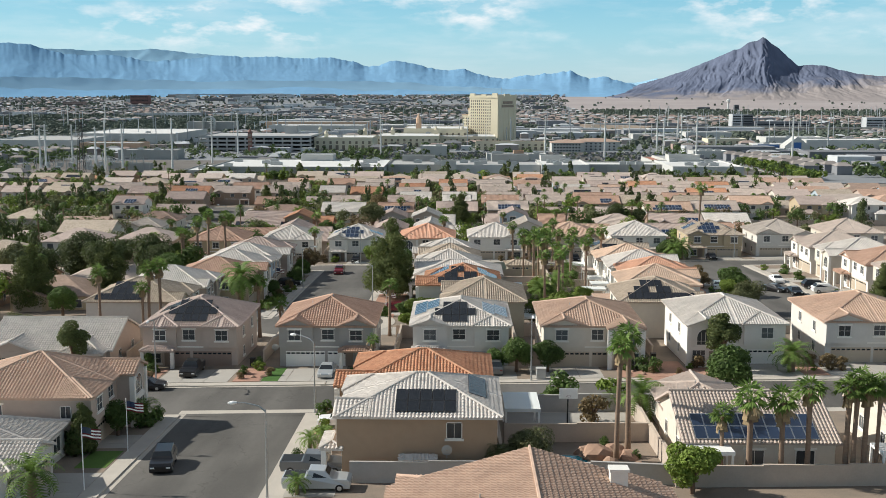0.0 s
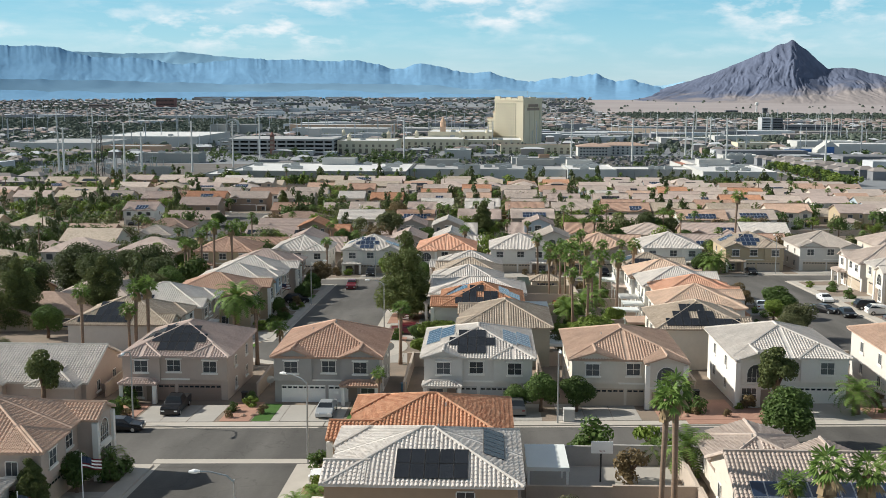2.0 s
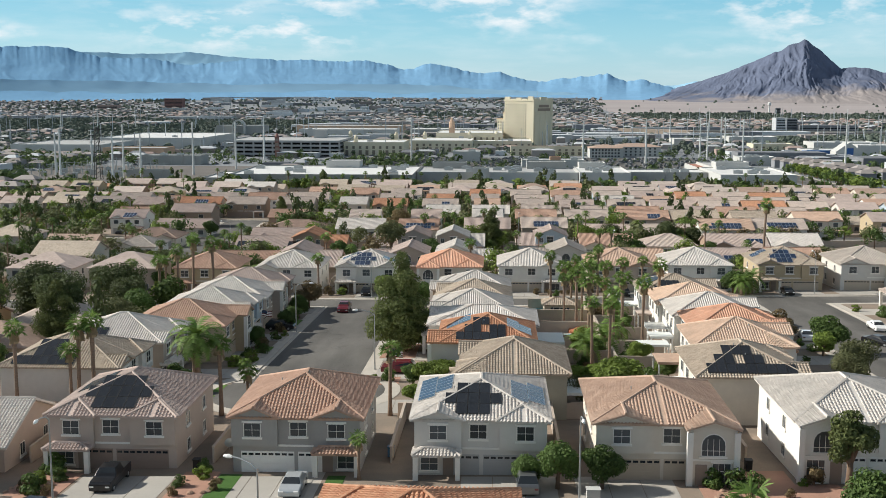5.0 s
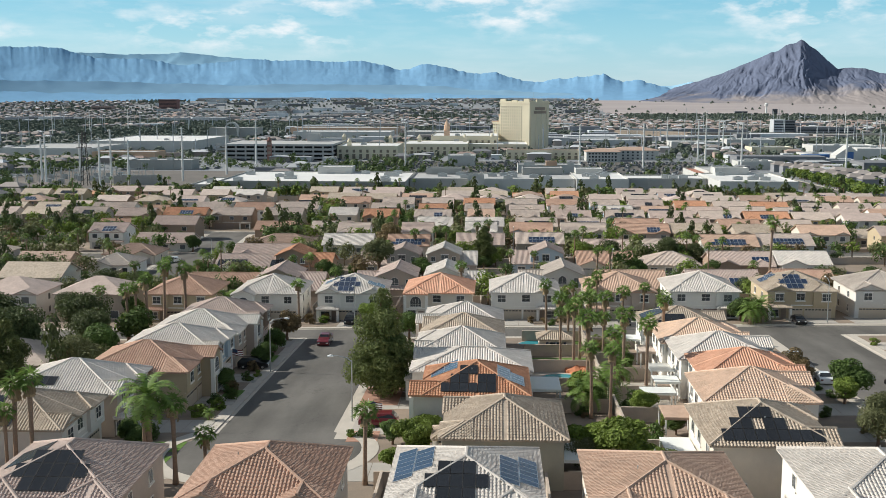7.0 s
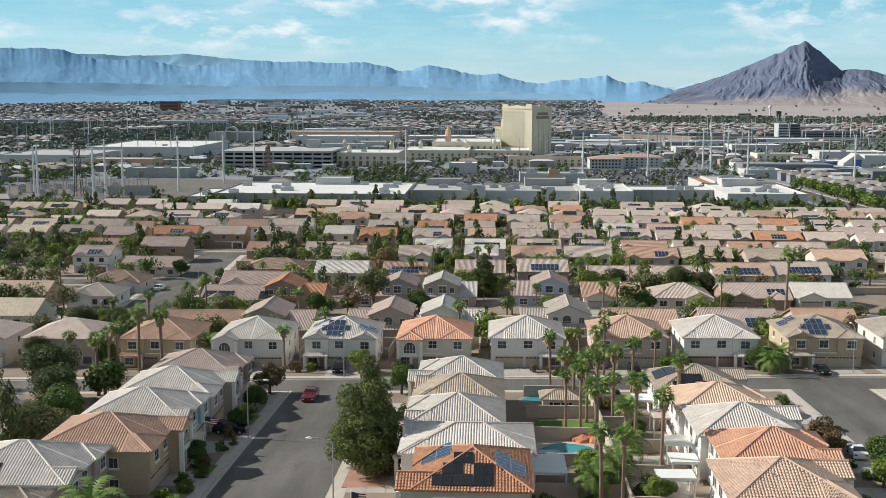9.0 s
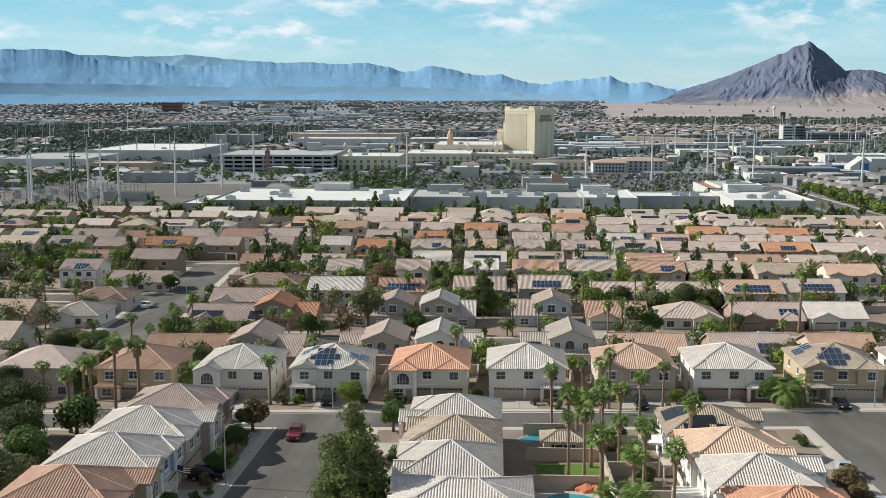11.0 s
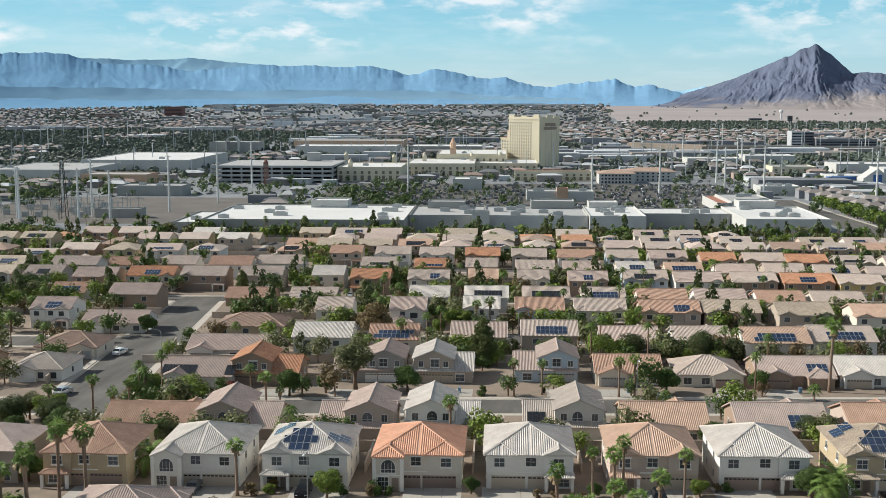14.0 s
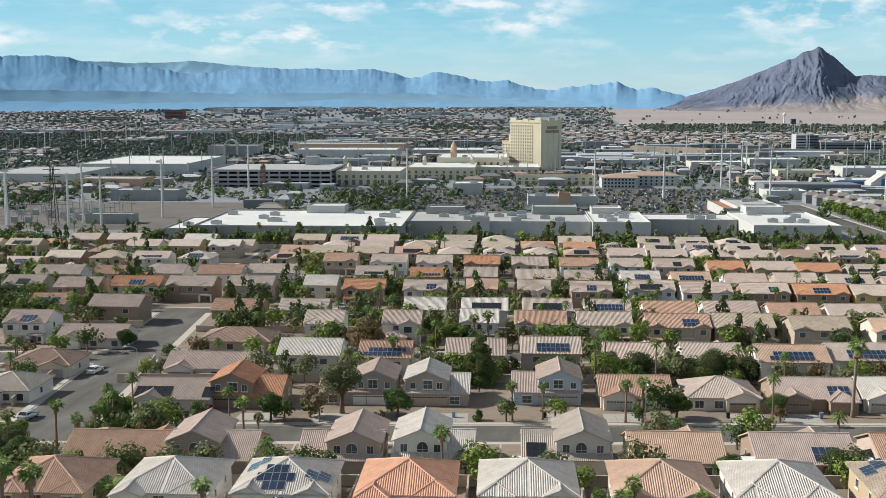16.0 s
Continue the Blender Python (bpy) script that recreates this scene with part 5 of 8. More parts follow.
def broadleaf(key, seed, h, spread, mat, label, count=3600, size=0.21, lumps=9, fine=0.95, low=0.45):
    r = random.Random(seed)
    blobs = []
    for i in range(lumps):
        a = 6.28 * i / lumps + r.uniform(-0.4, 0.4)
        q = spread * r.uniform(0.25, 0.62) * (0 if i == 0 else 1)
        blobs.append((q * math.cos(a), q * math.sin(a), h * (0.78 if i == 0 else r.uniform(low, 0.75)), spread * r.uniform(0.34, 0.52), r.uniform(0.65, 0.9)))
    TREES[key] = (limbs(seed, h, 0.05 * h ** 0.8 + 0.05, [b[:3] for b in blobs]), leaf_crown(seed, blobs, int(count / fine ** 1.7), size * fine, M_LEAF[mat]), label, "tree")


def conifer(key, seed, h, spread, label, mat="pine"):
    r = random.Random(seed)
    blobs = []
    for i in range(22):
        t = i / 21
        rr = spread * (1 - t) ** 0.6 + 0.45
        for k in range(6 if t < 0.5 else 4 if t < 0.8 else 2):
            a, q = r.uniform(0, 6.28), r.uniform(0.15, 0.85)
            blobs.append((rr * q * math.cos(a), rr * q * math.sin(a), h * (0.12 + 0.86 * t) + 0.5 * q * r.random(), 0.2 * rr + r.uniform(0.45, 0.75), 0.75))
    g = Mesh()
    g.tube([(0, 0, -0.5), (0, 0, h * 0.5), (0, 0, h * 0.93)], [0.32, 0.2, 0.05], 7)
    TREES[key] = (g.data("trunk", M_BARK, True), leaf_crown(seed, blobs, 19000, 0.27, M_LEAF[mat], 0.55), label, "tree")


def fan_palm(key, seed, h, label):
    r = random.Random(seed)
    t, c, dry = Mesh(), Mesh(), Mesh()
    lean = (r.uniform(-0.4, 0.4), r.uniform(-0.4, 0.4))
    t.tube([(lean[0] * k * k, lean[1] * k * k, h * k - 0.4 * (k == 0)) for k in (0, 0.12, 0.35, 0.6, 0.85, 1.0)], [0.34, 0.25, 0.21, 0.2, 0.24, 0.29], 8)
    top = Vector((lean[0], lean[1], h))
    for i in range(26):
        a = i * 2.39996 + r.uniform(-0.2, 0.2)
        el = math.asin(1 - 1.35 * (i + 0.5) / 26) + r.uniform(-0.1, 0.1)
        out = Vector((math.cos(a) * math.cos(el), math.sin(a) * math.cos(el), math.sin(el)))
        side = Vector((-math.sin(a), math.cos(a), 0))
        ln = r.uniform(0.5, 1.0)
        o = top + out * ln
        mesh = dry if i > 24 else c
        mesh.face([top - side * 0.03, top + side * 0.03, o + side * 0.02, o - side * 0.02])
        up = side.cross(out)
        for k in range(-3, 4):
            b = k * 0.34
            d = (out * math.cos(b) + side * math.sin(b) - Vector((0, 0, 0.36 + 0.08 * abs(k)))).normalized()
            w = (out * -math.sin(b) + side * math.cos(b)) * 0.1
            q = r.uniform(0.65, 1.05)
            m = o + d * q * 0.5 + up * 0.04
            e = o + d * q + Vector((0, 0, -0.14))
            mesh.face([o, m + w, e, m - w])
    for i in range(16):
        a = i * 2.4
        side = Vector((-math.sin(a), math.cos(a), 0))
        o = top + Vector((math.cos(a) * 0.2, math.sin(a) * 0.2, -0.15))
        e = o + Vector((math.cos(a) * 0.35, math.sin(a) * 0.35, -r.uniform(0.8, 1.7)))
        dry.face([o - side * 0.15, o + side * 0.15, e + side * 0.25, e - side * 0.25])
    TREES[key] = (t.data("trunk", M_PALMBARK, True), c.data("crown", M_LEAF["palm"]), label, "palm tree", dry.data("dry_skirt", M_LEAF["dead"]))


def feather_palm(key, seed, h, label, fronds=34, ln=2.6, r0=0.24):
    r = random.Random(seed)
    t, c = Mesh(), Mesh()
    t.tube([(0, 0, -0.4), (0.05, 0, h * 0.4), (0, 0.05, h * 0.9), (0, 0, h)], [r0 * 1.2, r0, r0, r0 * 0.8], 9)
    for i in range(fronds):
        a = i * 2.39996
        el = 1.35 - 1.75 * (i + 0.5) / fronds + r.uniform(-0.1, 0.1)
        side = Vector((-math.sin(a), math.cos(a), 0))
        p, e = Vector((0, 0, h - 0.05)), el
        L = ln * r.uniform(0.8, 1.1)
        for k in range(7):
            d = Vector((math.cos(a) * math.cos(e), math.sin(a) * math.cos(e), math.sin(e)))
            q = p + d * L / 7
            wid = 0.34 * math.sin(math.pi * (k + 0.9) / 8.2) * ln / 2.6
            for sg in (-1, 1):
                for f in (0.0, 0.5):
                    b = p + (q - p) * f
                    tip = b + side * sg * wid * 1.5 + d * 0.28 + Vector((0, 0, -0.22 * wid))
                    c.face([b, b + d * 0.2, tip] if sg > 0 else [b + d * 0.2, b, tip])
            p, e = q, e - 0.17 - 0.04 * k
    TREES[key] = (t.data("trunk", M_PALMBARK, True), c.data("crown", M_LEAF["palm"]), label, "palm tree")


broadleaf("round", 1, 6.0, 3.2, "green", "leafy green shade tree beside a house", 5200, lumps=13, low=0.38)
broadleaf("bright", 2, 5.2, 2.8, "bright", "bright yellow-green leafy tree", 4600, lumps=12, low=0.3)
broadleaf("olive", 3, 6.5, 3.6, "olive", "dusty olive-green desert tree", 4000, 0.2, 11)
broadleaf("big", 4, 10.8, 5.0, "dark", "large dense dark-green tree", 9000, 0.25, 24, low=0.25)
broadleaf("mondell", 41, 8.2, 2.5, "pine", "open irregular grey-green pine tree", 4200, 0.2, 12, low=0.28)
broadleaf("rust", 5, 5.0, 2.6, "rust", "brownish drought-worn small garden tree", 2800)
broadleaf("tall", 6, 9.5, 3.4, "olive", "tall airy grey-green tree", 4200, 0.22, 12)
conifer("pine", 7, 12.5, 4.6, "large dark-green pine tree")
conifer("pine_airy", 9, 10.5, 3.4, "tall airy grey-green pine tree", "olive")
conifer("pine_thin", 8, 9.0, 2.4, "slim dark-green pine tree")
for k_, h_ in enumerate((6.0, 8.0, 10.0)):
    fan_palm(f"fan{k_}", 11 + k_, h_, "fan palm with a slim brown trunk")
feather_palm("queen", 21, 6.0, "feather palm with arching green fronds")
feather_palm("date", 22, 2.6, "stout date palm with broad green fronds", 30, 3.5, 0.42)
broadleaf("shrub", 31, 1.6, 1.1, "green", "clipped green garden shrub", 520, 0.15, 8, low=0.12)
broadleaf("shrub_b", 32, 1.2, 0.9, "bright", "low bright-green garden shrub", 460, 0.14, 8, low=0.12)
broadleaf("shrub_r", 33, 1.5, 1.0, "rust", "low reddish garden shrub", 420, 0.14, 8, low=0.12)
MADE = {}


def plant(key, x, y, scale=1.0, turn=None):
    tr, cr, label, cat, *more = TREES[key]
    m = Matrix.Translation(on_land(x, y)) @ Matrix.Rotation(rng.uniform(0, 6.28) if turn is None else turn, 4, "Z")
    m = m @ Matrix.Diagonal((scale * rng.uniform(0.92, 1.08), scale * rng.uniform(0.92, 1.08), scale, 1))
    if key in MADE:
        return copy_thing(MADE[key], m)
    is_shrub = key.startswith("shrub")
    ob = new({"palm tree": "palm_tree", "tree": "shrub" if is_shrub else "tree"}[cat])
    ob.matrix_basis = m
    tagged(ob, label, "shrub" if is_shrub else cat, "shrubs" if is_shrub else "palm trees" if cat == "palm tree" else "trees")
    part("trunk", tr, None, ob)
    part("crown", cr, None, ob)
    if more:
        part("dry_skirt", more[0], None, ob, "dry brown frond skirt")
    # later copies start from a clean pose
    base = ob.matrix_basis.copy()
    ob.matrix_basis = Matrix.Identity(4)
    MADE[key] = ob
    ob.matrix_basis = base
    MADE[key + "!"] = base
    return ob


def copy_fix(fn):
    def inner(key, x, y, scale=1.0, turn=None):
        first = MADE.get(key)
        if first is not None:
            keep = first.matrix_basis.copy()
            first.matrix_basis = Matrix.Identity(4)
            ob = fn(key, x, y, scale, turn)
            first.matrix_basis = keep
            return ob
        return fn(key, x, y, scale, turn)
    return inner


plant = copy_fix(plant)


def plants(text):
    """Plants written as: kind x y scale; ..."""
    for item in text.split(";"):
        if item.strip():
            k, a, b, c = item.split()
            plant(k, float(a), float(b), float(c))


# near street and its back gardens
plants("round 7.9 123.4 0.75; round 11.7 123.4 0.68; round 30.4 110.6 0.95; mondell 32.4 123.0 0.98; date 40.5 121.9 0.9;"
       "fan0 22.8 82.4 0.85; fan0 24.6 80.6 1.15; fan0 27.2 80.6 1.1; fan1 29.2 80.2 0.98; fan1 32.2 80.1 0.98; fan2 32.7 79.8 0.86; fan1 33.6 79.9 1.0; fan2 34.6 79.9 0.8;"
       "fan2 14.7 86.6 1.02; fan2 15.9 88.0 1.08; shrub 11.6 106.6 2.4; shrub_b 17.0 106.5 2.4; shrub_r 14.1 99.2 1.9; date 19.3 101.2 0.95; olive 6.9 83.2 0.62; olive 4.6 82.4 0.45;"
       "bright 19.4 77.4 0.82")
plants("date -32.6 76.5 0.95; round -32.0 96.4 0.62; date -30.6 101.0 0.62; shrub -33.8 90.8 1.8; shrub -34.2 92.2 1.6; pine_thin -34.6 92.8 0.42; pine_thin -33.2 90.4 0.5; pine_thin -36.0 104.2 0.3; date -12.6 90.6 0.45;"
       "date -11.6 93.2 0.4; shrub -13.2 86.6 0.9; shrub -12.4 102.4 1.2; shrub_r -11.8 101.0 0.8; date -11.9 78.0 0.42; mondell -46.4 125.0 0.95; shrub_r -21.8 123 0.7;"
       "shrub_b -38 124.6 0.9; shrub -36.6 125.4 0.8; shrub_r -38.6 122.6 0.8; shrub_r -36 121.4 0.7; shrub -24.0 128.0 0.9; fan0 -9.6 126.0 0.62; round 5.2 124.2 0.5; shrub 21.5 123.4 0.6; shrub_r 24 122 0.6;"
       "shrub_r 27 121 0.6; shrub_r 45.2 123 1.3; shrub_r 46.6 122.6 1.1; bright 8.4 105.0 0.25; shrub_b 9.6 105.4 0.7; date 17.0 104.6 0.5")
# elbow and side street
plants("fan2 -51.0 149.5 0.98; fan2 -43.9 149.5 1.02; fan2 -42.2 149.6 1.06; fan1 -44.7 149.3 0.95; queen -30.4 149.3 1.5; fan1 -27.8 149.2 1.02; fan0 -24.8 149.2 0.85; date -34.8 160.4 0.35; fan2 -30.8 149.0 0.75;"
       "fan1 -9.0 149.0 0.94; pine -11.2 187.0 1.12; bright -5.0 158.6 0.85; bright -6.4 151.6 0.6; bright -3.6 163.0 0.7; round -7.6 163.4 0.5; round -35.2 160.6 0.5; round -37.2 163.4 0.55; shrub -35.4 166.0 1.2;"
       "shrub_b -34.5 161.0 1.0; shrub -32.6 183.0 0.9; shrub -30.8 185.4 0.9; shrub_r -31.8 203 1.1; round -31.0 207.5 0.62; round -31.5 217.8 0.7; rust -31.6 229.0 1.05; shrub -31.2 196.5 0.9; date -31 174.5 0.35;"
       "round -32.8 190.5 0.55; shrub_b -30.4 199.4 0.8")
plants("round -10.6 228.4 0.85; round -7.4 229.0 0.6; bright 16.5 152.6 1.15; bright 13.6 156.0 0.9; olive 12.4 152.2 0.6; bright 19.6 149.6 0.75; fan2 15.3 174.6 0.87; fan2 17.4 173.0 0.87; fan1 19.6 188.9 1.0; fan2 15.3 203.0 0.95; fan2 13.6 206.5 0.8; fan1 14.2 216.1 1.1;"
       "fan2 16.8 210.6 0.95; fan2 18.4 213.0 0.9; fan1 20.0 207.6 0.9; fan2 12.5 226.6 0.95; fan1 25.4 229.3 1.0; fan2 28.4 205.6 1.0; fan1 19.5 225.0 1.0; fan1 21.4 219.6 1.05; fan0 15.8 222.2 1.1; date 17.4 181.6 1.15;"
       "bright 14.8 183.2 0.8; round 15.6 178.4 0.62; shrub 20.6 178.8 1.6; shrub_b 23.4 171.0 1.2; round 24.2 167.2 0.42; shrub 21.4 164.0 1.4; fan1 16.4 192.0 1.2; fan1 21.8 197.4 1.15; date 20.4 191.6 1.0; fan2 23.2 184.6 1.0; round 22.6 202.0 0.5; date 22.4 209.0 0.9; bright 21.6 174.4 0.7; date 14.8 177.4 1.0")
plants("round 49.0 184.6 0.9; bright 47.4 181.4 0.7; olive 46.6 165.6 0.85; olive 44.6 161.4 0.7; rust 45.9 198.6 0.8; rust 46.2 195.0 0.6; bright 46.4 200.6 0.5; shrub 66.6 176 1.1; shrub 67 205 1.2; pine_thin 68.2 166 0.8; shrub_b 64.6 221 1.0;"
       "big -68.3 205.3 1.0; big -64.6 224.0 0.95; big -74.5 212 1.1; big -60.0 214.5 0.8; round -57 226 1.0; olive -55.6 196.0 1.1; big -78.0 196.0 0.95; pine -61.0 186.0 0.85; pine -72.0 178.0 0.9; round -56.0 206.4 1.2;"
       "fan1 -58.8 228.0 1.15; fan2 -55.2 227.5 1.1; big -84 232 0.8; olive -82 186 1.0; round -64 170 0.9; tall -86 206 1.1; round -74 150 0.8; olive -62 147 0.7; shrub -56 147.5 1.5")
# second street
plants("fan1 -32.4 245.4 0.95; shrub_r -30.4 245.6 1.3; bright -19.2 244.0 0.85; shrub -17.2 246 1.0; round 18.6 244.6 0.4; fan2 22.3 242.0 0.9; fan1 20.8 239.4 1.0; fan1 30.9 243.3 0.85; fan2 18.2 243.0 0.72; round 48.8 245.2 0.78;"
       "date 51.7 243.6 1.2; date 49.9 241.8 1.0; bright 33.4 245.4 0.5; round 1.2 246.4 0.45; fan2 -55.5 238.2 1.2; fan2 -51.5 237.8 1.15; fan1 -62.4 243.2 0.98; fan1 -69.2 243.3 0.9; date -43.4 245.6 0.3; feather -47.6 257 1"
       .replace("feather -47.6 257 1", "date -48.4 255.6 1.25") + ";shrub -12.2 245.8 1.0; shrub -10.6 246 0.8; shrub_r 10.6 244.6 0.9; shrub_r 13.0 244.2 0.8; shrub_r 31.6 241.8 0.8; round -66 252 0.8; round -72 262 0.9;"
       "big -78 250 0.6; olive -50 270 0.8; tall -24.4 313.6 1.2; round -13.5 311.4 0.95; rust -27.4 372.0 1.9; round -30.0 310.4 0.75; fan1 -37.6 289.4 1.0; fan1 -35.0 289.0 0.7; fan1 -2.8 270.4 1.0; pine_thin 1.4 338.0 1.15;"
       "fan1 13.6 309.0 0.8; fan1 28.6 307.0 0.9; fan1 31.7 307.4 0.95; round 38.4 310.8 0.85; round 57.0 312.6 0.75; fan2 70.6 311.4 1.35")
plants("bright -6.4 380.5 1.3; bright -11.0 380.0 0.8; big 35 341 0.7; big 50.5 340 0.78; big 58 341 0.6; round 43 341 0.9; olive 30 352 0.8; bright -65.0 309.6 0.85; bright -69.0 309.8 0.8; big -74 281 0.62; bright -77 287 1.1; round -70.5 276 1.0; big -81 279 0.7; round -78 274 0.8; round -37.0 308.0 0.95; fan1 -70.2 289.6 0.95; fan1 -63.4 289.8 0.85; fan0 -65.8 288.0 0.9;"
       "round -59.5 289.6 0.8; olive -82 289 0.8; fan0 -55.0 289.0 0.9; fan1 -76 284 0.9; round -70 276 0.9; bright 8.2 268.4 0.5; olive 0.6 274 0.6; round -5 268 0.75; round 40 272 0.7; big 56 272 0.5; shrub 1.6 308.4 1.3; fan1 8.0 308.0 0.85; pine_thin -78.0 441.0 1.0; round 29.5 480.0 1.1; fan1 -1.1 380.6 1.0; fan1 2.5 380.4 1.1; fan1 -17.8 345.0 1.1; round -88.6 377.6 0.9; olive 30 372 0.6")
pr = random.Random(40)
FOOTPRINTS.append((-74, 318, -40, 343))        # open forecourts by the valley road
KINDS = ["green", "olive", "bright", "palm", "dark", "rust"]
KW = [26, 24, 22, 12, 5, 6]
FAR_LEAVES = {k: Mesh() for k in KINDS}
FAR_TRUNKS = Mesh()
FAR_BLOBS = {}


def far_crown(kind, variant, level):
    """Leaf sprays of a small far crown, as vertices."""
    key = (kind, variant, level)
    if key not in FAR_BLOBS:
        r = random.Random(variant * 7 + len(kind))
        g = Mesh()
        if kind == "palm":
            for i in range(40):
                a, el = i * 2.4, 1.3 - 2.1 * i / 40
                side = Vector((-math.sin(a), math.cos(a), 0)) * 0.15
                o = Vector((0, 0, 0))
                m = Vector((math.cos(a) * math.cos(el), math.sin(a) * math.cos(el), math.sin(el))) * 0.85
                e = m + Vector((math.cos(a) * 0.75, math.sin(a) * 0.75, -0.55))
                g.face([o, m - side, e, m + side])
        else:
            lumps = [(r.gauss(0, 0.4), r.gauss(0, 0.4), r.uniform(-0.4, 0.4), r.uniform(0.4, 0.68)) for _ in range(9)]
            if kind == "dark":
                lumps = [(r.gauss(0, 0.3), r.gauss(0, 0.3), -0.9 + 0.34 * q, 0.78 - 0.08 * q) for q in range(6)]
            count, leaf = {"near": (560, 0.54), "mid": (240, 0.82), "far": (100, 1.3)}[level]
            for _ in range(count):
                bx, by, bz, br = r.choice(lumps)
                d = Vector((r.gauss(0, 1), r.gauss(0, 1), r.gauss(0.2, 1))).normalized()
                c = Vector((bx, by, bz)) + d * br * r.uniform(0.6, 1.05)
                n = (d + Vector((r.uniform(-0.6, 0.6), r.uniform(-0.6, 0.6), r.uniform(0, 0.7)))).normalized()
                u = n.orthogonal().normalized()
                u.rotate(Matrix.Rotation(r.uniform(0, 6.28), 3, n))
                v = n.cross(u)
                q = r.uniform(0.14, 0.24) * leaf
                g.face([c - u * q, c - v * q * 0.7, c + u * q, c + v * q * 0.7])
        FAR_BLOBS[key] = g
    return FAR_BLOBS[key]


def far_plant(kind, x, y, s):
    src, dst = far_crown(kind, pr.randrange(4), "near" if y < 345 else "mid" if y < 480 else "far"), FAR_LEAVES[kind]
    z = land(x, y)
    h, w = {"palm": (8.6, 1.15), "dark": (5.2, 2.7)}.get(kind, (3.9, 2.9))
    h, w = h * s, w * (s if kind != "palm" else 1.0)
    a = pr.uniform(0, 6.28)
    ca_, sa2 = math.cos(a) * w, math.sin(a) * w
    k = len(dst.v)
    dst.v.extend((x + ca_ * p - sa2 * q, y + sa2 * p + ca_ * q, z + h + w * t * (1.0 if kind != "dark" else 1.7)) for p, q, t in src.v)
    dst.f.extend(tuple(i + k for i in f) for f in src.f)
    dst.m.extend(src.m)
    FAR_TRUNKS.tube([(x, y, z - 0.3), (x, y, z + h)], [0.2, 0.14], 4, cap=False)


def scatter(n, x0, x1, y0, y1):
    """Garden trees of mixed kinds, clear of the houses and of the valley road."""
    done = tries = 0
    while done < n and tries < 6 * n:
        tries += 1
        x, y = pr.uniform(x0, x1), pr.uniform(y0, y1)
        if any(a < x < c and b < y < e for a, b, c, e in FOOTPRINTS) or abs(x - leaning(-80.5, y)) < 9.5:
            continue
        far_plant(pr.choices(KINDS, KW)[0], x, y, pr.uniform(0.5, 1.15))
        done += 1


# back gardens and verges of the farther rows
for ya, yb, n in ((264.5, 272.5, 34), (288.5, 292.5, 16), (306.8, 309.4, 14), (335, 346, 64), (360.5, 364, 24), (377, 381, 24), (395.5, 411.5, 84), (424.5, 434, 36), (441, 447, 26), (466, 478, 84), (500, 508, 30),
                 (535, 556, 90), (572, 580, 40), (594, 604, 50), (612, 619, 24)):
    scatter(n, -76, 30 + 0.28 * yb, ya, yb)
for ya, yb, n in ((240, 345, 60), (345, 391, 40), (404, 413, 26), (428, 434, 14), (447, 458, 20), (472, 486, 44), (501, 512, 18), (527, 533, 18), (548, 580, 60), (594, 604, 30)):
    scatter(n, -0.42 * yb, -97, ya, yb)
for xa_, xb_, ya_, yb_ in ((-160, -97, 404, 440), (-200, -60, 447, 512), (-230, -60, 548, 604)):
    scatter(26, xa_, xb_, ya_, yb_)
for ya, yb, n in ((330, 344, 10), (345, 357, 10), (391, 412, 34), (404, 424, 14), (457, 478, 36), (470, 490, 20), (527, 560, 40), (449, 456, 8), (381, 388, 6)):
    scatter(n, -70, 20 + 0.27 * yb, ya, yb)
scatter(56, -125, -54, 167, 232)
scatter(46, -150, -62, 242, 304)
scatter(30, -125, -54, 120, 150)
scatter(24, -78, -52, 255, 302)
for _ in range(230):       # a belt of pines and shade trees before the shops
    far_plant(pr.choice(["dark", "green", "green", "olive", "green", "bright", "palm", "olive"]), pr.uniform(-250, 190), pr.uniform(620, 639), pr.uniform(0.8, 1.35))
for _ in range(160):       # green verge along the far road
    t_ = pr.random()
    far_plant(pr.choice(["green", "bright", "bright"]), 216 + 8 * t_ + pr.uniform(-6, 6), 665 + 190 * t_ + pr.uniform(-6, 6), pr.uniform(0.7, 1.1))
for k_ in KINDS:
    solid("far_trees", FAR_LEAVES[k_], M_LEAF[k_], (0, 0, 0), {"palm": "crowns of many far palm trees"}.get(k_, f"crowns of many far {k_} garden trees"), "trees", kind="stuff")
solid("far_tree_trunks", FAR_TRUNKS, M_BARK, (0, 0, 0), "slim trunks of the far garden trees", "trees", kind="stuff")

# ---- shops, hotel and the town beyond ----
M_ROOFWHITE = material("white_roof_membrane", (0.63, 0.625, 0.61), rough=0.8, var=0.12, scale=0.05, fine=0.6, bump=0.05)
M_SHOPWALL = material("shop_wall", (0.33, 0.33, 0.315), rough=0.9, var=0.1, scale=0.1, bump=0.1)
M_SHOPPALE = material("shop_wall_pale", (0.49, 0.485, 0.465), rough=0.9, var=0.1, scale=0.1, bump=0.1)
M_HOTEL = material("hotel_cream", (0.64, 0.575, 0.435), rough=0.85, var=0.06, scale=0.1, bump=0.05)
M_HOTEL_PINK = material("hotel_pink", (0.56, 0.38, 0.27), rough=0.85, var=0.06, scale=0.1, bump=0.05)
M_PRECAST = material("precast_concrete", (0.39, 0.39, 0.385), rough=0.9, var=0.1, scale=0.1, bump=0.1)
M_REDROOF = material("red_roof", (0.36, 0.17, 0.12), rough=0.85, var=0.12, scale=0.2, bump=0.1)
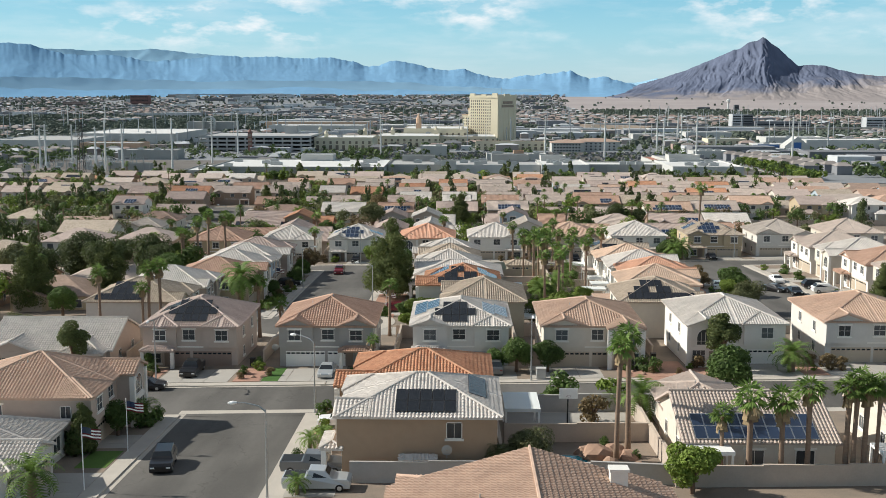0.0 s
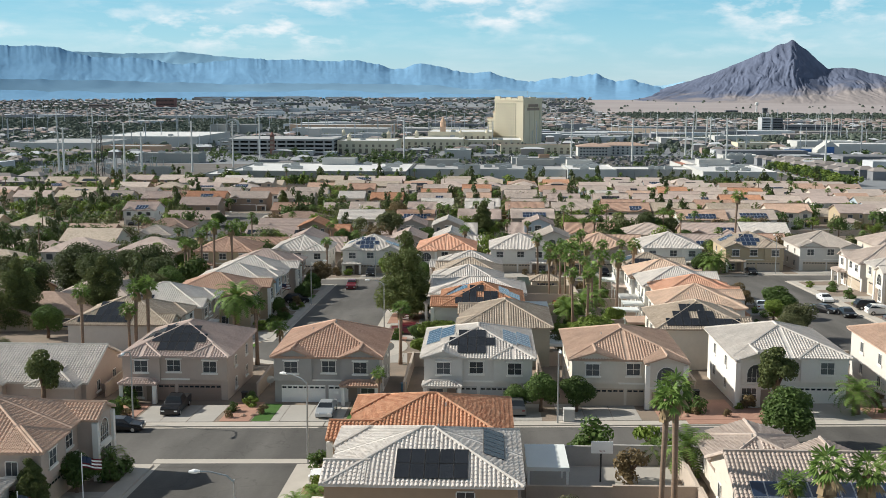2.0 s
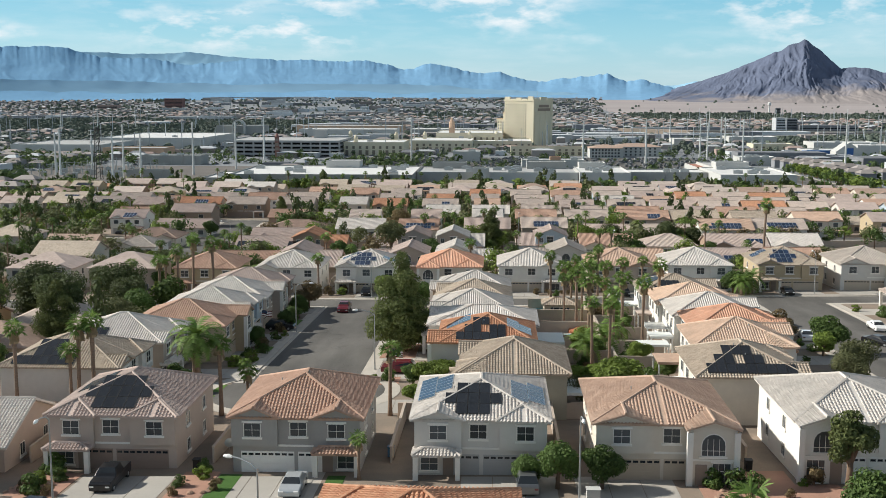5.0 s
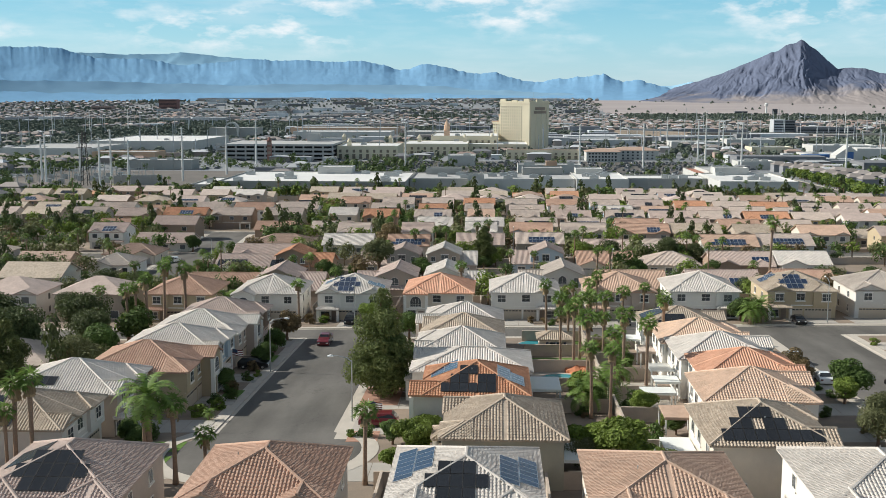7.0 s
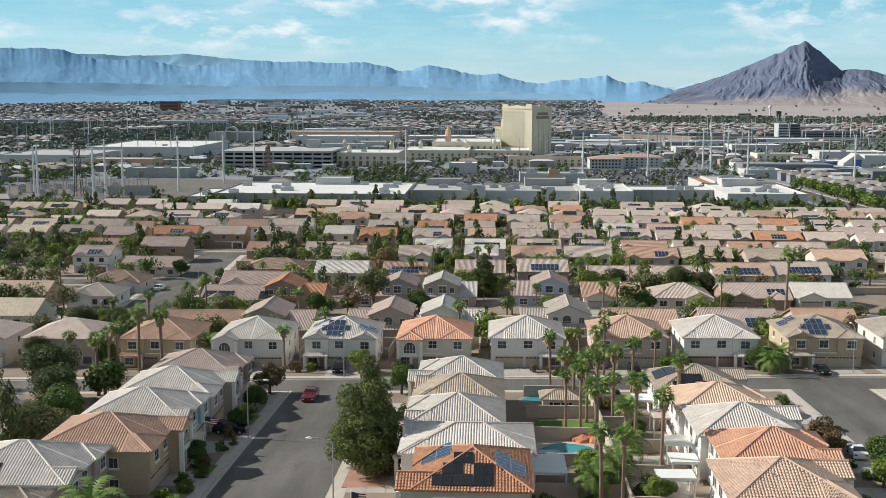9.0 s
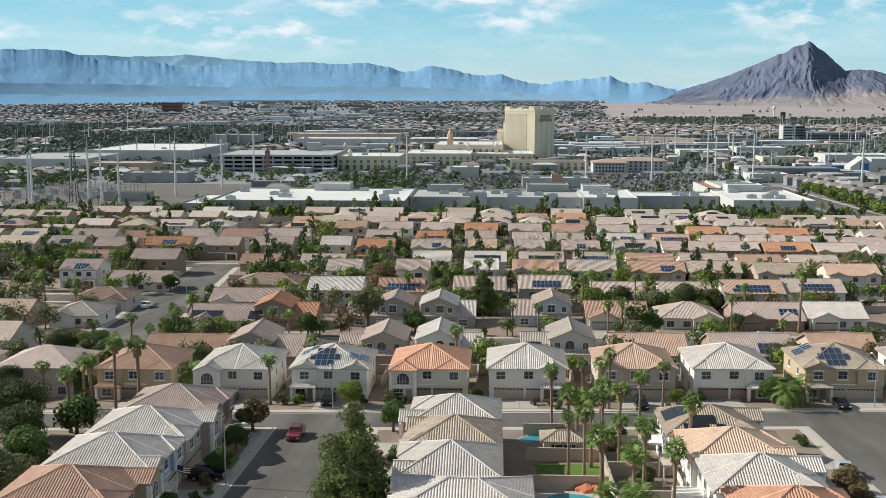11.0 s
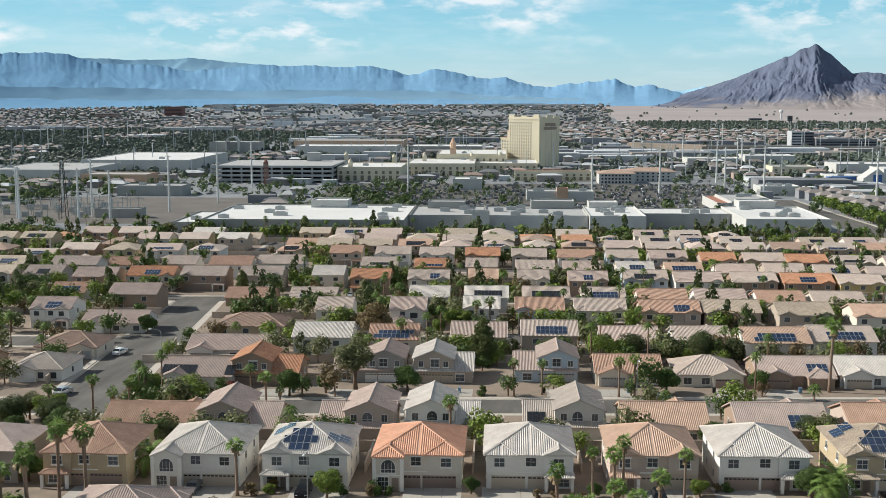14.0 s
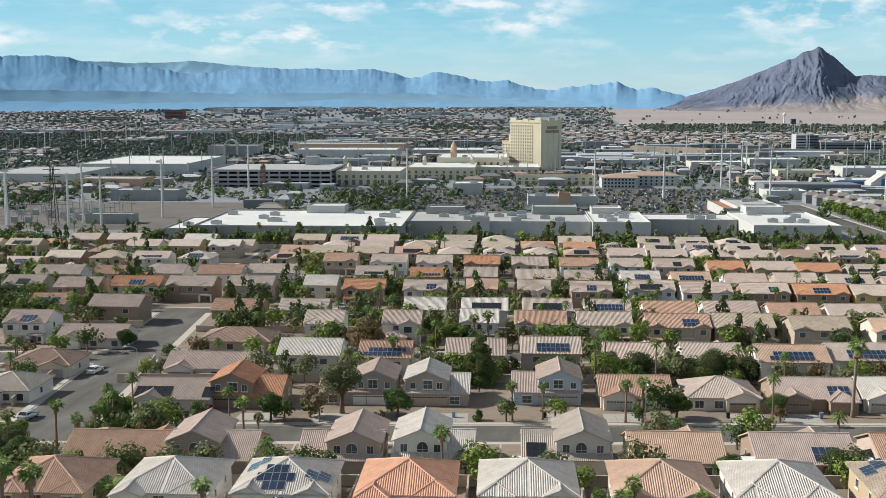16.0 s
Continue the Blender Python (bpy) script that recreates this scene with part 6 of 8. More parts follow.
M_TOWNGROUND = material("town_lots", (0.19, 0.2, 0.212), rough=0.95, var=0.35, scale=0.006, fine=0.06, fine_var=0.2, bump=0)
M_YARD = material("yard_gravel", (0.13, 0.118, 0.108), rough=0.95, var=0.3, scale=0.05, fine=0.8, fine_var=0.2, bump=0)
M_TOWNBRICK = material("dull_brick", (0.25, 0.13, 0.11), rough=0.9, var=0.1, bump=0)
M_BAY = material("shaded_bay", (0.20, 0.17, 0.13), rough=0.6, var=0.1, bump=0)
M_POLE = material("pale_pole_steel", (0.62, 0.62, 0.60), rough=0.5, metal=0.0, var=0.06, bump=0)
M_FARBLUE = material("blue_sign_paint", (0.05, 0.13, 0.33), rough=0.5, var=0.05, bump=0)


BUILT = []


def shop(x0, y0, x1, y1, h, wall, units, label, roof=None):
    BUILT.append((x0 - 2.5, y0 - 2.5, x1 + 2.5, y1 + 2.5))
    z = land((x0 + x1) / 2, (y0 + y1) / 2)
    s = thing("shop_building", ((x0 + x1) / 2, (y0 + y1) / 2, z), label, "shop building", "shops")
    hx, hy = (x1 - x0) / 2, (y1 - y0) / 2
    w, r, p = Mesh(), Mesh(), Mesh()
    w.box(-hx, -hy, -3, hx, hy, h - 0.9)
    r.box(-hx + 0.3, -hy + 0.3, h - 0.9, hx - 0.3, hy - 0.3, h - 0.7)
    for a in ((-hx, -hy, hx, -hy + 0.3), (-hx, hy - 0.3, hx, hy), (-hx, -hy + 0.3, -hx + 0.3, hy - 0.3), (hx - 0.3, -hy + 0.3, hx, hy - 0.3)):
        p.box(a[0], a[1], h - 0.9, a[2], a[3], h)
    part("wall", w, wall, s)
    part("roof", r, roof or M_ROOFWHITE, s)
    part("parapet", p, wall, s)
    n = max(2, int((x1 - x0) / 9)) if y0 < 1000 else 0
    for i in range(n):                       # pilasters along the back wall
        q = Mesh()
        xx = -hx + (i + 0.5) * 2 * hx / n
        q.box(xx - 0.5, -hy - 0.35, -3, xx + 0.5, -hy, h - 0.4)
        part("pilaster", q, wall, s)
    if wall is M_HOTEL:                      # arched bays along the front, the openings' shade put into their brown
        q = Mesh()
        k = max(3, int((x1 - x0) / 6))
        for i in range(k):
            xx = -hx + (i + 0.5) * 2 * hx / k
            q.box(xx - 1.4, -hy - 0.25, 1.0, xx + 1.4, -hy - 0.02, h * 0.42)
            q.box(xx - 1.1, -hy - 0.25, h * 0.52, xx + 1.1, -hy - 0.02, h * 0.72)
        part("arcade", q, M_BAY, s)["kind"] = "stuff"
    for _ in range(units if y0 < 1000 else min(units, 1)):
        q = Mesh()
        a, b = rng.uniform(-hx + 6, hx - 6), rng.uniform(-hy + 6, hy - 6)
        q.box(a - 2.6, b - 1.3, h - 0.7, a + 2.6, b + 1.3, h + 1.2)
        q.box(a - 1.0, b - 1.0, h + 1.2, a + 1.0, b + 1.0, h + 1.5)
        part("air_conditioner", q, M_STEEL, s)
    return s


shop(-147, 642, -43.5, 720, 9.5, M_SHOPWALL, 12, "large shop building with a white membrane roof")
shop(-102, 708, -81, 724, 13.5, M_SHOPPALE, 0, "white roofed shop entrance block")
shop(-166, 654, -147.4, 708, 6.5, M_SHOPWALL, 1, "low loading wing beside the large shop")
shop(-43, 668, -4, 718, 9.5, M_SHOPWALL, 4, "grey shop building seen from its back", M_PRECAST)
shop(-36, 708, -15, 722, 13, M_SHOPWALL, 0, "raised grey shop front block", M_PRECAST)
shop(-10, 661, -0.8, 667.6, 12, M_SHOPPALE, 0, "pale gable wall between two shops", M_PRECAST)
shop(-3.5, 668, 50.5, 716, 9.5, M_SHOPPALE, 8, "pale shop building seen from its back", M_PRECAST)
shop(22, 708, 46, 724, 13.5, M_SHOPWALL, 0, "raised grey shop front block", M_PRECAST)
shop(51, 662, 80, 716, 10, M_SHOPPALE, 6, "shop building with a white roof")
shop(54, 708, 70, 722, 13, M_SHOPPALE, 0, "raised white shop front block")
shop(80.5, 692, 129, 722, 8.5, M_SHOPWALL, 3, "long shop building with a flat pale roof")
shop(129.5, 656, 172, 722, 9.5, M_SHOPPALE, 7, "shop building with a white membrane roof")
shop(138, 714, 158, 728, 13.5, M_SHOPPALE, 0, "raised white shop front block")
YS = [y for y in steps(-160, 760, 10) + steps(790, 1400, 40) + steps(1500, 4700, 100) if y >= 640]
sheet("town_ground", [-3000, -1500, -800, -400, -165, -120, 0, 120, 240, 400, 800, 1500, 2400], [y for y in YS if y <= 3000], 0.12, M_TOWNGROUND, "grey streets and bare lots of the town", "ground")
sheet("town_ground_far", [-3000, -1500, -800, -400, 0, 320], [y for y in YS if y >= 3000], 0.12, M_TOWNGROUND, "grey streets and bare lots of the far town", "ground")
# mauve-grey instead of tan: the desert's haze is put into this colour
M_FLAT = material("desert_flat_hazed", (0.34, 0.30, 0.295), rough=0.95, var=0.25, scale=0.004, fine=0.05, fine_var=0.1, bump=0, streak=(0.3, 2.0, 1.0))
sheet("desert_flat", [320, 800, 1500, 2600, 4200], [y for y in YS if y >= 2990], 0.14, M_FLAT, "bare desert flat below the peak, tinted haze grey", "ground")
sheet("parking_lot", steps(-130, 186, 30), [720] + [y for y in YS if 720 < y < 1026] + [1026], 0.25, M_ASPHALT, "dark asphalt car park", "car park")
sheet("yard", steps(-330, -165, 30), [700] + [y for y in YS if 700 < y < 880] + [880], 0.25, M_YARD, "brown gravel yard of a substation", "yard")
shop(150, 792, 178, 846, 7, M_SHOPPALE, 3, "small plaza building with pale walls", M_PRECAST)
shop(141.5, 792, 149.6, 846, 6, M_SHOPPALE, 0, "shop arcade with a red roof", M_REDROOF)
shop(23, 866, 70, 888, 7, M_SHOPPALE, 3, "plaza building with tan walls", M_PRECAST)
shop(44, 864, 52, 872, 9.5, M_HOTEL_PINK, 0, "raised plaza entrance with a red roof", M_REDROOF)
shop(-33, 959, -10, 985, 9, M_SHOPPALE, 2, "small white office building")
shop(198, 922, 227, 946, 7, M_SHOPPALE, 3, "plain white flat-roofed shop building")
shop(258, 1135, 298, 1165, 9, M_HOTEL, 2, "tan shop building with a flat roof", M_PRECAST)
shop(276, 1012, 320, 1044, 9, M_SHOPPALE, 3, "white shop building behind a blue canopy")
shop(-279, 892, -230, 915, 8, M_SHOPWALL, 2, "plain grey-tan flat-roofed hall", M_PRECAST)
shop(-236, 732, -208, 742, 6, M_SHOPWALL, 0, "low plain grey flat-roofed shed", M_PRECAST)
shop(-452, 1045, -366, 1150, 10, M_SHOPPALE, 4, "long white flat-roofed warehouse building", M_PRECAST)
shop(-348, 1000, -292, 1032, 9, M_HOTEL_PINK, 0, "brown apartment building with a tan roof", M_PRECAST)
shop(-412, 1166, -303, 1320, 12, M_SHOPPALE, 9, "large store with a white membrane roof")
shop(-378, 1522, -313, 1560, 15, M_SHOPWALL, 2, "mall building with grey walls", M_PRECAST)
shop(-300, 1700, -138, 1760, 10, M_HOTEL_PINK, 2, "long reddish flat-roofed hall", M_PRECAST)
shop(-260, 1500, -130, 1560, 11, M_SHOPPALE, 4, "long white flat-roofed market hall")
shop(-110, 1480, -20, 1540, 12, M_SHOPWALL, 4, "long pale grey market hall")
shop(17, 1060, 84, 1076, 9, M_HOTEL, 0, "tan two-storey motel row with dark bays", M_REDROOF)
for x0, y0, x1, y1, h, lab in ((205, 1290, 262, 1325, 8, "white store with a flat roof"), (275, 1330, 330, 1370, 9, "white store with a flat roof"), (330, 1180, 395, 1220, 9, "pale store with a flat roof"),
                               (345, 1090, 420, 1130, 10, "white store with a flat roof"), (130, 1390, 190, 1420, 7, "pale low store with a flat roof")):
    shop(x0, y0, x1, y1, h, M_SHOPPALE, 2, lab)
arch = Mesh()
for k in range(16):
    a0, a1 = math.pi * k / 16, math.pi * (k + 1) / 16
    arch.face([(7 * math.cos(a0), -1, 14 + 7 * math.sin(a0)), (9 * math.cos(a0), -1, 14 + 9 * math.sin(a0)), (9 * math.cos(a1), -1, 14 + 9 * math.sin(a1)), (7 * math.cos(a1), -1, 14 + 7 * math.sin(a1))])
    arch.face([(9 * math.cos(a0), -1, 14 + 9 * math.sin(a0)), (9 * math.cos(a0), 8, 14 + 9 * math.sin(a0)), (9 * math.cos(a1), 8, 14 + 9 * math.sin(a1)), (9 * math.cos(a1), -1, 14 + 9 * math.sin(a1))])
arch.box(-9, -1, -2, -7, 8, 14)
arch.box(7, -1, -2, 9, 8, 14)
solid("entrance_arch", arch, M_SHOPPALE, on_land(-346, 1516), "white rounded entrance arch of a mall", "arch")
bl = Mesh()
bl.prism([(-11, -4), (11, -4), (11, 4), (-11, 4)], 6.5, 8.5)
for xx in (-10.4, -3.5, 3.5, 10.4):
    bl.prism([(xx - 0.5, -3.8), (xx + 0.5, -3.8), (xx + 0.5, -2.8), (xx - 0.5, -2.8)], -1, 6.5)
solid("blue_canopy", bl, M_FARBLUE, on_land(282, 1006), "blue canopy in front of a shop", "canopy")
gs = thing("gabled_shop", on_land(302, 978), "white gabled shop with a blue gable panel", "shop building")
gm, gp = Mesh(), Mesh()
gm.box(-11, 0, -2, 11, 16, 9)
for yy in (0, 16):
    gm.face([(-11, yy, 9), (11, yy, 9), (0, yy, 17)] if yy == 0 else [(11, yy, 9), (-11, yy, 9), (0, yy, 17)])
gm.face([(-11, 0, 9), (0, 0, 17), (0, 16, 17), (-11, 16, 9)])
gm.face([(11, 0, 9), (11, 16, 9), (0, 16, 17), (0, 0, 17)])
gp.box(-3.4, -0.3, 6, 3.4, -0.02, 12)
part("wall", gm, M_SHOPPALE, gs)
part("gable_panel", gp, M_FARBLUE, gs, "blue panel")
hw = Mesh()                                # raised motorway on a pale embankment
hw.prism([(190, 1730), (280, 1622), (420, 1600), (640, 1560), (640, 1600), (420, 1650), (300, 1668), (200, 1765)], land(300, 1650) - 4, land(300, 1650) + 6)
solid("motorway_embankment", hw, M_DESERT, (0, 0, 0), "pale sandy embankment of a raised motorway", "embankment", kind="structure")
hp = Mesh()
hp.prism([(285, 1622), (420, 1600), (640, 1560), (640, 1561), (420, 1601), (285, 1623)], land(300, 1650) + 6, land(300, 1650) + 8)
solid("motorway_parapet", hp, M_KERB, (0, 0, 0), "pale concrete parapet of a motorway", "parapet", kind="structure")


def parking_garage(x0, y0, x1, y1, h, levels):
    BUILT.append((x0 - 2.5, y0 - 2.5, x1 + 2.5, y1 + 2.5))
    s = thing("parking_garage", on_land((x0 + x1) / 2, (y0 + y1) / 2), "open multi-storey concrete car park", "parking garage")
    hx, hy = (x1 - x0) / 2, (y1 - y0) / 2
    for i in range(levels):
        f = Mesh()
        z = h * (i + 1) / levels
        f.box(-hx, -hy, z - 1.9, hx, hy, z - 0.9)
        f.box(-hx, -hy, z - 0.9, hx, -hy + 0.4, z)
        f.box(-hx, -hy + 0.4, z - 0.9, -hx + 0.4, hy, z)
        f.box(hx - 0.4, -hy + 0.4, z - 0.9, hx, hy, z)
        part("deck", f, M_PRECAST, s)
    core = Mesh()
    core.box(-hx + 6, -hy + 14, -2, hx - 6, hy - 1, h - 2)
    part("core", core, M_PATCH, s)
    for i in range(13):
        c = Mesh()
        x = -hx + 2 * hx * i / 12
        c.box(x - 0.7, -hy + 0.42, -2, x + 0.7, -hy + 1.6, h - 1)
        part("column", c, M_PRECAST, s)
    t = Mesh()
    t.box(hx - 36, hy - 16, h - 1, hx - 24, hy - 4, h + 7)
    part("stair_tower", t, M_PRECAST, s)


parking_garage(-245, 1030, -139.5, 1125, 15, 4)
shop(-138, 1048, -82, 1112, 13, M_HOTEL, 2, "cream hall beside the car park")
shop(-84, 1120, -20, 1200, 12, M_HOTEL, 4, "large plain cream casino hall")
shop(-60, 1200, 10, 1290, 17, M_HOTEL, 4, "large plain cream casino hall")
shop(-30, 1160, 40, 1230, 10, M_HOTEL, 3, "low cream casino wing")


def hotel_tower():
    """Tall cream hotel, turned so that a broad and a narrow face show."""
    a = -39.8
    s = thing("hotel_tower", on_land(13.0, 1285), "tall cream hotel tower with rows of small windows", "hotel", turn=a)
    W, D, H = 41.4, 35.0, 54.0
    b = Mesh()
    b.box(0, 0, -4, W, D, H - 4)
    part("wall", b, M_HOTEL, s)
    cap = Mesh()
    cap.box(-0.8, -0.8, H - 4, W + 0.8, D + 0.8, H - 2.4)
    for i, hh in ((0, 3.2), (1, 1.0), (2, 2.2), (3, 1.0), (4, 3.6)):
        x = W * i / 5
        cap.prism([(x + 0.4, -0.5), (x + W / 5 - 0.4, -0.5), (x + W / 5 - 0.4, 1), (x + 0.4, 1)], H - 2.4, H - 2.4 + hh)
    for i in range(3):
        cap.box(W - 1, D * i / 3 + 0.5, H - 2.4, W + 0.5, D * (i + 1) / 3 - 0.5, H + (0.5 if i == 1 else -1))
    part("cornice", cap, M_HOTEL, s, "scalloped cornice")
    wing = Mesh()
    wing.box(-13, 3, -4, 0, 22, 28)
    wing.box(-13.6, 2.4, 28, 0, 22.6, 29.5)
    wing.box(-6, 5, 29.5, 0, 20, 36)
    part("wing", wing, M_HOTEL, s, "lower side wing")
    top = Mesh()
    top.box(-6.4, 4.6, 36, 0, 20.4, 37.6)
    top.box(-13.9, 2.0, 29.5, -6.4, 23.0, 30.3)
    part("cornice", top, M_HOTEL_PINK, s, "pink cornice of the wing")
    win = Mesh()
    for r in range(13):
        z = 5 + r * 3.35
        for c in range(10):
            x = 1.8 + c * 3.1
            win.box(x, -0.12, z, x + 1.2, 0.05, z + 1.8)
        for c in range(3):
            win.box(-12 + c * 3.6, 2.9, z, -10.4 + c * 3.6, 3.05, z + 1.6) if z < 26 else None
    part("window_grid", win, M_GLASS, s)["kind"] = "stuff"
    rib = Mesh()
    for i in range(4):
        rib.box(W, 2 + i * 9.4, -4, W + 0.5, 4.6 + i * 9.4, H - 8)
    part("pilaster", rib, M_HOTEL, s)
    sg = Mesh()
    sg.box(W + 0.5, 9, H - 11, W + 0.75, 27, H - 8)
    sg.box(W + 0.5, 7, H - 15, W + 0.75, 29, H - 12)
    part("sign", sg, M_TRIM_DARK, s, "dark sign bars")
    fl = Mesh()
    fl.tube([(W - 8, D / 2, H - 3), (W - 8, D / 2, H + 8)], [0.2, 0.12], 6)
    part("flagpole", fl, M_STEEL, s)


hotel_tower()
tw = Mesh()
tw.prism([(-3, -3), (3, -3), (3, 3), (-3, 3)], 0, 22)
tw.tube([(0, 0, 22), (0, 0, 27), (0, 0, 33)], [3.2, 3.0, 0.3], 8)
solid("bell_tower", tw, M_HOTEL_PINK, on_land(-44, 1215), "slim red bell tower with a pointed cap", "tower")
for x0, y0, x1, y1 in ((88, 1030, 118, 1056), (112, 1058, 156, 1084)):
    hz = land((x0 + x1) / 2, (y0 + y1) / 2)
    lodge = thing("lodge", ((x0 + x1) / 2, (y0 + y1) / 2, hz), "three-storey cream lodge with a brown tile roof", "hotel")
    g1, g2 = Mesh(), Mesh()
    hx, hy = (x1 - x0) / 2, (y1 - y0) / 2
    g1.box(-hx, -hy, -2, hx, hy, 9)
    pl, _, _ = roof_planes(-hx - 1, hx + 1, -hy - 1, hy + 1, 9, 0.2, "hip")
    roof_shell(g2, pl, 9, ())
    part("wall", g1, M_SHOPPALE, lodge)
    part("roof", g2, ROOF["brown"], lodge)
    for k in range(9):
        for fl_ in range(3):
            q = Mesh()
            q.box(-hx + 2 + k * (2 * hx - 4) / 9, -hy - 0.06, 1 + fl_ * 2.8, -hx + 3.6 + k * (2 * hx - 4) / 9, -hy + 0.02, 2.4 + fl_ * 2.8)
            part("window", q, M_GLASS, lodge)


def steel_pole(x, y, h, arms=True):
    p = thing("steel_pole", on_land(x, y), "tall pale steel power pole", "pole", "power poles")
    g = Mesh()
    g.tube([(0, 0, -1), (0, 0, h)], [0.85, 0.5], 8)
    part("shaft", g, M_POLE, p)
    if arms:
        for zz in (h - 1.5, h - 4.5, h - 7.5):
            a = Mesh()
            a.tube([(-1.9, 0, zz + 0.4), (1.9, 0, zz + 0.4)], [0.16, 0.16], 5)
            part("crossarm", a, M_POLE, p)


for x, y, h in ((-260, 684, 33), (-237, 710, 31), (-240, 739, 35), (-224, 725, 29), (-203, 772, 36), (-190, 841, 35), (-198, 980, 37), (-575, 1780, 36), (-591, 1655, 36), (-590, 1513, 36), (-66, 932, 37), (75, 944, 35),
                (123, 919, 37), (189, 1045, 36), (186, 994, 33), (244, 1224, 34), (242, 1194, 34), (199, 916, 37), (538, 1740, 36), (321, 1692, 36), (210, 1353, 34), (-277, 719, 30), (-294, 828, 30), (262, 860, 36)):
    steel_pole(x, y, h)
py = thing("lattice_pylon", on_land(-251, 723), "dark steel lattice power pylon", "pylon")
for sx, sy in ((-1, -1), (1, -1), (1, 1), (-1, 1)):
    g = Mesh()
    g.tube([(sx * 2.2, sy * 2.2, -1), (sx * 0.8, sy * 0.8, 34)], [0.24, 0.2], 4)
    part("leg", g, M_PATCH, py)
for k in range(12):
    g = Mesh()
    z, r0, r1 = k * 2.8, 2.2 - 0.115 * k, 2.2 - 0.115 * (k + 1)
    g.tube([(-r0, -r0, z), (r1, -r1, z + 2.8)], [0.12, 0.12], 4)
    g.tube([(r0, -r0, z), (r1, r1, z + 2.8)], [0.12, 0.12], 4)
    part("brace", g, M_PATCH, py)
for zz in (24, 28, 32):
    g = Mesh()
    g.tube([(-5, 0, zz), (5, 0, zz)], [0.22, 0.22], 4)
    part("crossarm", g, M_PATCH, py)
ss = Mesh()                                # switch gear of the substation
sr = random.Random(8)
for i in range(9):
    for k in range(5):
        x, y = -300 + i * 8.5 + sr.uniform(-1, 1), 735 + k * 16 + sr.uniform(-2, 2)
        z, h = land(x, y), sr.uniform(6, 11)
        ss.tube([(x, y, z - 1), (x, y, z + h)], [0.3, 0.25], 5)
        ss.tube([(x - 3.5, y, z + h - 1), (x + 3.5, y, z + h - 1)], [0.16, 0.16], 4)
        if sr.random() < 0.4:
            ss.box(x + 1.5, y - 1.5, z, x + 4.5, y + 1.5, z + 3.6)
solid("substation", ss, M_STEEL, (0, 0, 0), "grey steel switch gear of a power substation", "substation", kind="stuff")
sp = thing("tower_sign", on_land(-192, 1007), "reddish brown pillar sign with dark bars", "sign")
g = Mesh()
g.box(-1.9, -1.2, -1, 1.9, 1.2, 19)
g.tube([(0, 0, 19), (0, 0, 22)], [2.0, 0.5], 8)
part("pillar", g, M_TOWNBRICK, sp)
for zz in (9, 13, 17):
    g = Mesh()
    g.box(-1.6, -1.45, zz - 2, 1.6, -1.22, zz + 0.4)
    part("sign_bar", g, M_TRIM_DARK, sp)
wt = thing("water_tower", on_land(755, 3110), "distant white water tower on a slim stem", "water tower")
g = Mesh()
g.tube([(0, 0, -2), (0, 0, 20)], [2.6, 2.0], 10)
part("stem", g, M_POLE, wt)
g = Mesh()
g.tube([(0, 0, 19), (0, 0, 21), (0, 0, 26), (0, 0, 29)], [2, 5, 5, 1.5], 12)
part("tank", g, M_POLE, wt)
for tx, ty in ((-128, 1060), (-98, 1150), (-70, 1168), (-24, 1180), (4, 1190), (-150, 1190)):
    tt = Mesh()
    tt.box(-1.9, -1.9, 8, 1.9, 1.9, 16)
    tt.tube([(0, 0, 16), (0, 0, 17.5), (0, 0, 19.5)], [2.1, 1.7, 0.2], 8)
    solid("roof_turret", tt, M_HOTEL, on_land(tx, ty), "small cream turret with a domed cap", "turret")

# the town beyond, too small to tell apart
cr = random.Random(5)
# pale, grey and dark tones lean blue to carry the town's haze
M_TOWN = [material("town_pale", (0.46, 0.475, 0.49), var=0.1, scale=0.02, island_var=0.25, bump=0), material("town_tan", (0.28, 0.25, 0.235), var=0.1, scale=0.02, island_var=0.3, bump=0),
          material("town_grey", (0.20, 0.205, 0.22), var=0.1, scale=0.02, island_var=0.3, bump=0), material("town_dark", (0.10, 0.11, 0.12), var=0.1, scale=0.02, island_var=0.3, bump=0),
          material("town_rose", (0.34, 0.255, 0.225), var=0.1, scale=0.02, island_var=0.25, bump=0), material("town_brick", (0.21, 0.11, 0.10), var=0.1, scale=0.02, bump=0)]
# first foliage paled and greyed for haze, second plain leaf green
M_FARLEAF = [leafy("far_foliage_hazed", (0.125, 0.152, 0.12)), leafy("car_park_foliage", (0.085, 0.125, 0.045))]
town, woods = Mesh(), Mesh()


def town_box(x, y, w, d, h, mat, roofed):
    z = land(x, y)
    if not roofed:
        town.box(x - w / 2, y - d / 2, z - 2, x + w / 2, y + d / 2, z + h, mat, False)
    else:
        town.box(x - w / 2, y - d / 2, z - 2, x + w / 2, y + d / 2, z + h, 2 if mat == 1 else 1, False)
        a = [(x - w / 2 - .5, y - d / 2 - .5, z + h), (x + w / 2 + .5, y - d / 2 - .5, z + h), (x + w / 2 + .5, y + d / 2 + .5, z + h), (x - w / 2 - .5, y + d / 2 + .5, z + h)]
        f, g = (x - w / 4, y, z + h + d * 0.2), (x + w / 4, y, z + h + d * 0.2)
        k = len(town.v)
        town.v.extend(a + [f, g])
        for q in ((0, 1, 5, 4), (1, 2, 5), (2, 3, 4, 5), (3, 0, 4)):
            town.f.append(tuple(k + i for i in q))
            town.m.append(mat)


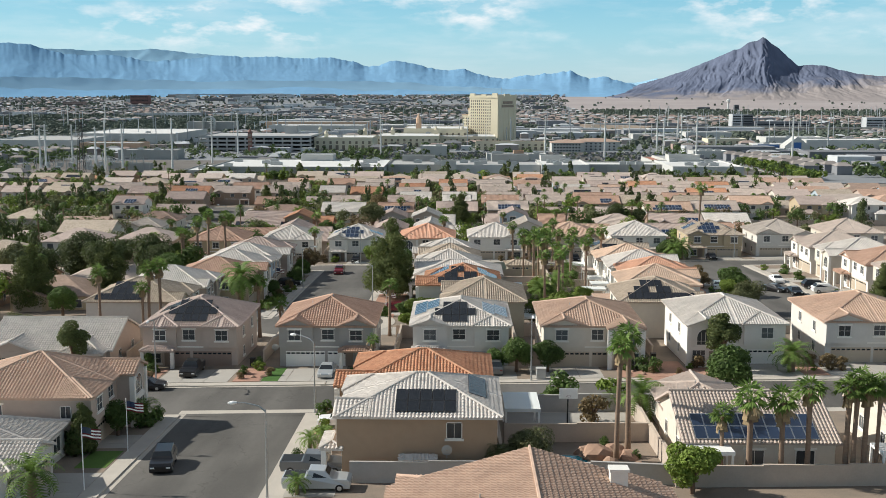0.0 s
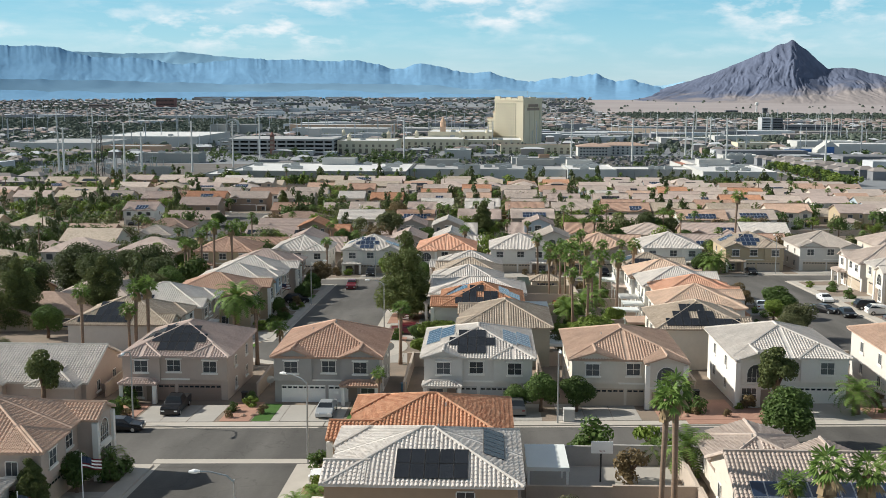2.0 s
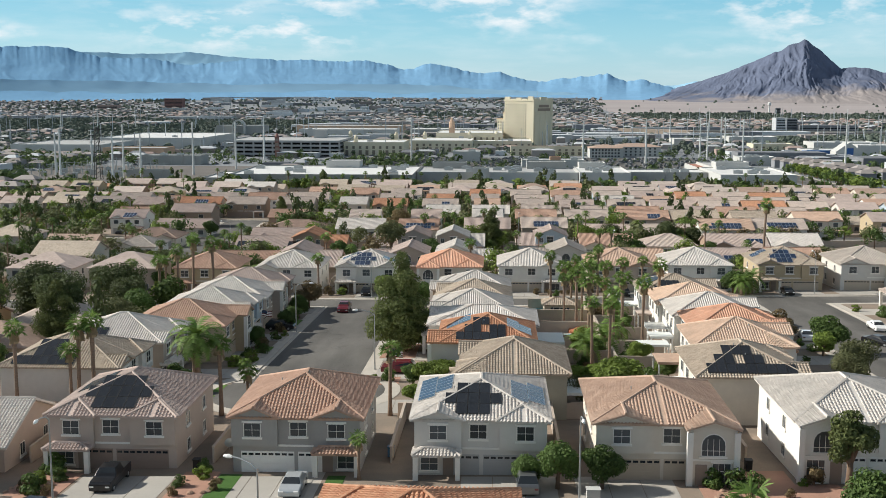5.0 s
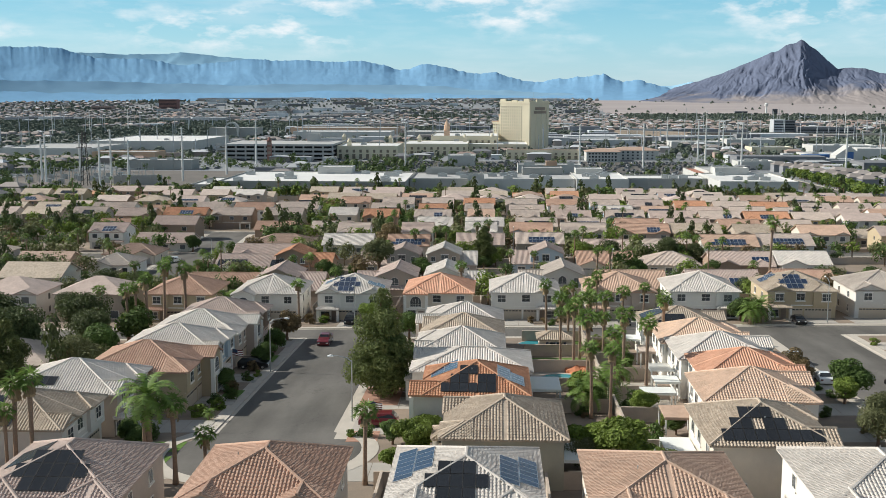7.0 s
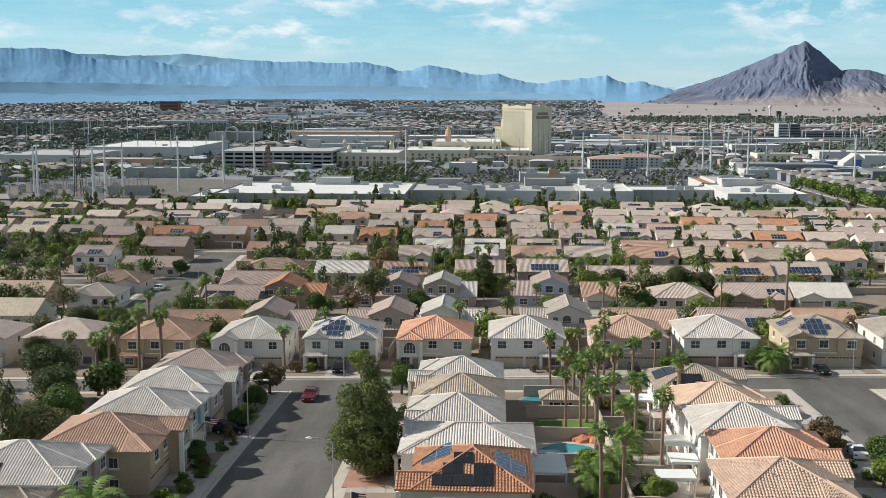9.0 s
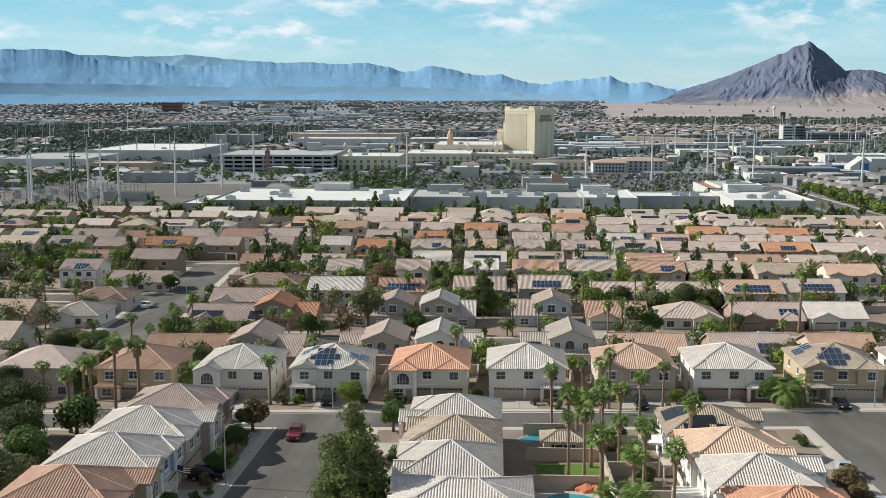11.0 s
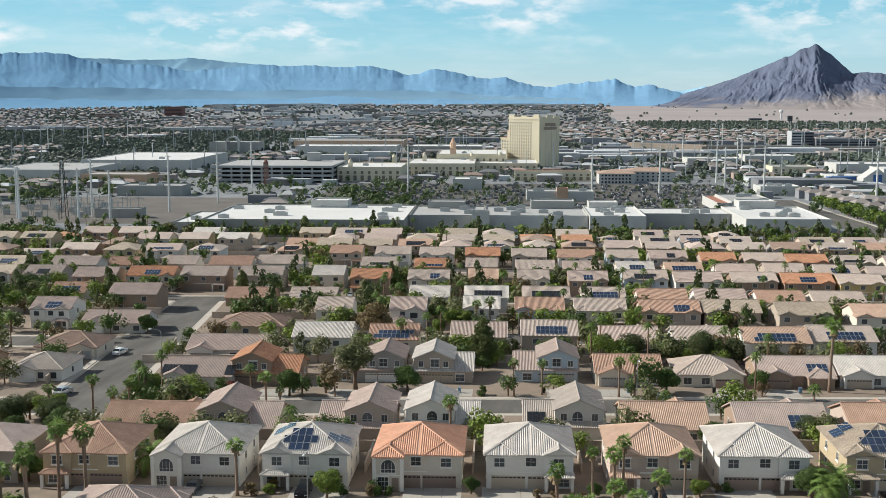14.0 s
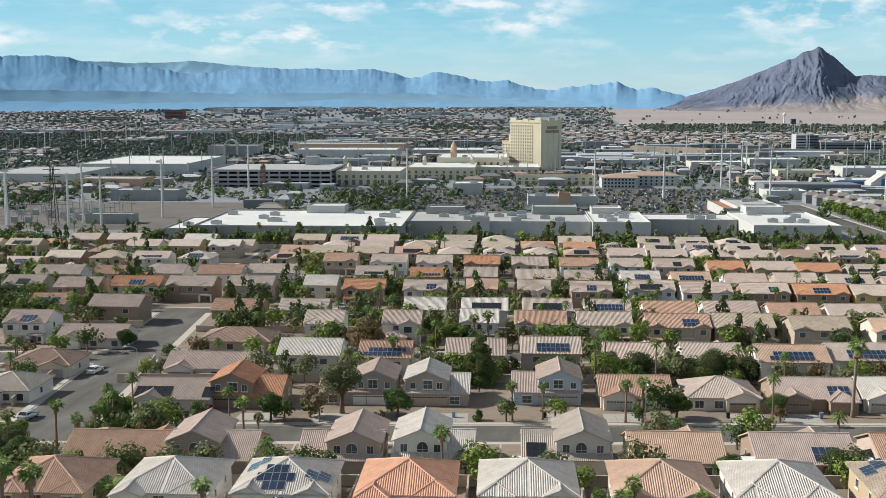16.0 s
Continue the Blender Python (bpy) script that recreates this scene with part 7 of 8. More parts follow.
def clump(x, y, r, h):
    """A low uneven tree crown."""
    z = land(x, y)
    if y < 1080:
        for _3 in range(30 if y > 900 else 44):
            d = Vector((cr.gauss(0, 1), cr.gauss(0, 1), cr.gauss(0, 1))).normalized()
            c = Vector((x + d.x * r * 0.85, y + d.y * r * 0.85, z + h * 0.58 + d.z * h * 0.42)) + Vector((cr.uniform(-0.5, 0.5), cr.uniform(-0.5, 0.5), cr.uniform(-0.5, 0.5)))
            u = d.orthogonal().normalized() * r * cr.uniform(0.2, 0.36)
            v = d.cross(u) * 0.75
            woods.face([c - u, c - v, c + u, c + v], 1)
        return
    ring = []
    n = 6 if y < 1500 else 5
    for j, (t, s) in enumerate(((0.15, 0.75), (0.55, 1.0), (0.9, 0.55)) if y < 1500 else ((0.1, 1.0), (0.85, 0.6))):
        k = len(woods.v)
        for i in range(n):
            a = 6.283 * (i + 0.5 * j) / n
            q = r * s * cr.uniform(0.7, 1.25)
            woods.v.append((x + q * math.cos(a), y + q * math.sin(a), z + h * t * cr.uniform(0.85, 1.15)))
        ring.append(k)
    for a, b in zip(ring, ring[1:]):
        for i in range(n):
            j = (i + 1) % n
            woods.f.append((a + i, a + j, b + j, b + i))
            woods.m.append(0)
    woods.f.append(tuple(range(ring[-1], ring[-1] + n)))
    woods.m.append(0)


def core(x, y):
    """The shops, the hotel and the substation, which stand on their own."""
    return (y < 1330 and -300 < x < 215) or (y < 960 and -340 < x < 270) or (1000 < y < 1330 and -460 < x < -285) or (1470 < y < 1770 and -385 < x < -15) or (180 < x < 640 and 1540 < y < 1775) \
        or (250 < x < 425 and 985 < y < 1375)


def zone(x, y):
    """What the town is at a place: homes, stores, trees or bare desert."""
    n1 = noise.fractal((x / 420, y / 700, 3.3), 0.9, 2.0, 3)
    n2 = noise.fractal((x / 260, y / 420, 8.1), 0.9, 2.0, 3)
    if y > 2990 and x > 300 + 0.1 * (y - 3000) + 60 * n1:
        return "desert"
    if 2480 + 90 * n1 < y and x > 340 and y <= 2990:
        return "trees"
    if 1790 < y and x > 150 + 80 * n2 and y < 2600:
        return "homes"
    if x < -300 and 1340 < y < 2350 and n1 > -0.35:
        return "trees" if n2 > -0.2 else "homes"
    if n1 > 0.22:
        return "stores"
    if n2 > 0.28:
        return "trees"
    return "homes"


y = 700.0
while y < 4350:                            # streets of homes run across, a pair of rows to each
    for k, row in enumerate((0, 21 if y < 2000 else 26)):
        x = -0.5 * y - 90 + cr.uniform(0, 20)
        while x < 0.46 * y + 90:
            step = 17 if y < 1800 else 21 if y < 3000 else 30
            yy = y + row + cr.uniform(-2, 2)
            kind = "core" if core(x, yy) else zone(x, yy)
            if kind == "homes" and cr.random() < 0.86:
                rosy = x > 100 and 1790 < yy < 2600
                town_box(x, yy, cr.uniform(9, 13), cr.uniform(8, 11), cr.uniform(3.5, 6.5), cr.choice([4, 4, 1, 1, 0]) if rosy else cr.choice([1, 1, 1, 2, 4, 2, 0]), True)
            elif kind == "desert" and cr.random() < 0.002:
                town_box(x, yy, 12, 10, 4, 2, False)
            x += step
    y += 62 if y < 1800 else 74 if y < 3000 else 105
for _ in range(1500):
    y = 760 + 3500 * cr.random() ** 1.35
    x = cr.uniform(-0.5 * y - 80, 0.46 * y + 80)
    if core(x, y) or zone(x, y) not in ("stores", "homes") or (zone(x, y) == "homes" and cr.random() < 0.88):
        continue
    town_box(x, y, cr.uniform(22, 75), cr.uniform(16, 34), cr.uniform(5, 10), cr.choice([0, 0, 0, 1, 2, 2]), False)
for yy in (470, 506, 542, 588, 612, 650):   # homes past the end of the rows
    for k in range(11):
        town_box(-248 - 17 * k, yy + cr.uniform(-2, 2), 12.5, 11, cr.uniform(4, 6), cr.choice([1, 1, 4]), True)
for _ in range(260):
    clump(cr.uniform(-440, -236), cr.uniform(455, 690), 3.0, 5.2)
for i in range(70):                        # pale halls at the far edge
    x = cr.uniform(-2000, 300)
    town_box(x, cr.uniform(4020, 4100), cr.uniform(30, 120), 30, cr.uniform(6, 10), 0, False)
for _ in range(19000):
    y = 690 + 3450 * cr.random() ** 1.35
    x = cr.uniform(-0.5 * y - 80, 0.46 * y + 80)
    if y < 1330 and -300 < x < 215:
        if y < 775 or cr.random() < 0.88 or (x < -165 and y < 890):
            continue
    elif core(x, y) and cr.random() < 0.75:
        continue
    kind = zone(x, y)
    if cr.random() > {"desert": 0.03, "stores": 0.35, "homes": 0.8, "trees": 1.0}[kind]:
        continue
    for _2 in range(3 if kind == "trees" else 1):
        s = cr.uniform(0.7, 1.5)
        clump(x + cr.uniform(-14, 14) * (kind == "trees"), y + cr.uniform(-14, 14) * (kind == "trees"), 3.6 * s, 5.5 * s)
for _ in range(2100):                      # rows of trees and cars on the car parks
    x, y = cr.uniform(-125, 184), 738 + 9 * cr.randrange(31) + cr.uniform(-0.8, 0.8)
    if (20 < x < 73 and 855 < y < 895) or (138 < x < 182 and 785 < y < 852) or (-37 < x < -6 and 952 < y < 992):
        continue
    z = land(x, y) + 0.2
    if cr.random() < 0.85:
        town.box(x - 0.95, y - 2.2, z, x + 0.95, y + 2.2, z + 0.9, cr.choice([0, 2, 3, 3]), False)
        town.box(x - 0.8, y - 1.1, z + 0.9, x + 0.8, y + 1.3, z + 1.5, 3, False)
    else:
        clump(x, y, cr.uniform(1.0, 1.8), cr.uniform(2.6, 4.2))
BUILT += [(5, 1240, 90, 1320), (86, 1026, 158, 1088), (-330, 700, -165, 880), (-130, 720, 186, 1026), (186, 640, 230, 880), (265, 970, 330, 1050)]
for _ in range(3000):                      # cars, trees and sheds on the lots between the shops
    x, y = cr.uniform(-470, 340), 770 + 590 * cr.random()
    if any(a < x < c and b < y < e for a, b, c, e in BUILT):
        continue
    z, pick = land(x, y) + 0.1, cr.random()
    if pick < 0.42:
        town.box(x - 2.2, y - 0.95, z, x + 2.2, y + 0.95, z + 0.9, cr.choice([0, 2, 3, 3]), False)
        town.box(x - 1.1, y - 0.8, z + 0.9, x + 1.3, y + 0.8, z + 1.5, 3, False)
    elif pick < 0.93:
        clump(x, y, cr.uniform(1.4, 3.0), cr.uniform(3.0, 6.5))
    else:
        town_box(x, y, cr.uniform(8, 22), cr.uniform(7, 12), cr.uniform(3.5, 6), cr.choice([0, 1, 4, 2]), cr.random() < 0.5)
for k in range(18):                        # grey-roofed homes along the far road
    u = (k % 9) / 8
    town_box(236 - 12 * u + 20 * (k // 9), 735 + 165 * u - 6 * (k // 9), 10, 11, 6.0, 1, True)
for _ in range(300):                       # masts and slim poles
    y = cr.uniform(1050, 2500)
    x = cr.uniform(-0.46 * y, 0.42 * y)
    town.box(x - 0.32, y - 0.32, land(x, y), x + 0.32, y + 0.32, land(x, y) + cr.uniform(14, 32), 0, False)
solid("town_buildings", town, M_TOWN, (0, 0, 0), "distant low pale buildings of the town", "buildings", kind="stuff")
solid("town_trees", woods, M_FARLEAF, (0, 0, 0), "distant green trees of the town, the farther ones paled like haze", "trees", kind="stuff")
for x, y, w, d, h, c, lab in ((447, 1782, 17, 26, 22, 0, "white mid-rise office block"), (464, 1784, 16, 24, 21, 2, "dark glass mid-rise office block"), (516, 1768, 88, 20, 11, 2, "long low dark office block"),
                              (640, 1700, 34, 22, 19, 0, "white mid-rise office block"), (664, 1702, 13, 20, 16, 3, "dark glass office block"), (-952, 3290, 54, 30, 30, 5, "reddish brown mid-rise office block"),
                              (-905, 3110, 70, 24, 9, 0, "distant low white office building"), (-1120, 3200, 60, 26, 14, 4, "distant rosy hotel block"), (768, 3069, 12, 12, 14, 3, "distant dark tower block"),
                              (686, 3110, 34, 18, 6, 2, "distant low grey plant building"), (760, 2722, 34, 16, 8, 0, "distant low white building")):
    o = thing("office_block", on_land(x, y), lab, "office block")
    g = Mesh()
    g.box(-w / 2, -d / 2, -3, w / 2, d / 2, h)
    part("wall", g, M_TOWN[c], o)
    for r in range(int(h / 4)):
        g = Mesh()
        g.box(-w / 2 + 1, -d / 2 - 0.2, 1.6 + r * 4, w / 2 - 1, -d / 2 - 0.01, 3.2 + r * 4)
        part("window_band", g, M_GLASS, o)

# ---- cars ----


def car(kind, paint, far=False):
    """A parked car on the origin, nose towards -y."""
    L, W, H = {"sedan": (4.7, 1.8, 1.42), "suv": (4.7, 1.9, 1.7), "pickup": (5.6, 1.95, 1.8)}[kind]
    c = thing("car" if kind != "pickup" else "pickup_truck", (0, 0, 0), f"parked {paint} {kind} on the asphalt" if kind != "pickup" else f"parked {paint} pickup truck", "car" if kind != "pickup" else "truck",
              "parked cars")
    prof = {"sedan": [(-2.3, .45), (-2.32, .7), (-2.1, .85), (-1.15, .95), (-0.45, 1.38), (0.75, 1.42), (1.6, 1.02), (2.25, .98), (2.33, .6), (2.3, .35)],
            "suv": [(-2.3, .45), (-2.32, .8), (-2.1, 1.0), (-1.2, 1.1), (-0.65, 1.62), (1.6, 1.7), (2.2, 1.15), (2.32, .95), (2.33, .6), (2.3, .4)],
            "pickup": [(-2.75, .5), (-2.78, .9), (-2.5, 1.08), (-1.35, 1.15), (-0.75, 1.75), (0.6, 1.8), (0.85, 1.2), (2.75, 1.2), (2.78, .7), (2.7, .5)]}[kind]
    b = Mesh()
    belt = {"sedan": .95, "suv": 1.1, "pickup": 1.15}[kind]
    rings = []
    for y, z in prof + [(prof[-1][0], .28), (prof[0][0], .28)]:
        tuck = 0.0 if z <= belt + 0.07 else 0.24
        rings.append(((-W / 2 + tuck, y, z), (W / 2 - tuck, y, z)))
    k = len(rings)
    for i in range(k):
        (a, bq), (a2, b2) = rings[i], rings[(i + 1) % k]
        b.face([a, bq, b2, a2])
    b.face([r[0] for r in rings])
    b.face([r[1] for r in reversed(rings)])
    body = part("body", b, CAR_PAINT[paint], c)
    bev = body.modifiers.new("bevel", "BEVEL")
    bev.width, bev.segments, bev.limit_method = 0.07, 2, "ANGLE"
    weld = body.modifiers.new("weld", "WELD")
    body.modifiers.move(1, 0)
    if kind == "pickup":
        # no recess is cut; a black sheet gives the load bed its shade
        bed = Mesh()
        bed.box(-W / 2 + 0.14, 0.95, 1.18, W / 2 - 0.14, 2.62, 1.215)
        part("bed", bed, M_BLACK, c, "flat black sheet for the shaded load bed")
    g = Mesh()
    top = max(z for _, z in prof)
    i0 = [i for i, p in enumerate(prof) if p[1] > belt + 0.2]
    (ya, za), (yb, zb) = prof[i0[0] - 1], prof[i0[0]]
    (yc, zc), (yd, zd) = prof[i0[-1]], prof[i0[-1] + 1]
    e = 0.015
    wi, wo = W / 2 - 0.27, W / 2 - 0.08
    g.face([(-wo, ya + 0.06, za + 0.03 + e), (wo, ya + 0.06, za + 0.03 + e), (wi, yb - 0.03, zb - 0.02 + e), (-wi, yb - 0.03, zb - 0.02 + e)])
    part("windscreen", g, M_GLASS, c)
    g = Mesh()
    g.face([(-wi, yc + 0.03, zc - 0.01 + e), (wi, yc + 0.03, zc - 0.01 + e), (wo, yd - 0.05, zd + 0.04 + e), (-wo, yd - 0.05, zd + 0.04 + e)])
    part("rear_window", g, M_GLASS, c)
    for sx in (-1, 1):
        g = Mesh()
        q = [(sx * (W / 2 - 0.04), ya + 0.3, belt + 0.06), (sx * (W / 2 - 0.04), yd - 0.25, belt + 0.06), (sx * (W / 2 - 0.225), yc - 0.02, zc - 0.1), (sx * (W / 2 - 0.225), yb + 0.1, zb - 0.1)]
        g.face(q if sx > 0 else q[::-1])
        part("side_window", g, M_GLASS, c)
        for yy in (prof[0][0] + 0.85, prof[-1][0] - 0.85):
            wheel = Mesh()
            wheel.tube([(sx * (W / 2 - 0.2), yy, 0.33), (sx * (W / 2 + 0.01), yy, 0.33)], [0.34, 0.34], 14)
            wh = part("wheel", wheel, M_BLACK, c)
            if far:
                continue
            rim = Mesh()
            rim.tube([(sx * (W / 2), yy, 0.33), (sx * (W / 2 + 0.02), yy, 0.33)], [0.2, 0.18], 10)
            part("rim", rim, M_ALU, wh)
        if far:
            continue
        lamp = Mesh()
        lamp.box(sx * (W / 2 - 0.28) - 0.18, prof[1][0] - 0.01, 0.62, sx * (W / 2 - 0.28) + 0.18, prof[1][0] + 0.1, 0.76)
        part("headlight", lamp, M_WHITE, c)
        lamp = Mesh()
        lamp.box(sx * (W / 2 - 0.25) - 0.16, prof[-2][0] - 0.1, 0.7, sx * (W / 2 - 0.25) + 0.16, prof[-2][0] + 0.01, 0.86)
        part("tail_light", lamp, CAR_PAINT["red"], c)
    return c


CARS = {}


def park(kind, paint, x, y, turn, h=0.03, far=False):
    """h: height over the plots; the street lies lower."""
    m = pose(*on_land(x, y, h), 0, 0, turn)
    key = (kind, paint, far)
    if key not in CARS:
        CARS[key] = car(kind, paint, far)
        CARS[key].matrix_basis = m
        return
    copy_thing(CARS[key], m)


ROAD = -0.145
park("suv", "black", -24.9, 86.5, 8, ROAD)
park("sedan", "black", -35.1, 116.9, 90, ROAD)
park("pickup", "black", -31.6, 124.6, 0)
park("sedan", "silver", -14.9, 122.8, 0)
park("sedan", "white", -10.6, 99.2, -90)
park("pickup", "grey", -11.4, 84.2, 90)
park("pickup", "silver", -10.5, 79.6, 90)
park("suv", "grey", 5.3, 123.4, 180)
park("suv", "red", -10.0, 171.6, -90)
park("pickup", "red", -24.6, 226.0, 0, ROAD)
park("suv", "black", -22.9, 246.0, 0)
park("suv", "black", -32.2, 205.4, 90)
park("sedan", "black", -33.4, 224.6, 90)
park("pickup", "silver", 48.0, 207.0, 172)
park("sedan", "white", 48.6, 194.2, 175)
park("suv", "black", 27.4, 242.6, 0)
park("sedan", "black", 58.6, 242.6, 0)
park("sedan", "grey", -39.5, 247.6, 0)
park("sedan", "silver", 36.4, 304.6, 90, ROAD)
park("suv", "white", -86.6, 350.7, 172, ROAD)
park("suv", "silver", -84.0, 309.6, 170, ROAD)
park("suv", "red", -50.3, 311.6, 0)
park("suv", "silver", -60.2, 310.0, 0)
park("sedan", "black", 60.5, 186.5, 0, ROAD)
park("sedan", "black", 58.0, 190.5, 40, ROAD)
park("suv", "black", 66.0, 192.5, 90)
park("suv", "white", 66.0, 187.0, 90)
park("sedan", "grey", 66.0, 179.0, 90)
park("suv", "black", 67.0, 172.2, 90)
park("sedan", "white", 62.0, 203.0, 0, ROAD)
for x_, y_, p_ in ((-121, 386, "black"), (-117, 386, "blue"), (6, 377, "white"), (24, 377.6, "blue"), (61, 378, "grey"), (12, 449, "black"), (41, 450, "white"), (-44, 447.6, "silver"),
                   (-20, 449, "blue"), (70, 448, "red"), (-24, 529, "white"), (30, 530, "blue"), (-9, 530, "black"), (78, 380, "silver"), (-59, 449, "black"), (-39, 530, "white")):
    park("sedan", p_, x_, y_, 0, far=True)

# ---- driveways, lawns, walls ----


def drive(x0, y0, x1, y1, n=3):
    """Concrete slabs with open joints between them."""
    d = thing("driveway", (0, 0, 0), "pale concrete driveway slabs", "driveway", "driveways")
    along = abs(y1 - y0) >= abs(x1 - x0)
    for i in range(n):
        g = Mesh()
        a, b = i / n, (i + 1) / n
        xa, xb, ya, yb = (x0, x1, y0 + (y1 - y0) * a + 0.03, y0 + (y1 - y0) * b - 0.03) if along else (x0 + (x1 - x0) * a + 0.03, x0 + (x1 - x0) * b - 0.03, y0, y1)
        top = [(xa, ya, land(xa, ya) + 0.025), (xb, ya, land(xb, ya) + 0.025), (xb, yb, land(xb, yb) + 0.025), (xa, yb, land(xa, yb) + 0.025)]
        g.face(top)
        for p, q in zip(top, top[1:] + top[:1]):
            g.face([(p[0], p[1], p[2] - 0.1), (q[0], q[1], q[2] - 0.1), q, p])
        part("slab", g, M_DRIVE, d)


for x_, w_ in ((-30.6, 8.6), (-18.0, 8.6), (3.7, 8.4), (13.8, 8.6), (37.8, 8.6), (48.8, 8.6), (66.5, 8.6)):
    drive(x_ - w_ / 2, 119.6, x_ + w_ / 2, 126.8)
for i, (st, wc, rc, mir) in enumerate(ROW_B):
    xc = -56.3 + 16.45 * i + (2.6 if mir else -2.6)
    drive(xc - 4.2, 242.1, xc + 4.2, 249.6)
for i in range(5):
    drive(-38.9 if i == 0 else -35.1, 168.6 + 13.4 * i, -30.0, 174.4 + 13.4 * i)
    drive(64.6, 155.0 + 15.4 * i, 71.9, 161.5 + 15.4 * i)
for xf, yc, *_ in STREET_ROW:
    drive(-13.0, yc - 3.2, xf - 0.1, yc + 3.2)
for xf, yc, *_ in GARDEN_ROW:
    drive(xf + 0.1, yc - 3.0, 48.4, yc + 3.0)
drive(-40.1, 150.2 + 3.0, -30.8, 154.4)
drive(-13.0, 77.5, -8.9, 86.6)
drive(-13.0, 97.0, -9.7, 102.0)
drive(-33.1, 92.0, -29.6, 96.6)
drive(-35.9, 76.6, -29.6, 84.4)
for xc in (-61.0, -40.6, -26.0, -3.6, 18.0, 28.4, 51.4, 61.0):
    drive(xc - 3.4, 307.1, xc + 3.4, 313.6)


def lawn(x0, y0, x1, y1, mat=M_GRASS, label="trimmed green lawn", name="lawn", cat="lawn"):
    sheet(name, steps(x0, x1, 4), steps(y0, y1, 4), 0.035, mat, label, cat, kind="stuff", thick=0.1)


lawn(-22.4, 119.8, -20.4, 127.4, M_TURF, "small bright-green artificial lawn")
lawn(-12.5, 120.6, -10.9, 127.0, M_TURF, "small bright-green artificial lawn")
lawn(-32.6, 85.8, -29.8, 91.0)
lawn(-37.4, 160.6, -30.9, 164.6, M_GRASS)
lawn(-36.0, 154.6, -31.0, 158.8, M_GRASS)
lawn(-32.6, 186.6, -30.2, 190.4)
lawn(-33.5, 209.6, -30.2, 215.0)
lawn(11.0, 219.0, 19.0, 226.0)
lawn(-13.6, 181.5, -8.6, 192, M_GRAVEL_RED, "red gravel bed", "gravel_bed", "gravel")
for a in ((-40.0, 119.8, -35.2, 127.6), (-25.8, 119.8, -22.6, 128.2), (20.0, 119.8, 32.0, 124.6), (-13.0, 164.5, -9.5, 169.0), (-13.2, 98.0, -9.7, 96.0), (41.5, 119.8, 44.4, 126)):
    lawn(min(a[0], a[2]), min(a[1], a[3]), max(a[0], a[2]), max(a[1], a[3]), M_GRAVEL_RED, "red-brown gravel bed", "gravel_bed", "gravel")


def block_wall(x0, y0, x1, y1, h=1.8, mat=M_BLOCK, label="tan concrete block garden wall"):
    g = Mesh()
    n = max(1, int(max(abs(x1 - x0), abs(y1 - y0)) / 6))
    dx, dy = x1 - x0, y1 - y0
    ln = math.hypot(dx, dy)
    px, py = -dy / ln * 0.1, dx / ln * 0.1
    for i in range(n):                       # stepped bays with a cap course
        a, b = i / n, (i + 1) / n
        xa, ya, xb, yb = x0 + dx * a, y0 + dy * a, x0 + dx * b, y0 + dy * b
        z = land((xa + xb) / 2, (ya + yb) / 2)
        g.prism([(xa - px, ya - py), (xb - px, yb - py), (xb + px, yb + py), (xa + px, ya + py)][:: 1 if True else -1], z - 0.6, z + h - 0.1)
        g.prism([(xa - px * 1.4, ya - py * 1.4), (xb - px * 1.4, yb - py * 1.4), (xb + px * 1.4, yb + py * 1.4), (xa + px * 1.4, ya + py * 1.4)], z + h - 0.1, z + h)
    ob = new("block_wall", g.data("block_wall", mat))
    return tagged(ob, label, "wall", "garden walls")


block_wall(-8.0, 81.0, 5.0, 81.0, mat=M_BLOCK_GREY, label="grey concrete block wall")
block_wall(5.0, 81.0, 18.4, 79.6, mat=M_BLOCK_GREY, label="grey concrete block wall")
block_wall(18.4, 79.0, 46, 79.0)
block_wall(5.2, 92.6, 18.6, 92.6)
block_wall(18.6, 80, 18.6, 104)
block_wall(5.5, 104, 21.0, 104, mat=M_BLOCK_GREY, label="grey concrete block wall")
block_wall(4.6, 82, 4.6, 104)
block_wall(-98, 148.5, -34, 148.5)
block_wall(-8, 147.5, 48, 147.5)
block_wall(-46, 79.0, -36, 79.0)
for x_ in (-41.6, -24.0, -7.2, 8.5, 25.6, 43.5, 61.0):
    block_wall(x_, 131.0, x_, 147.4)
block_wall(18.4, 148, 18.4, 229)
for i in range(6):
    block_wall(8.4, (162.4, 177.4, 189.2, 201.4, 213.4, 226.0)[i], 18.2, (162.4, 177.4, 189.2, 201.4, 213.4, 226.0)[i])
    block_wall(18.6, (158.6, 172.9, 184.4, 195.6, 206.9, 219.6)[i], 26.2, (158.6, 172.9, 184.4, 195.6, 206.9, 219.6)[i])
    block_wall(-52.0, 178.2 + 13.4 * i - 13.4, -48.3, 178.2 + 13.4 * i - 13.4)
block_wall(-52.0, 165, -52.0, 229)
block_wall(-80, 268.6, 150, 268.6)
for i in range(13):
    block_wall(-64.6 + 16.45 * i, 256, -64.6 + 16.45 * i, 268.5)
    block_wall(-61.7 + 16.9 * i, 268.7, -61.7 + 16.9 * i, 285)
for y_, x1_ in ((341, 140), (403, 160), (477, 180), (565, 190)):
    block_wall(-78, y_, x1_, y_)
for y_ in (410, 477, 565):
    block_wall(-230, y_, -95, y_)
block_wall(-230, 619, 190, 619, 2.2)
block_wall(-72.4, 338, -76.2, 362, 1.9)
block_wall(-91.2, 318, -94.4, 352, 1.9)


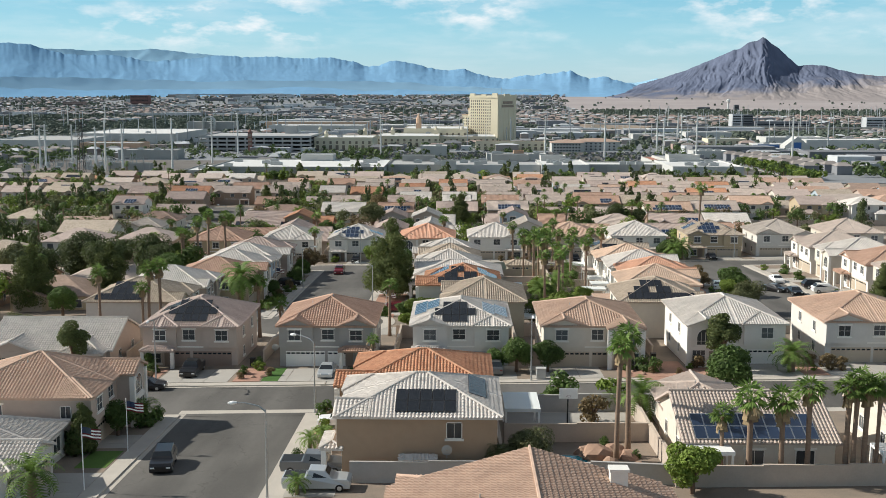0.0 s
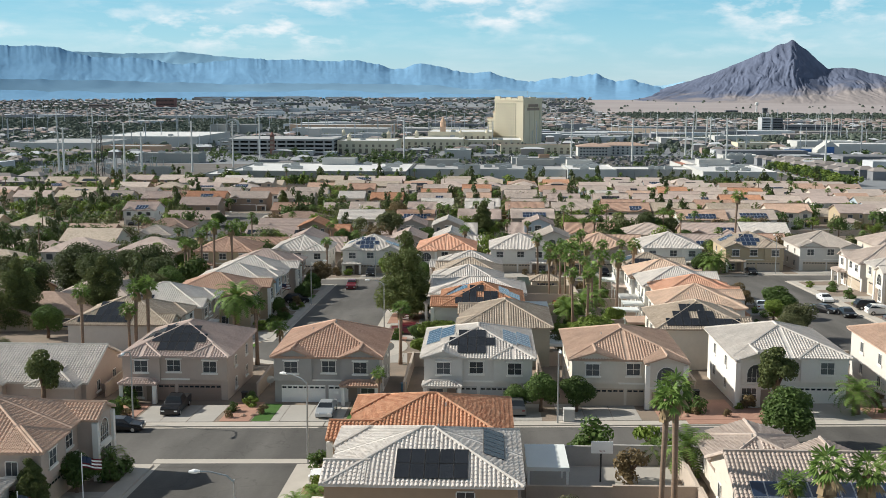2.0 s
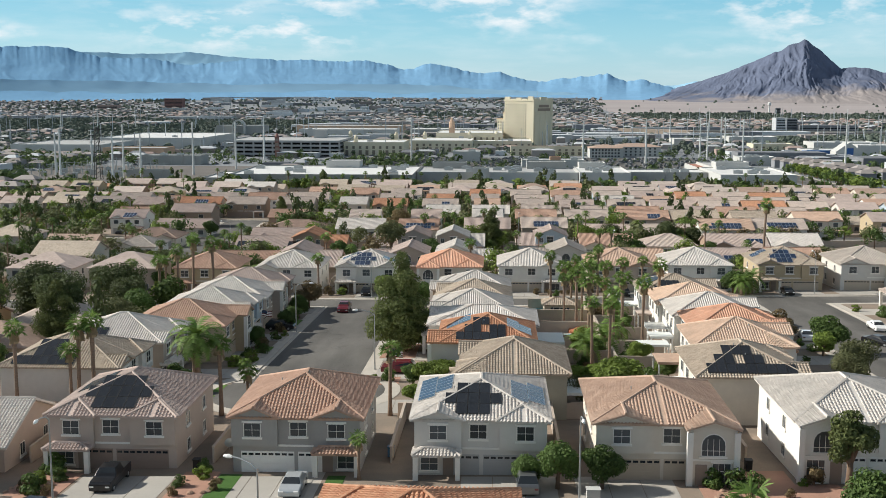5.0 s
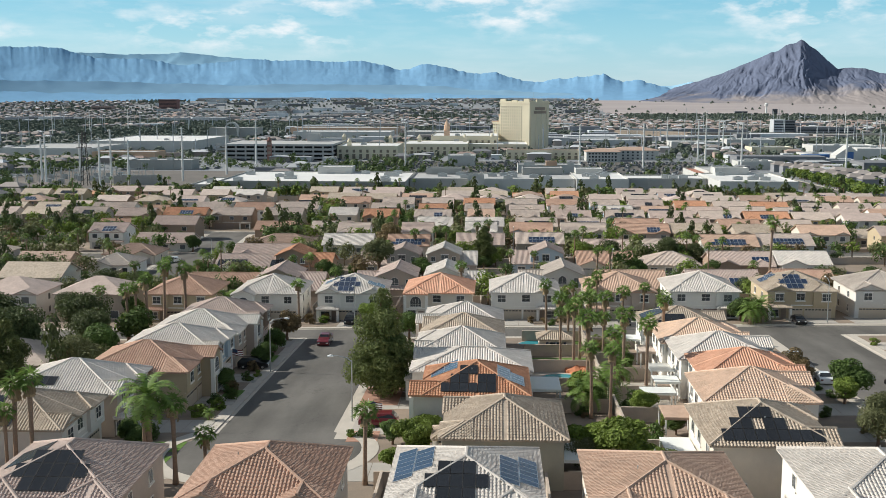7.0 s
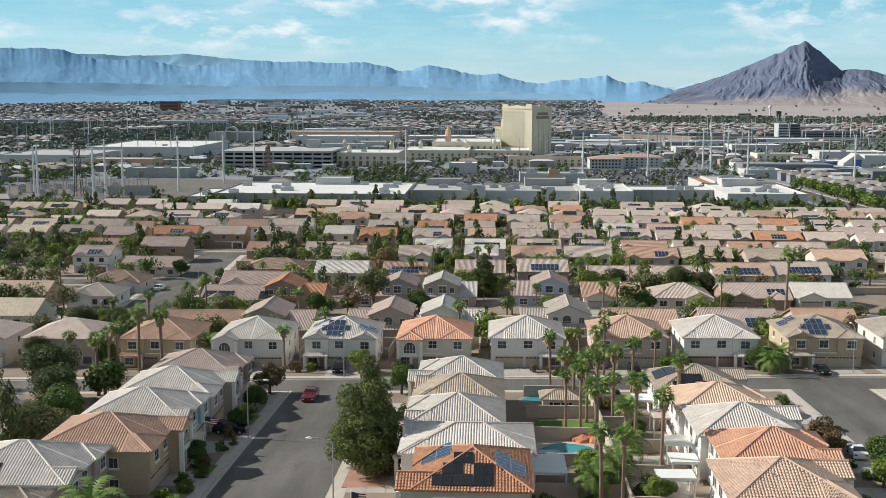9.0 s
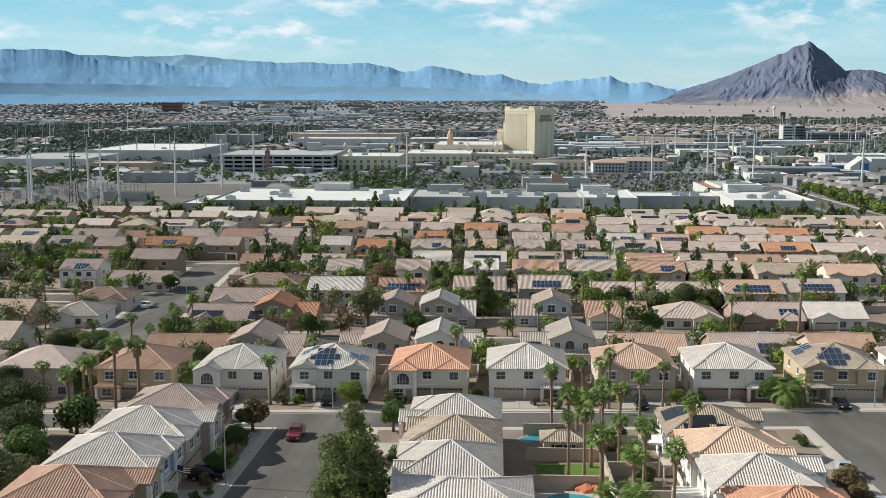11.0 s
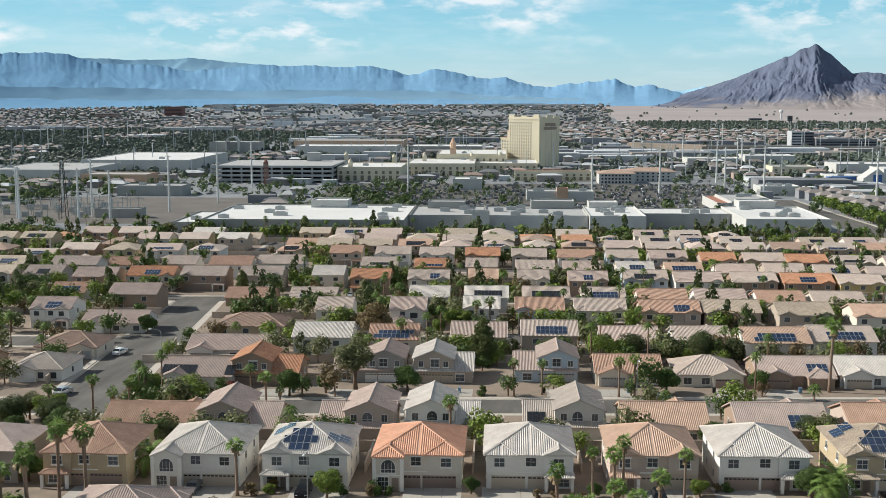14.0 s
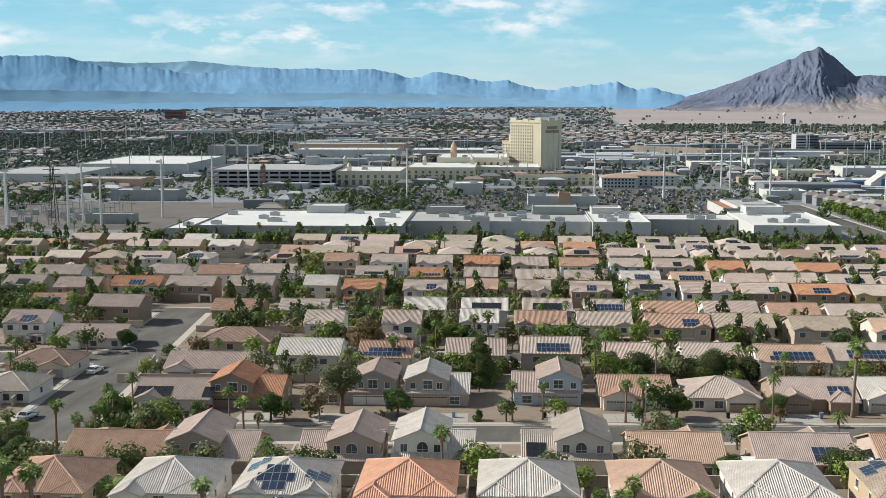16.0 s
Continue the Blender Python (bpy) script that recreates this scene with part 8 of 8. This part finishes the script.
def street_lamp(x, y, turn, h=7.5):
    l_ = thing("street_lamp", on_land(x, y), "grey steel street lamp with a curved arm", "street lamp", "street lamps", turn=turn)
    g = Mesh()
    g.tube([(0, 0, -0.3), (0, 0, h)], [0.10, 0.06], 8)
    part("pole", g, M_STEEL, l_)
    g = Mesh()
    g.tube([(0, 0, h - 0.2), (0, -0.5, h + 0.25), (0, -1.6, h + 0.5), (0, -2.3, h + 0.5)], [0.06, 0.055, 0.05, 0.05], 6)
    part("arm", g, M_STEEL, l_)
    g = Mesh()
    g.tube([(0, -2.2, h + 0.5), (0, -2.5, h + 0.5), (0, -2.9, h + 0.46)], [0.1, 0.17, 0.09], 8)
    part("lamp_head", g, M_WHITE, l_, "pale lamp head")


street_lamp(-14.0, 76.4, -90)
street_lamp(-14.0, 104.9, -115)
street_lamp(9.4, 118.8, 0)
street_lamp(-13.4, 173.8, -90)
street_lamp(-21.5, 241.6, 0)
street_lamp(63.8, 243.0, 180)
street_lamp(-34.5, 118.9, 0)
street_lamp(32.0, 306.0, 0)
street_lamp(-73.0, 340, -90)
street_lamp(-29.2, 203.0, 90)
for x_ in (10, 62, -40):
    street_lamp(x_, 376.8, 0)


def flag_on_pole(x, y, h=6.0):
    f = thing("flagpole", on_land(x, y), "white flagpole with a striped red, white and blue flag", "flagpole", "flagpoles")
    g = Mesh()
    g.tube([(0, 0, -0.3), (0, 0, h)], [0.05, 0.035], 6)
    part("pole", g, M_WHITE, f)
    g = Mesh()
    for r in range(7):
        for c in range(6):
            xa, xb = 0.05 + c * 0.25, 0.05 + (c + 1) * 0.25
            za, zb = h - 0.25 - r * 0.13 - 0.04 * c, h - 0.25 - (r + 1) * 0.13 - 0.04 * c
            y0, y1 = 0.09 * math.sin(c * 1.3), 0.09 * math.sin((c + 1) * 1.3)
            g.face([(xa, y0, zb), (xb, y1, zb - 0.04), (xb, y1, za - 0.04), (xa, y0, za)], 2 if c < 3 and r < 4 else r % 2)
    part("flag", g, [CAR_PAINT["red"], M_WHITE, CAR_PAINT["navy"]], f)


flag_on_pole(-29.4, 91.0, 5)
flag_on_pole(-29.6, 79.8, 5.6)
flag_on_pole(-33.2, 196.0, 5)
flag_on_pole(-10.8, 168.6, 4)

# ---- gardens: pools, shelters, courts ----


def pool(x, y, outline, label):
    """A sunk pool with a stone rim."""
    p = thing("pool", on_land(x, y), label, "pool", "pools")
    w, r = Mesh(), Mesh()
    w.face([(a, b, 0.045) for a, b in outline])
    part("water", w, M_WATER, p)
    n = len(outline)
    big = [(a * 1.1, b * 1.1) for a, b in outline]
    for i in range(n):
        j = (i + 1) % n
        r.face([(*outline[i], 0.06), (*big[i], 0.06), (*big[j], 0.06), (*outline[j], 0.06)][::-1])
        r.face([(*big[i], -0.1), (*big[j], -0.1), (*big[j], 0.06), (*big[i], 0.06)])
    part("rim", r, M_CONCRETE, p)


def bean(a, b, wob=0.2, n=18):
    return [(a * math.cos(t) * (1 + wob * math.sin(2 * t)), b * math.sin(t)) for t in [6.2832 * i / n for i in range(n)]]


pool(13.0, 196.0, bean(3.6, 3.2, 0.15), "blue-green garden pool with a pale rim")
pool(10.6, 229.4 - 5, bean(2.6, 1.8), "small turquoise garden pool")
pool(10.5, 86.4, bean(1.8, 1.5), "small dark garden pool among boulders")


def boulder(x, y, size, mat, seed, label):
    r = random.Random(seed)
    bm = bmesh.new()
    bmesh.ops.create_icosphere(bm, subdivisions=2, radius=size)
    for v in bm.verts:
        d = 1 + 0.35 * noise.noise(v.co * (1.3 / size) + Vector((seed, 0, 0)))
        v.co = Vector((v.co.x * d, v.co.y * d, max(v.co.z * d * 0.8, -0.2)))
    me = bpy.data.meshes.new("boulder")
    bm.to_mesh(me)
    bm.free()
    me.materials.append(mat)
    ob = new("boulder", me)
    ob.matrix_basis = pose(*on_land(x, y, 0.0), 0, 0, r.uniform(0, 360))
    tagged(ob, label, "boulder", "boulders")


M_ROCK = material("boulder_rock", (0.34, 0.22, 0.16), rough=0.95, var=0.3, scale=1.2, fine=6, bump=0.8, bump_scale=6)
M_ROCK_RED = material("pool_slide_rock", (0.48, 0.19, 0.10), rough=0.9, var=0.25, scale=1.2, fine=6, bump=0.6, bump_scale=6)
for k, (bx, by, bs) in enumerate(((13.2, 87.6, 1.5), (14.8, 88.2, 1.3), (12.2, 88.4, 1.0), (15.9, 87.2, 0.9), (14.0, 85.4, 0.8), (11.4, 84.2, 0.7), (16.3, 84.6, 0.6), (9.0, 84.0, 0.6))):
    boulder(bx, by, bs, M_ROCK, 3 + k, "large tan boulder beside the garden pool")
for k, (bx, by, bs) in enumerate(((15.4, 201.0, 1.2), (16.4, 201.6, 1.3), (14.6, 201.4, 0.9), (17.0, 200.4, 0.9))):
    boulder(bx, by, bs, M_ROCK_RED, 30 + k, "orange-red rock of a pool slide")
for k in range(26):
    boulder(*[(-25 + 3 * rng.random(), 121 + 5 * rng.random()), (21 + 10 * rng.random(), 120.6 + 3 * rng.random()), (-40 + 4 * rng.random(), 120.4 + 5 * rng.random()),
              (-13 + 2.5 * rng.random(), 101 + 2 * rng.random())][k % 4], 0.22 + 0.2 * rng.random(), M_ROCK, 60 + k, "small landscaping boulder on the gravel")


def shelter(x, y, w, d, h, label, roof_mat, posts=True, slats=False):
    """A flat garden shelter on posts."""
    s = thing("patio_cover", on_land(x, y), label, "patio cover", "patio covers")
    t = Mesh()
    if slats:
        n = int(d / 0.45)
        for i in range(n):
            q = Mesh()
            q.box(-w / 2, -d / 2 + i * d / n, h, w / 2, -d / 2 + i * d / n + 0.14, h + 0.12)
            part("slat", q, roof_mat, s)
        for xx in (-w / 2 + 0.15, w / 2 - 0.15):
            q = Mesh()
            q.box(xx - 0.08, -d / 2, h - 0.22, xx + 0.08, d / 2, h)
            part("beam", q, M_WHITE, s)
    else:
        t.box(-w / 2, -d / 2, h, w / 2, d / 2, h + 0.14)
        t.box(-w / 2, -d / 2 - 0.06, h - 0.12, w / 2, -d / 2, h + 0.2)
        part("roof", t, roof_mat, s)
    for xx in (-w / 2 + 0.15, w / 2 - 0.15):
        for yy in (-d / 2 + 0.15, d / 2 - 0.15):
            q = Mesh()
            q.box(xx - 0.09, yy - 0.09, -0.6, xx + 0.09, yy + 0.09, h)
            part("post", q, M_WHITE, s)


M_PATIO = material("patio_panel", (0.70, 0.72, 0.70), rough=0.6, var=0.08, scale=0.6, bump=0.05)
shelter(26.2, 192.0, 3.4, 4.6, 2.6, "white lattice pergola beside a house", M_WHITE, slats=True)
shelter(25.7, 184.7, 3.2, 3.4, 2.5, "white shade canopy beside a house", M_PATIO)
shelter(23.8, 178.7, 4.2, 3.0, 2.4, "white shade canopy on slim posts", M_PATIO)
shelter(25.3, 214.4, 3.6, 3.6, 2.6, "pale aluminium patio cover on posts", M_PATIO)
shelter(26.5, 204.5, 3.4, 4.4, 2.7, "tan patio cover beside a house", ROOF["tan"])
shelter(22.0, 153.3, 3.0, 5.2, 2.6, "pale aluminium patio cover on posts", M_PATIO)
shelter(10.1, 182.0, 3.8, 6.4, 2.6, "white corrugated patio cover on posts", M_PATIO)
shelter(11.6, 151.4, 3.6, 6.0, 2.6, "pale aluminium patio cover on posts", M_PATIO)
shelter(7.0, 97.4, 3.4, 6.0, 2.7, "grey-white patio deck roof on posts", M_PATIO)
shelter(21.6, 81.8, 3.8, 2.2, 2.3, "white fabric awning beside a house", M_WHITE)
shelter(37.0, 80.8, 4.2, 3.0, 2.5, "white lattice patio cover", M_WHITE, slats=True)
shelter(24.2, 166.7, 3.6, 5.0, 2.7, "rosy tiled patio cover beside a house", ROOF["rosy"])
for k in range(6):
    shelter(-24.5 + 16.9 * k, 274.4, 4.4, 2.6, 2.5, "pale patio cover behind a house", M_PATIO)


def cabana(x, y):
    c = thing("cabana", on_land(x, y), "small cream pool house with a hipped tile roof", "pool house")
    w, rf, ca_ = Mesh(), Mesh(), Mesh()
    w.box(-2.6, -1.8, -0.5, 2.6, 1.8, 2.6)
    part("wall", w, STUCCO["cream"], c)
    pl, ln, _ = roof_planes(-3.0, 3.0, -2.2, 2.2, 2.6, 0.4, "hip")
    roof_shell(rf, pl, 2.6, ())
    for q in pl:
        rib_rows(rf, q)
    cap_rows(rf, ln)
    part("roof", rf, ROOF["dun"], c)
    for xx in (-0.55, 0.55):
        d = part("french_door", window_meshes(0.95, 2.05, False, (1, 4))[0], None, c, at=pose(xx, -1.8, 0.05))
        part("pane", window_meshes(0.95, 2.05, False, (1, 4))[1], None, d)
    for xx in (-1.35, 1.35):
        q = Mesh()
        q.box(xx - 0.2, -1.86, 0.1, xx + 0.2, -1.8, 2.1)
        part("shutter", q, CAR_PAINT["navy"], c)


cabana(13.4, 216.0)
pad("valley_gutter", -28.4, 105.2, -14.0, 106.6, M_CONCRETE, "pale concrete gutter across the street mouth", "gutter", h=-0.138)
pad("paver_drive", 22.6, 118.2, 28.4, 128.6, M_GRAVEL_RED, "reddish brick-paved driveway", "driveway", h=0.016)
pad("paver_yard", 28.6, 118.2, 33.8, 122.6, M_GRAVEL_RED, "reddish gravel front yard", "front yard", h=0.016)
pad("patio_1", 9.0, 189.5, 18.0, 204.0, M_CONCRETE, "pale concrete pool terrace", "patio", h=0.012)
pad("patio_2", 19.0, 176.0, 26.0, 194.0, M_CONCRETE, "pale concrete terrace", "patio", h=0.012)
pad("sport_court", 5.6, 93.4, 18.0, 103.4, M_DRIVE, "pale concrete sport court", "court", h=0.012)
pad("patio_3", 19.4, 79.6, 33.0, 83.0, M_CONCRETE, "pale concrete terrace", "patio", h=0.012)
lawn(9.6, 206.2, 18.0, 211.8)
lawn(19.0, 150, 26.0, 157)
hoop = thing("basketball_hoop", on_land(11.7, 99.2), "black post with a white basketball backboard", "basketball hoop")
g_ = Mesh()
g_.tube([(0, 0, -0.3), (0, 0, 2.6), (0, -0.6, 3.2)], [0.08, 0.08, 0.06], 8)
part("post", g_, M_BLACK, hoop)
g_ = Mesh()
g_.box(-0.9, -0.66, 2.7, 0.9, -0.61, 3.75)
part("backboard", g_, M_WHITE, hoop, "white backboard")
g_ = Mesh()
g_.tube([(0.23 * math.cos(a), -0.9 + 0.23 * math.sin(a), 3.0) for a in [6.2832 * i / 12 for i in range(13)]], [0.015] * 13, 5)
part("rim", g_, CAR_PAINT["red"], hoop)


def dish(x, y, z, turn):
    d = thing("satellite_dish", (x, y, z), "grey satellite dish on a short arm", "satellite dish", "satellite dishes", turn=turn)
    m = Mesh()
    rings = [[(r * math.cos(a), -0.1 - 0.25 * (0.45 ** 2 - r * r), 0.5 + r * math.sin(a)) for a in [6.2832 * i / 12 for i in range(12)]] for r in (0.05, 0.25, 0.45)]
    for a, b in zip(rings, rings[1:]):
        for i in range(12):
            j = (i + 1) % 12
            m.face([a[i], a[j], b[j], b[i]])
    part("reflector", m, M_STEEL, d)
    m = Mesh()
    m.tube([(0, 0, -0.2), (0, 0, 0.45), (0, -0.12, 0.5)], [0.03, 0.03, 0.03], 6)
    part("arm", m, M_STEEL, d)


dish(0.0, 81.8, land(0, 81.8) + 2.0, 0)
dish(-22.6, 131.5, land(-22.6, 131.5) + 1.4, 20)
shed = Mesh()
pl_, ln_, _ = roof_planes(-1.6, 1.6, -0.8, 0.8, 1.9, 0.35, "hip")
shed.box(-1.4, -0.6, -0.6, 1.4, 0.6, 1.9)
roof_shell(shed, pl_, 1.9, ())
for q_ in pl_:
    rib_rows(shed, q_)
solid("garden_shed", shed, ROOF["white"], on_land(-2.4, 81.9), "small lean-to shed with pale tiles", "shed")
ch = Mesh()
ch.box(-0.6, -0.45, 0, 0.6, 0.45, 5.2)
ch.box(-0.68, -0.53, 5.2, 0.68, 0.53, 5.4)
solid("chimney", ch, STUCCO["white"], on_land(12.0, 67.2), "white stucco chimney with a cap", "chimney")


def bin_(x, y, mat, turn=0):
    b = thing("wheelie_bin", on_land(x, y, 0.03), "plastic wheeled rubbish bin beside a house", "bin", "bins", turn=turn)
    g = Mesh()
    g.prism([(-0.28, -0.3), (0.28, -0.3), (0.32, 0.34), (-0.32, 0.34)], 0.05, 1.0)
    part("body", g, mat, b)
    g = Mesh()
    g.box(-0.34, -0.36, 1.0, 0.34, 0.38, 1.07)
    part("lid", g, mat, b)


bin_(25.3, 128.6, M_BLACK)
bin_(-25.0, 128.8, M_BLACK)
bin_(-7.4, 133.0, CAR_PAINT["blue"])
for k in range(10):
    bin_(-62 + 16.9 * k + 8.4, 310.5, CAR_PAINT["blue"] if k % 2 else M_BLACK)
box_ = Mesh()
box_.box(-0.55, -0.4, -0.2, 0.55, 0.4, 1.25)
box_.box(-0.6, -0.45, 1.25, 0.6, 0.45, 1.32)
solid("utility_box", box_, M_SHOPPALE, on_land(10.6, 119.6), "pale green-grey street utility box", "utility box")
# clipped shrubs and small plants along the fronts
fr_ = random.Random(77)
for xa, xb, ya, yb, n in ((-39, -35, 120, 128, 5), (-25.6, -23, 120, 127, 3), (20, 32, 120, 125, 5), (41, 45, 120, 126, 3), (-13, -10, 96, 103, 4), (-33, -29.6, 99, 103.6, 4), (-33.5, -30, 176, 181, 3), (-33.5, -30, 188, 194, 3),
                         (-13, -9, 164, 168, 3), (-13, -9, 195, 200, 3), (-13, -9, 211, 215, 3), (12, 30, 149, 164, 6), (9, 17.5, 166, 178, 7), (19.2, 24, 195, 204, 4), (19.4, 24, 209, 228, 7), (9, 17, 219, 229, 5), (41, 47, 166, 228, 9),
                         (64.6, 68, 155, 230, 9), (-52, -48, 242, 246, 3), (-30, -27.5, 243, 249, 2), (-14, -10, 243, 248, 3), (14, 20, 242, 248, 3), (36, 40, 243, 248, 2), (6, 17, 82, 92, 4), (20, 25, 84, 102, 1)):
    for _ in range(n):
        plant(fr_.choice(["shrub", "shrub_b", "shrub", "shrub_r"]), fr_.uniform(xa, xb), fr_.uniform(ya, yb), fr_.uniform(0.5, 1.3))
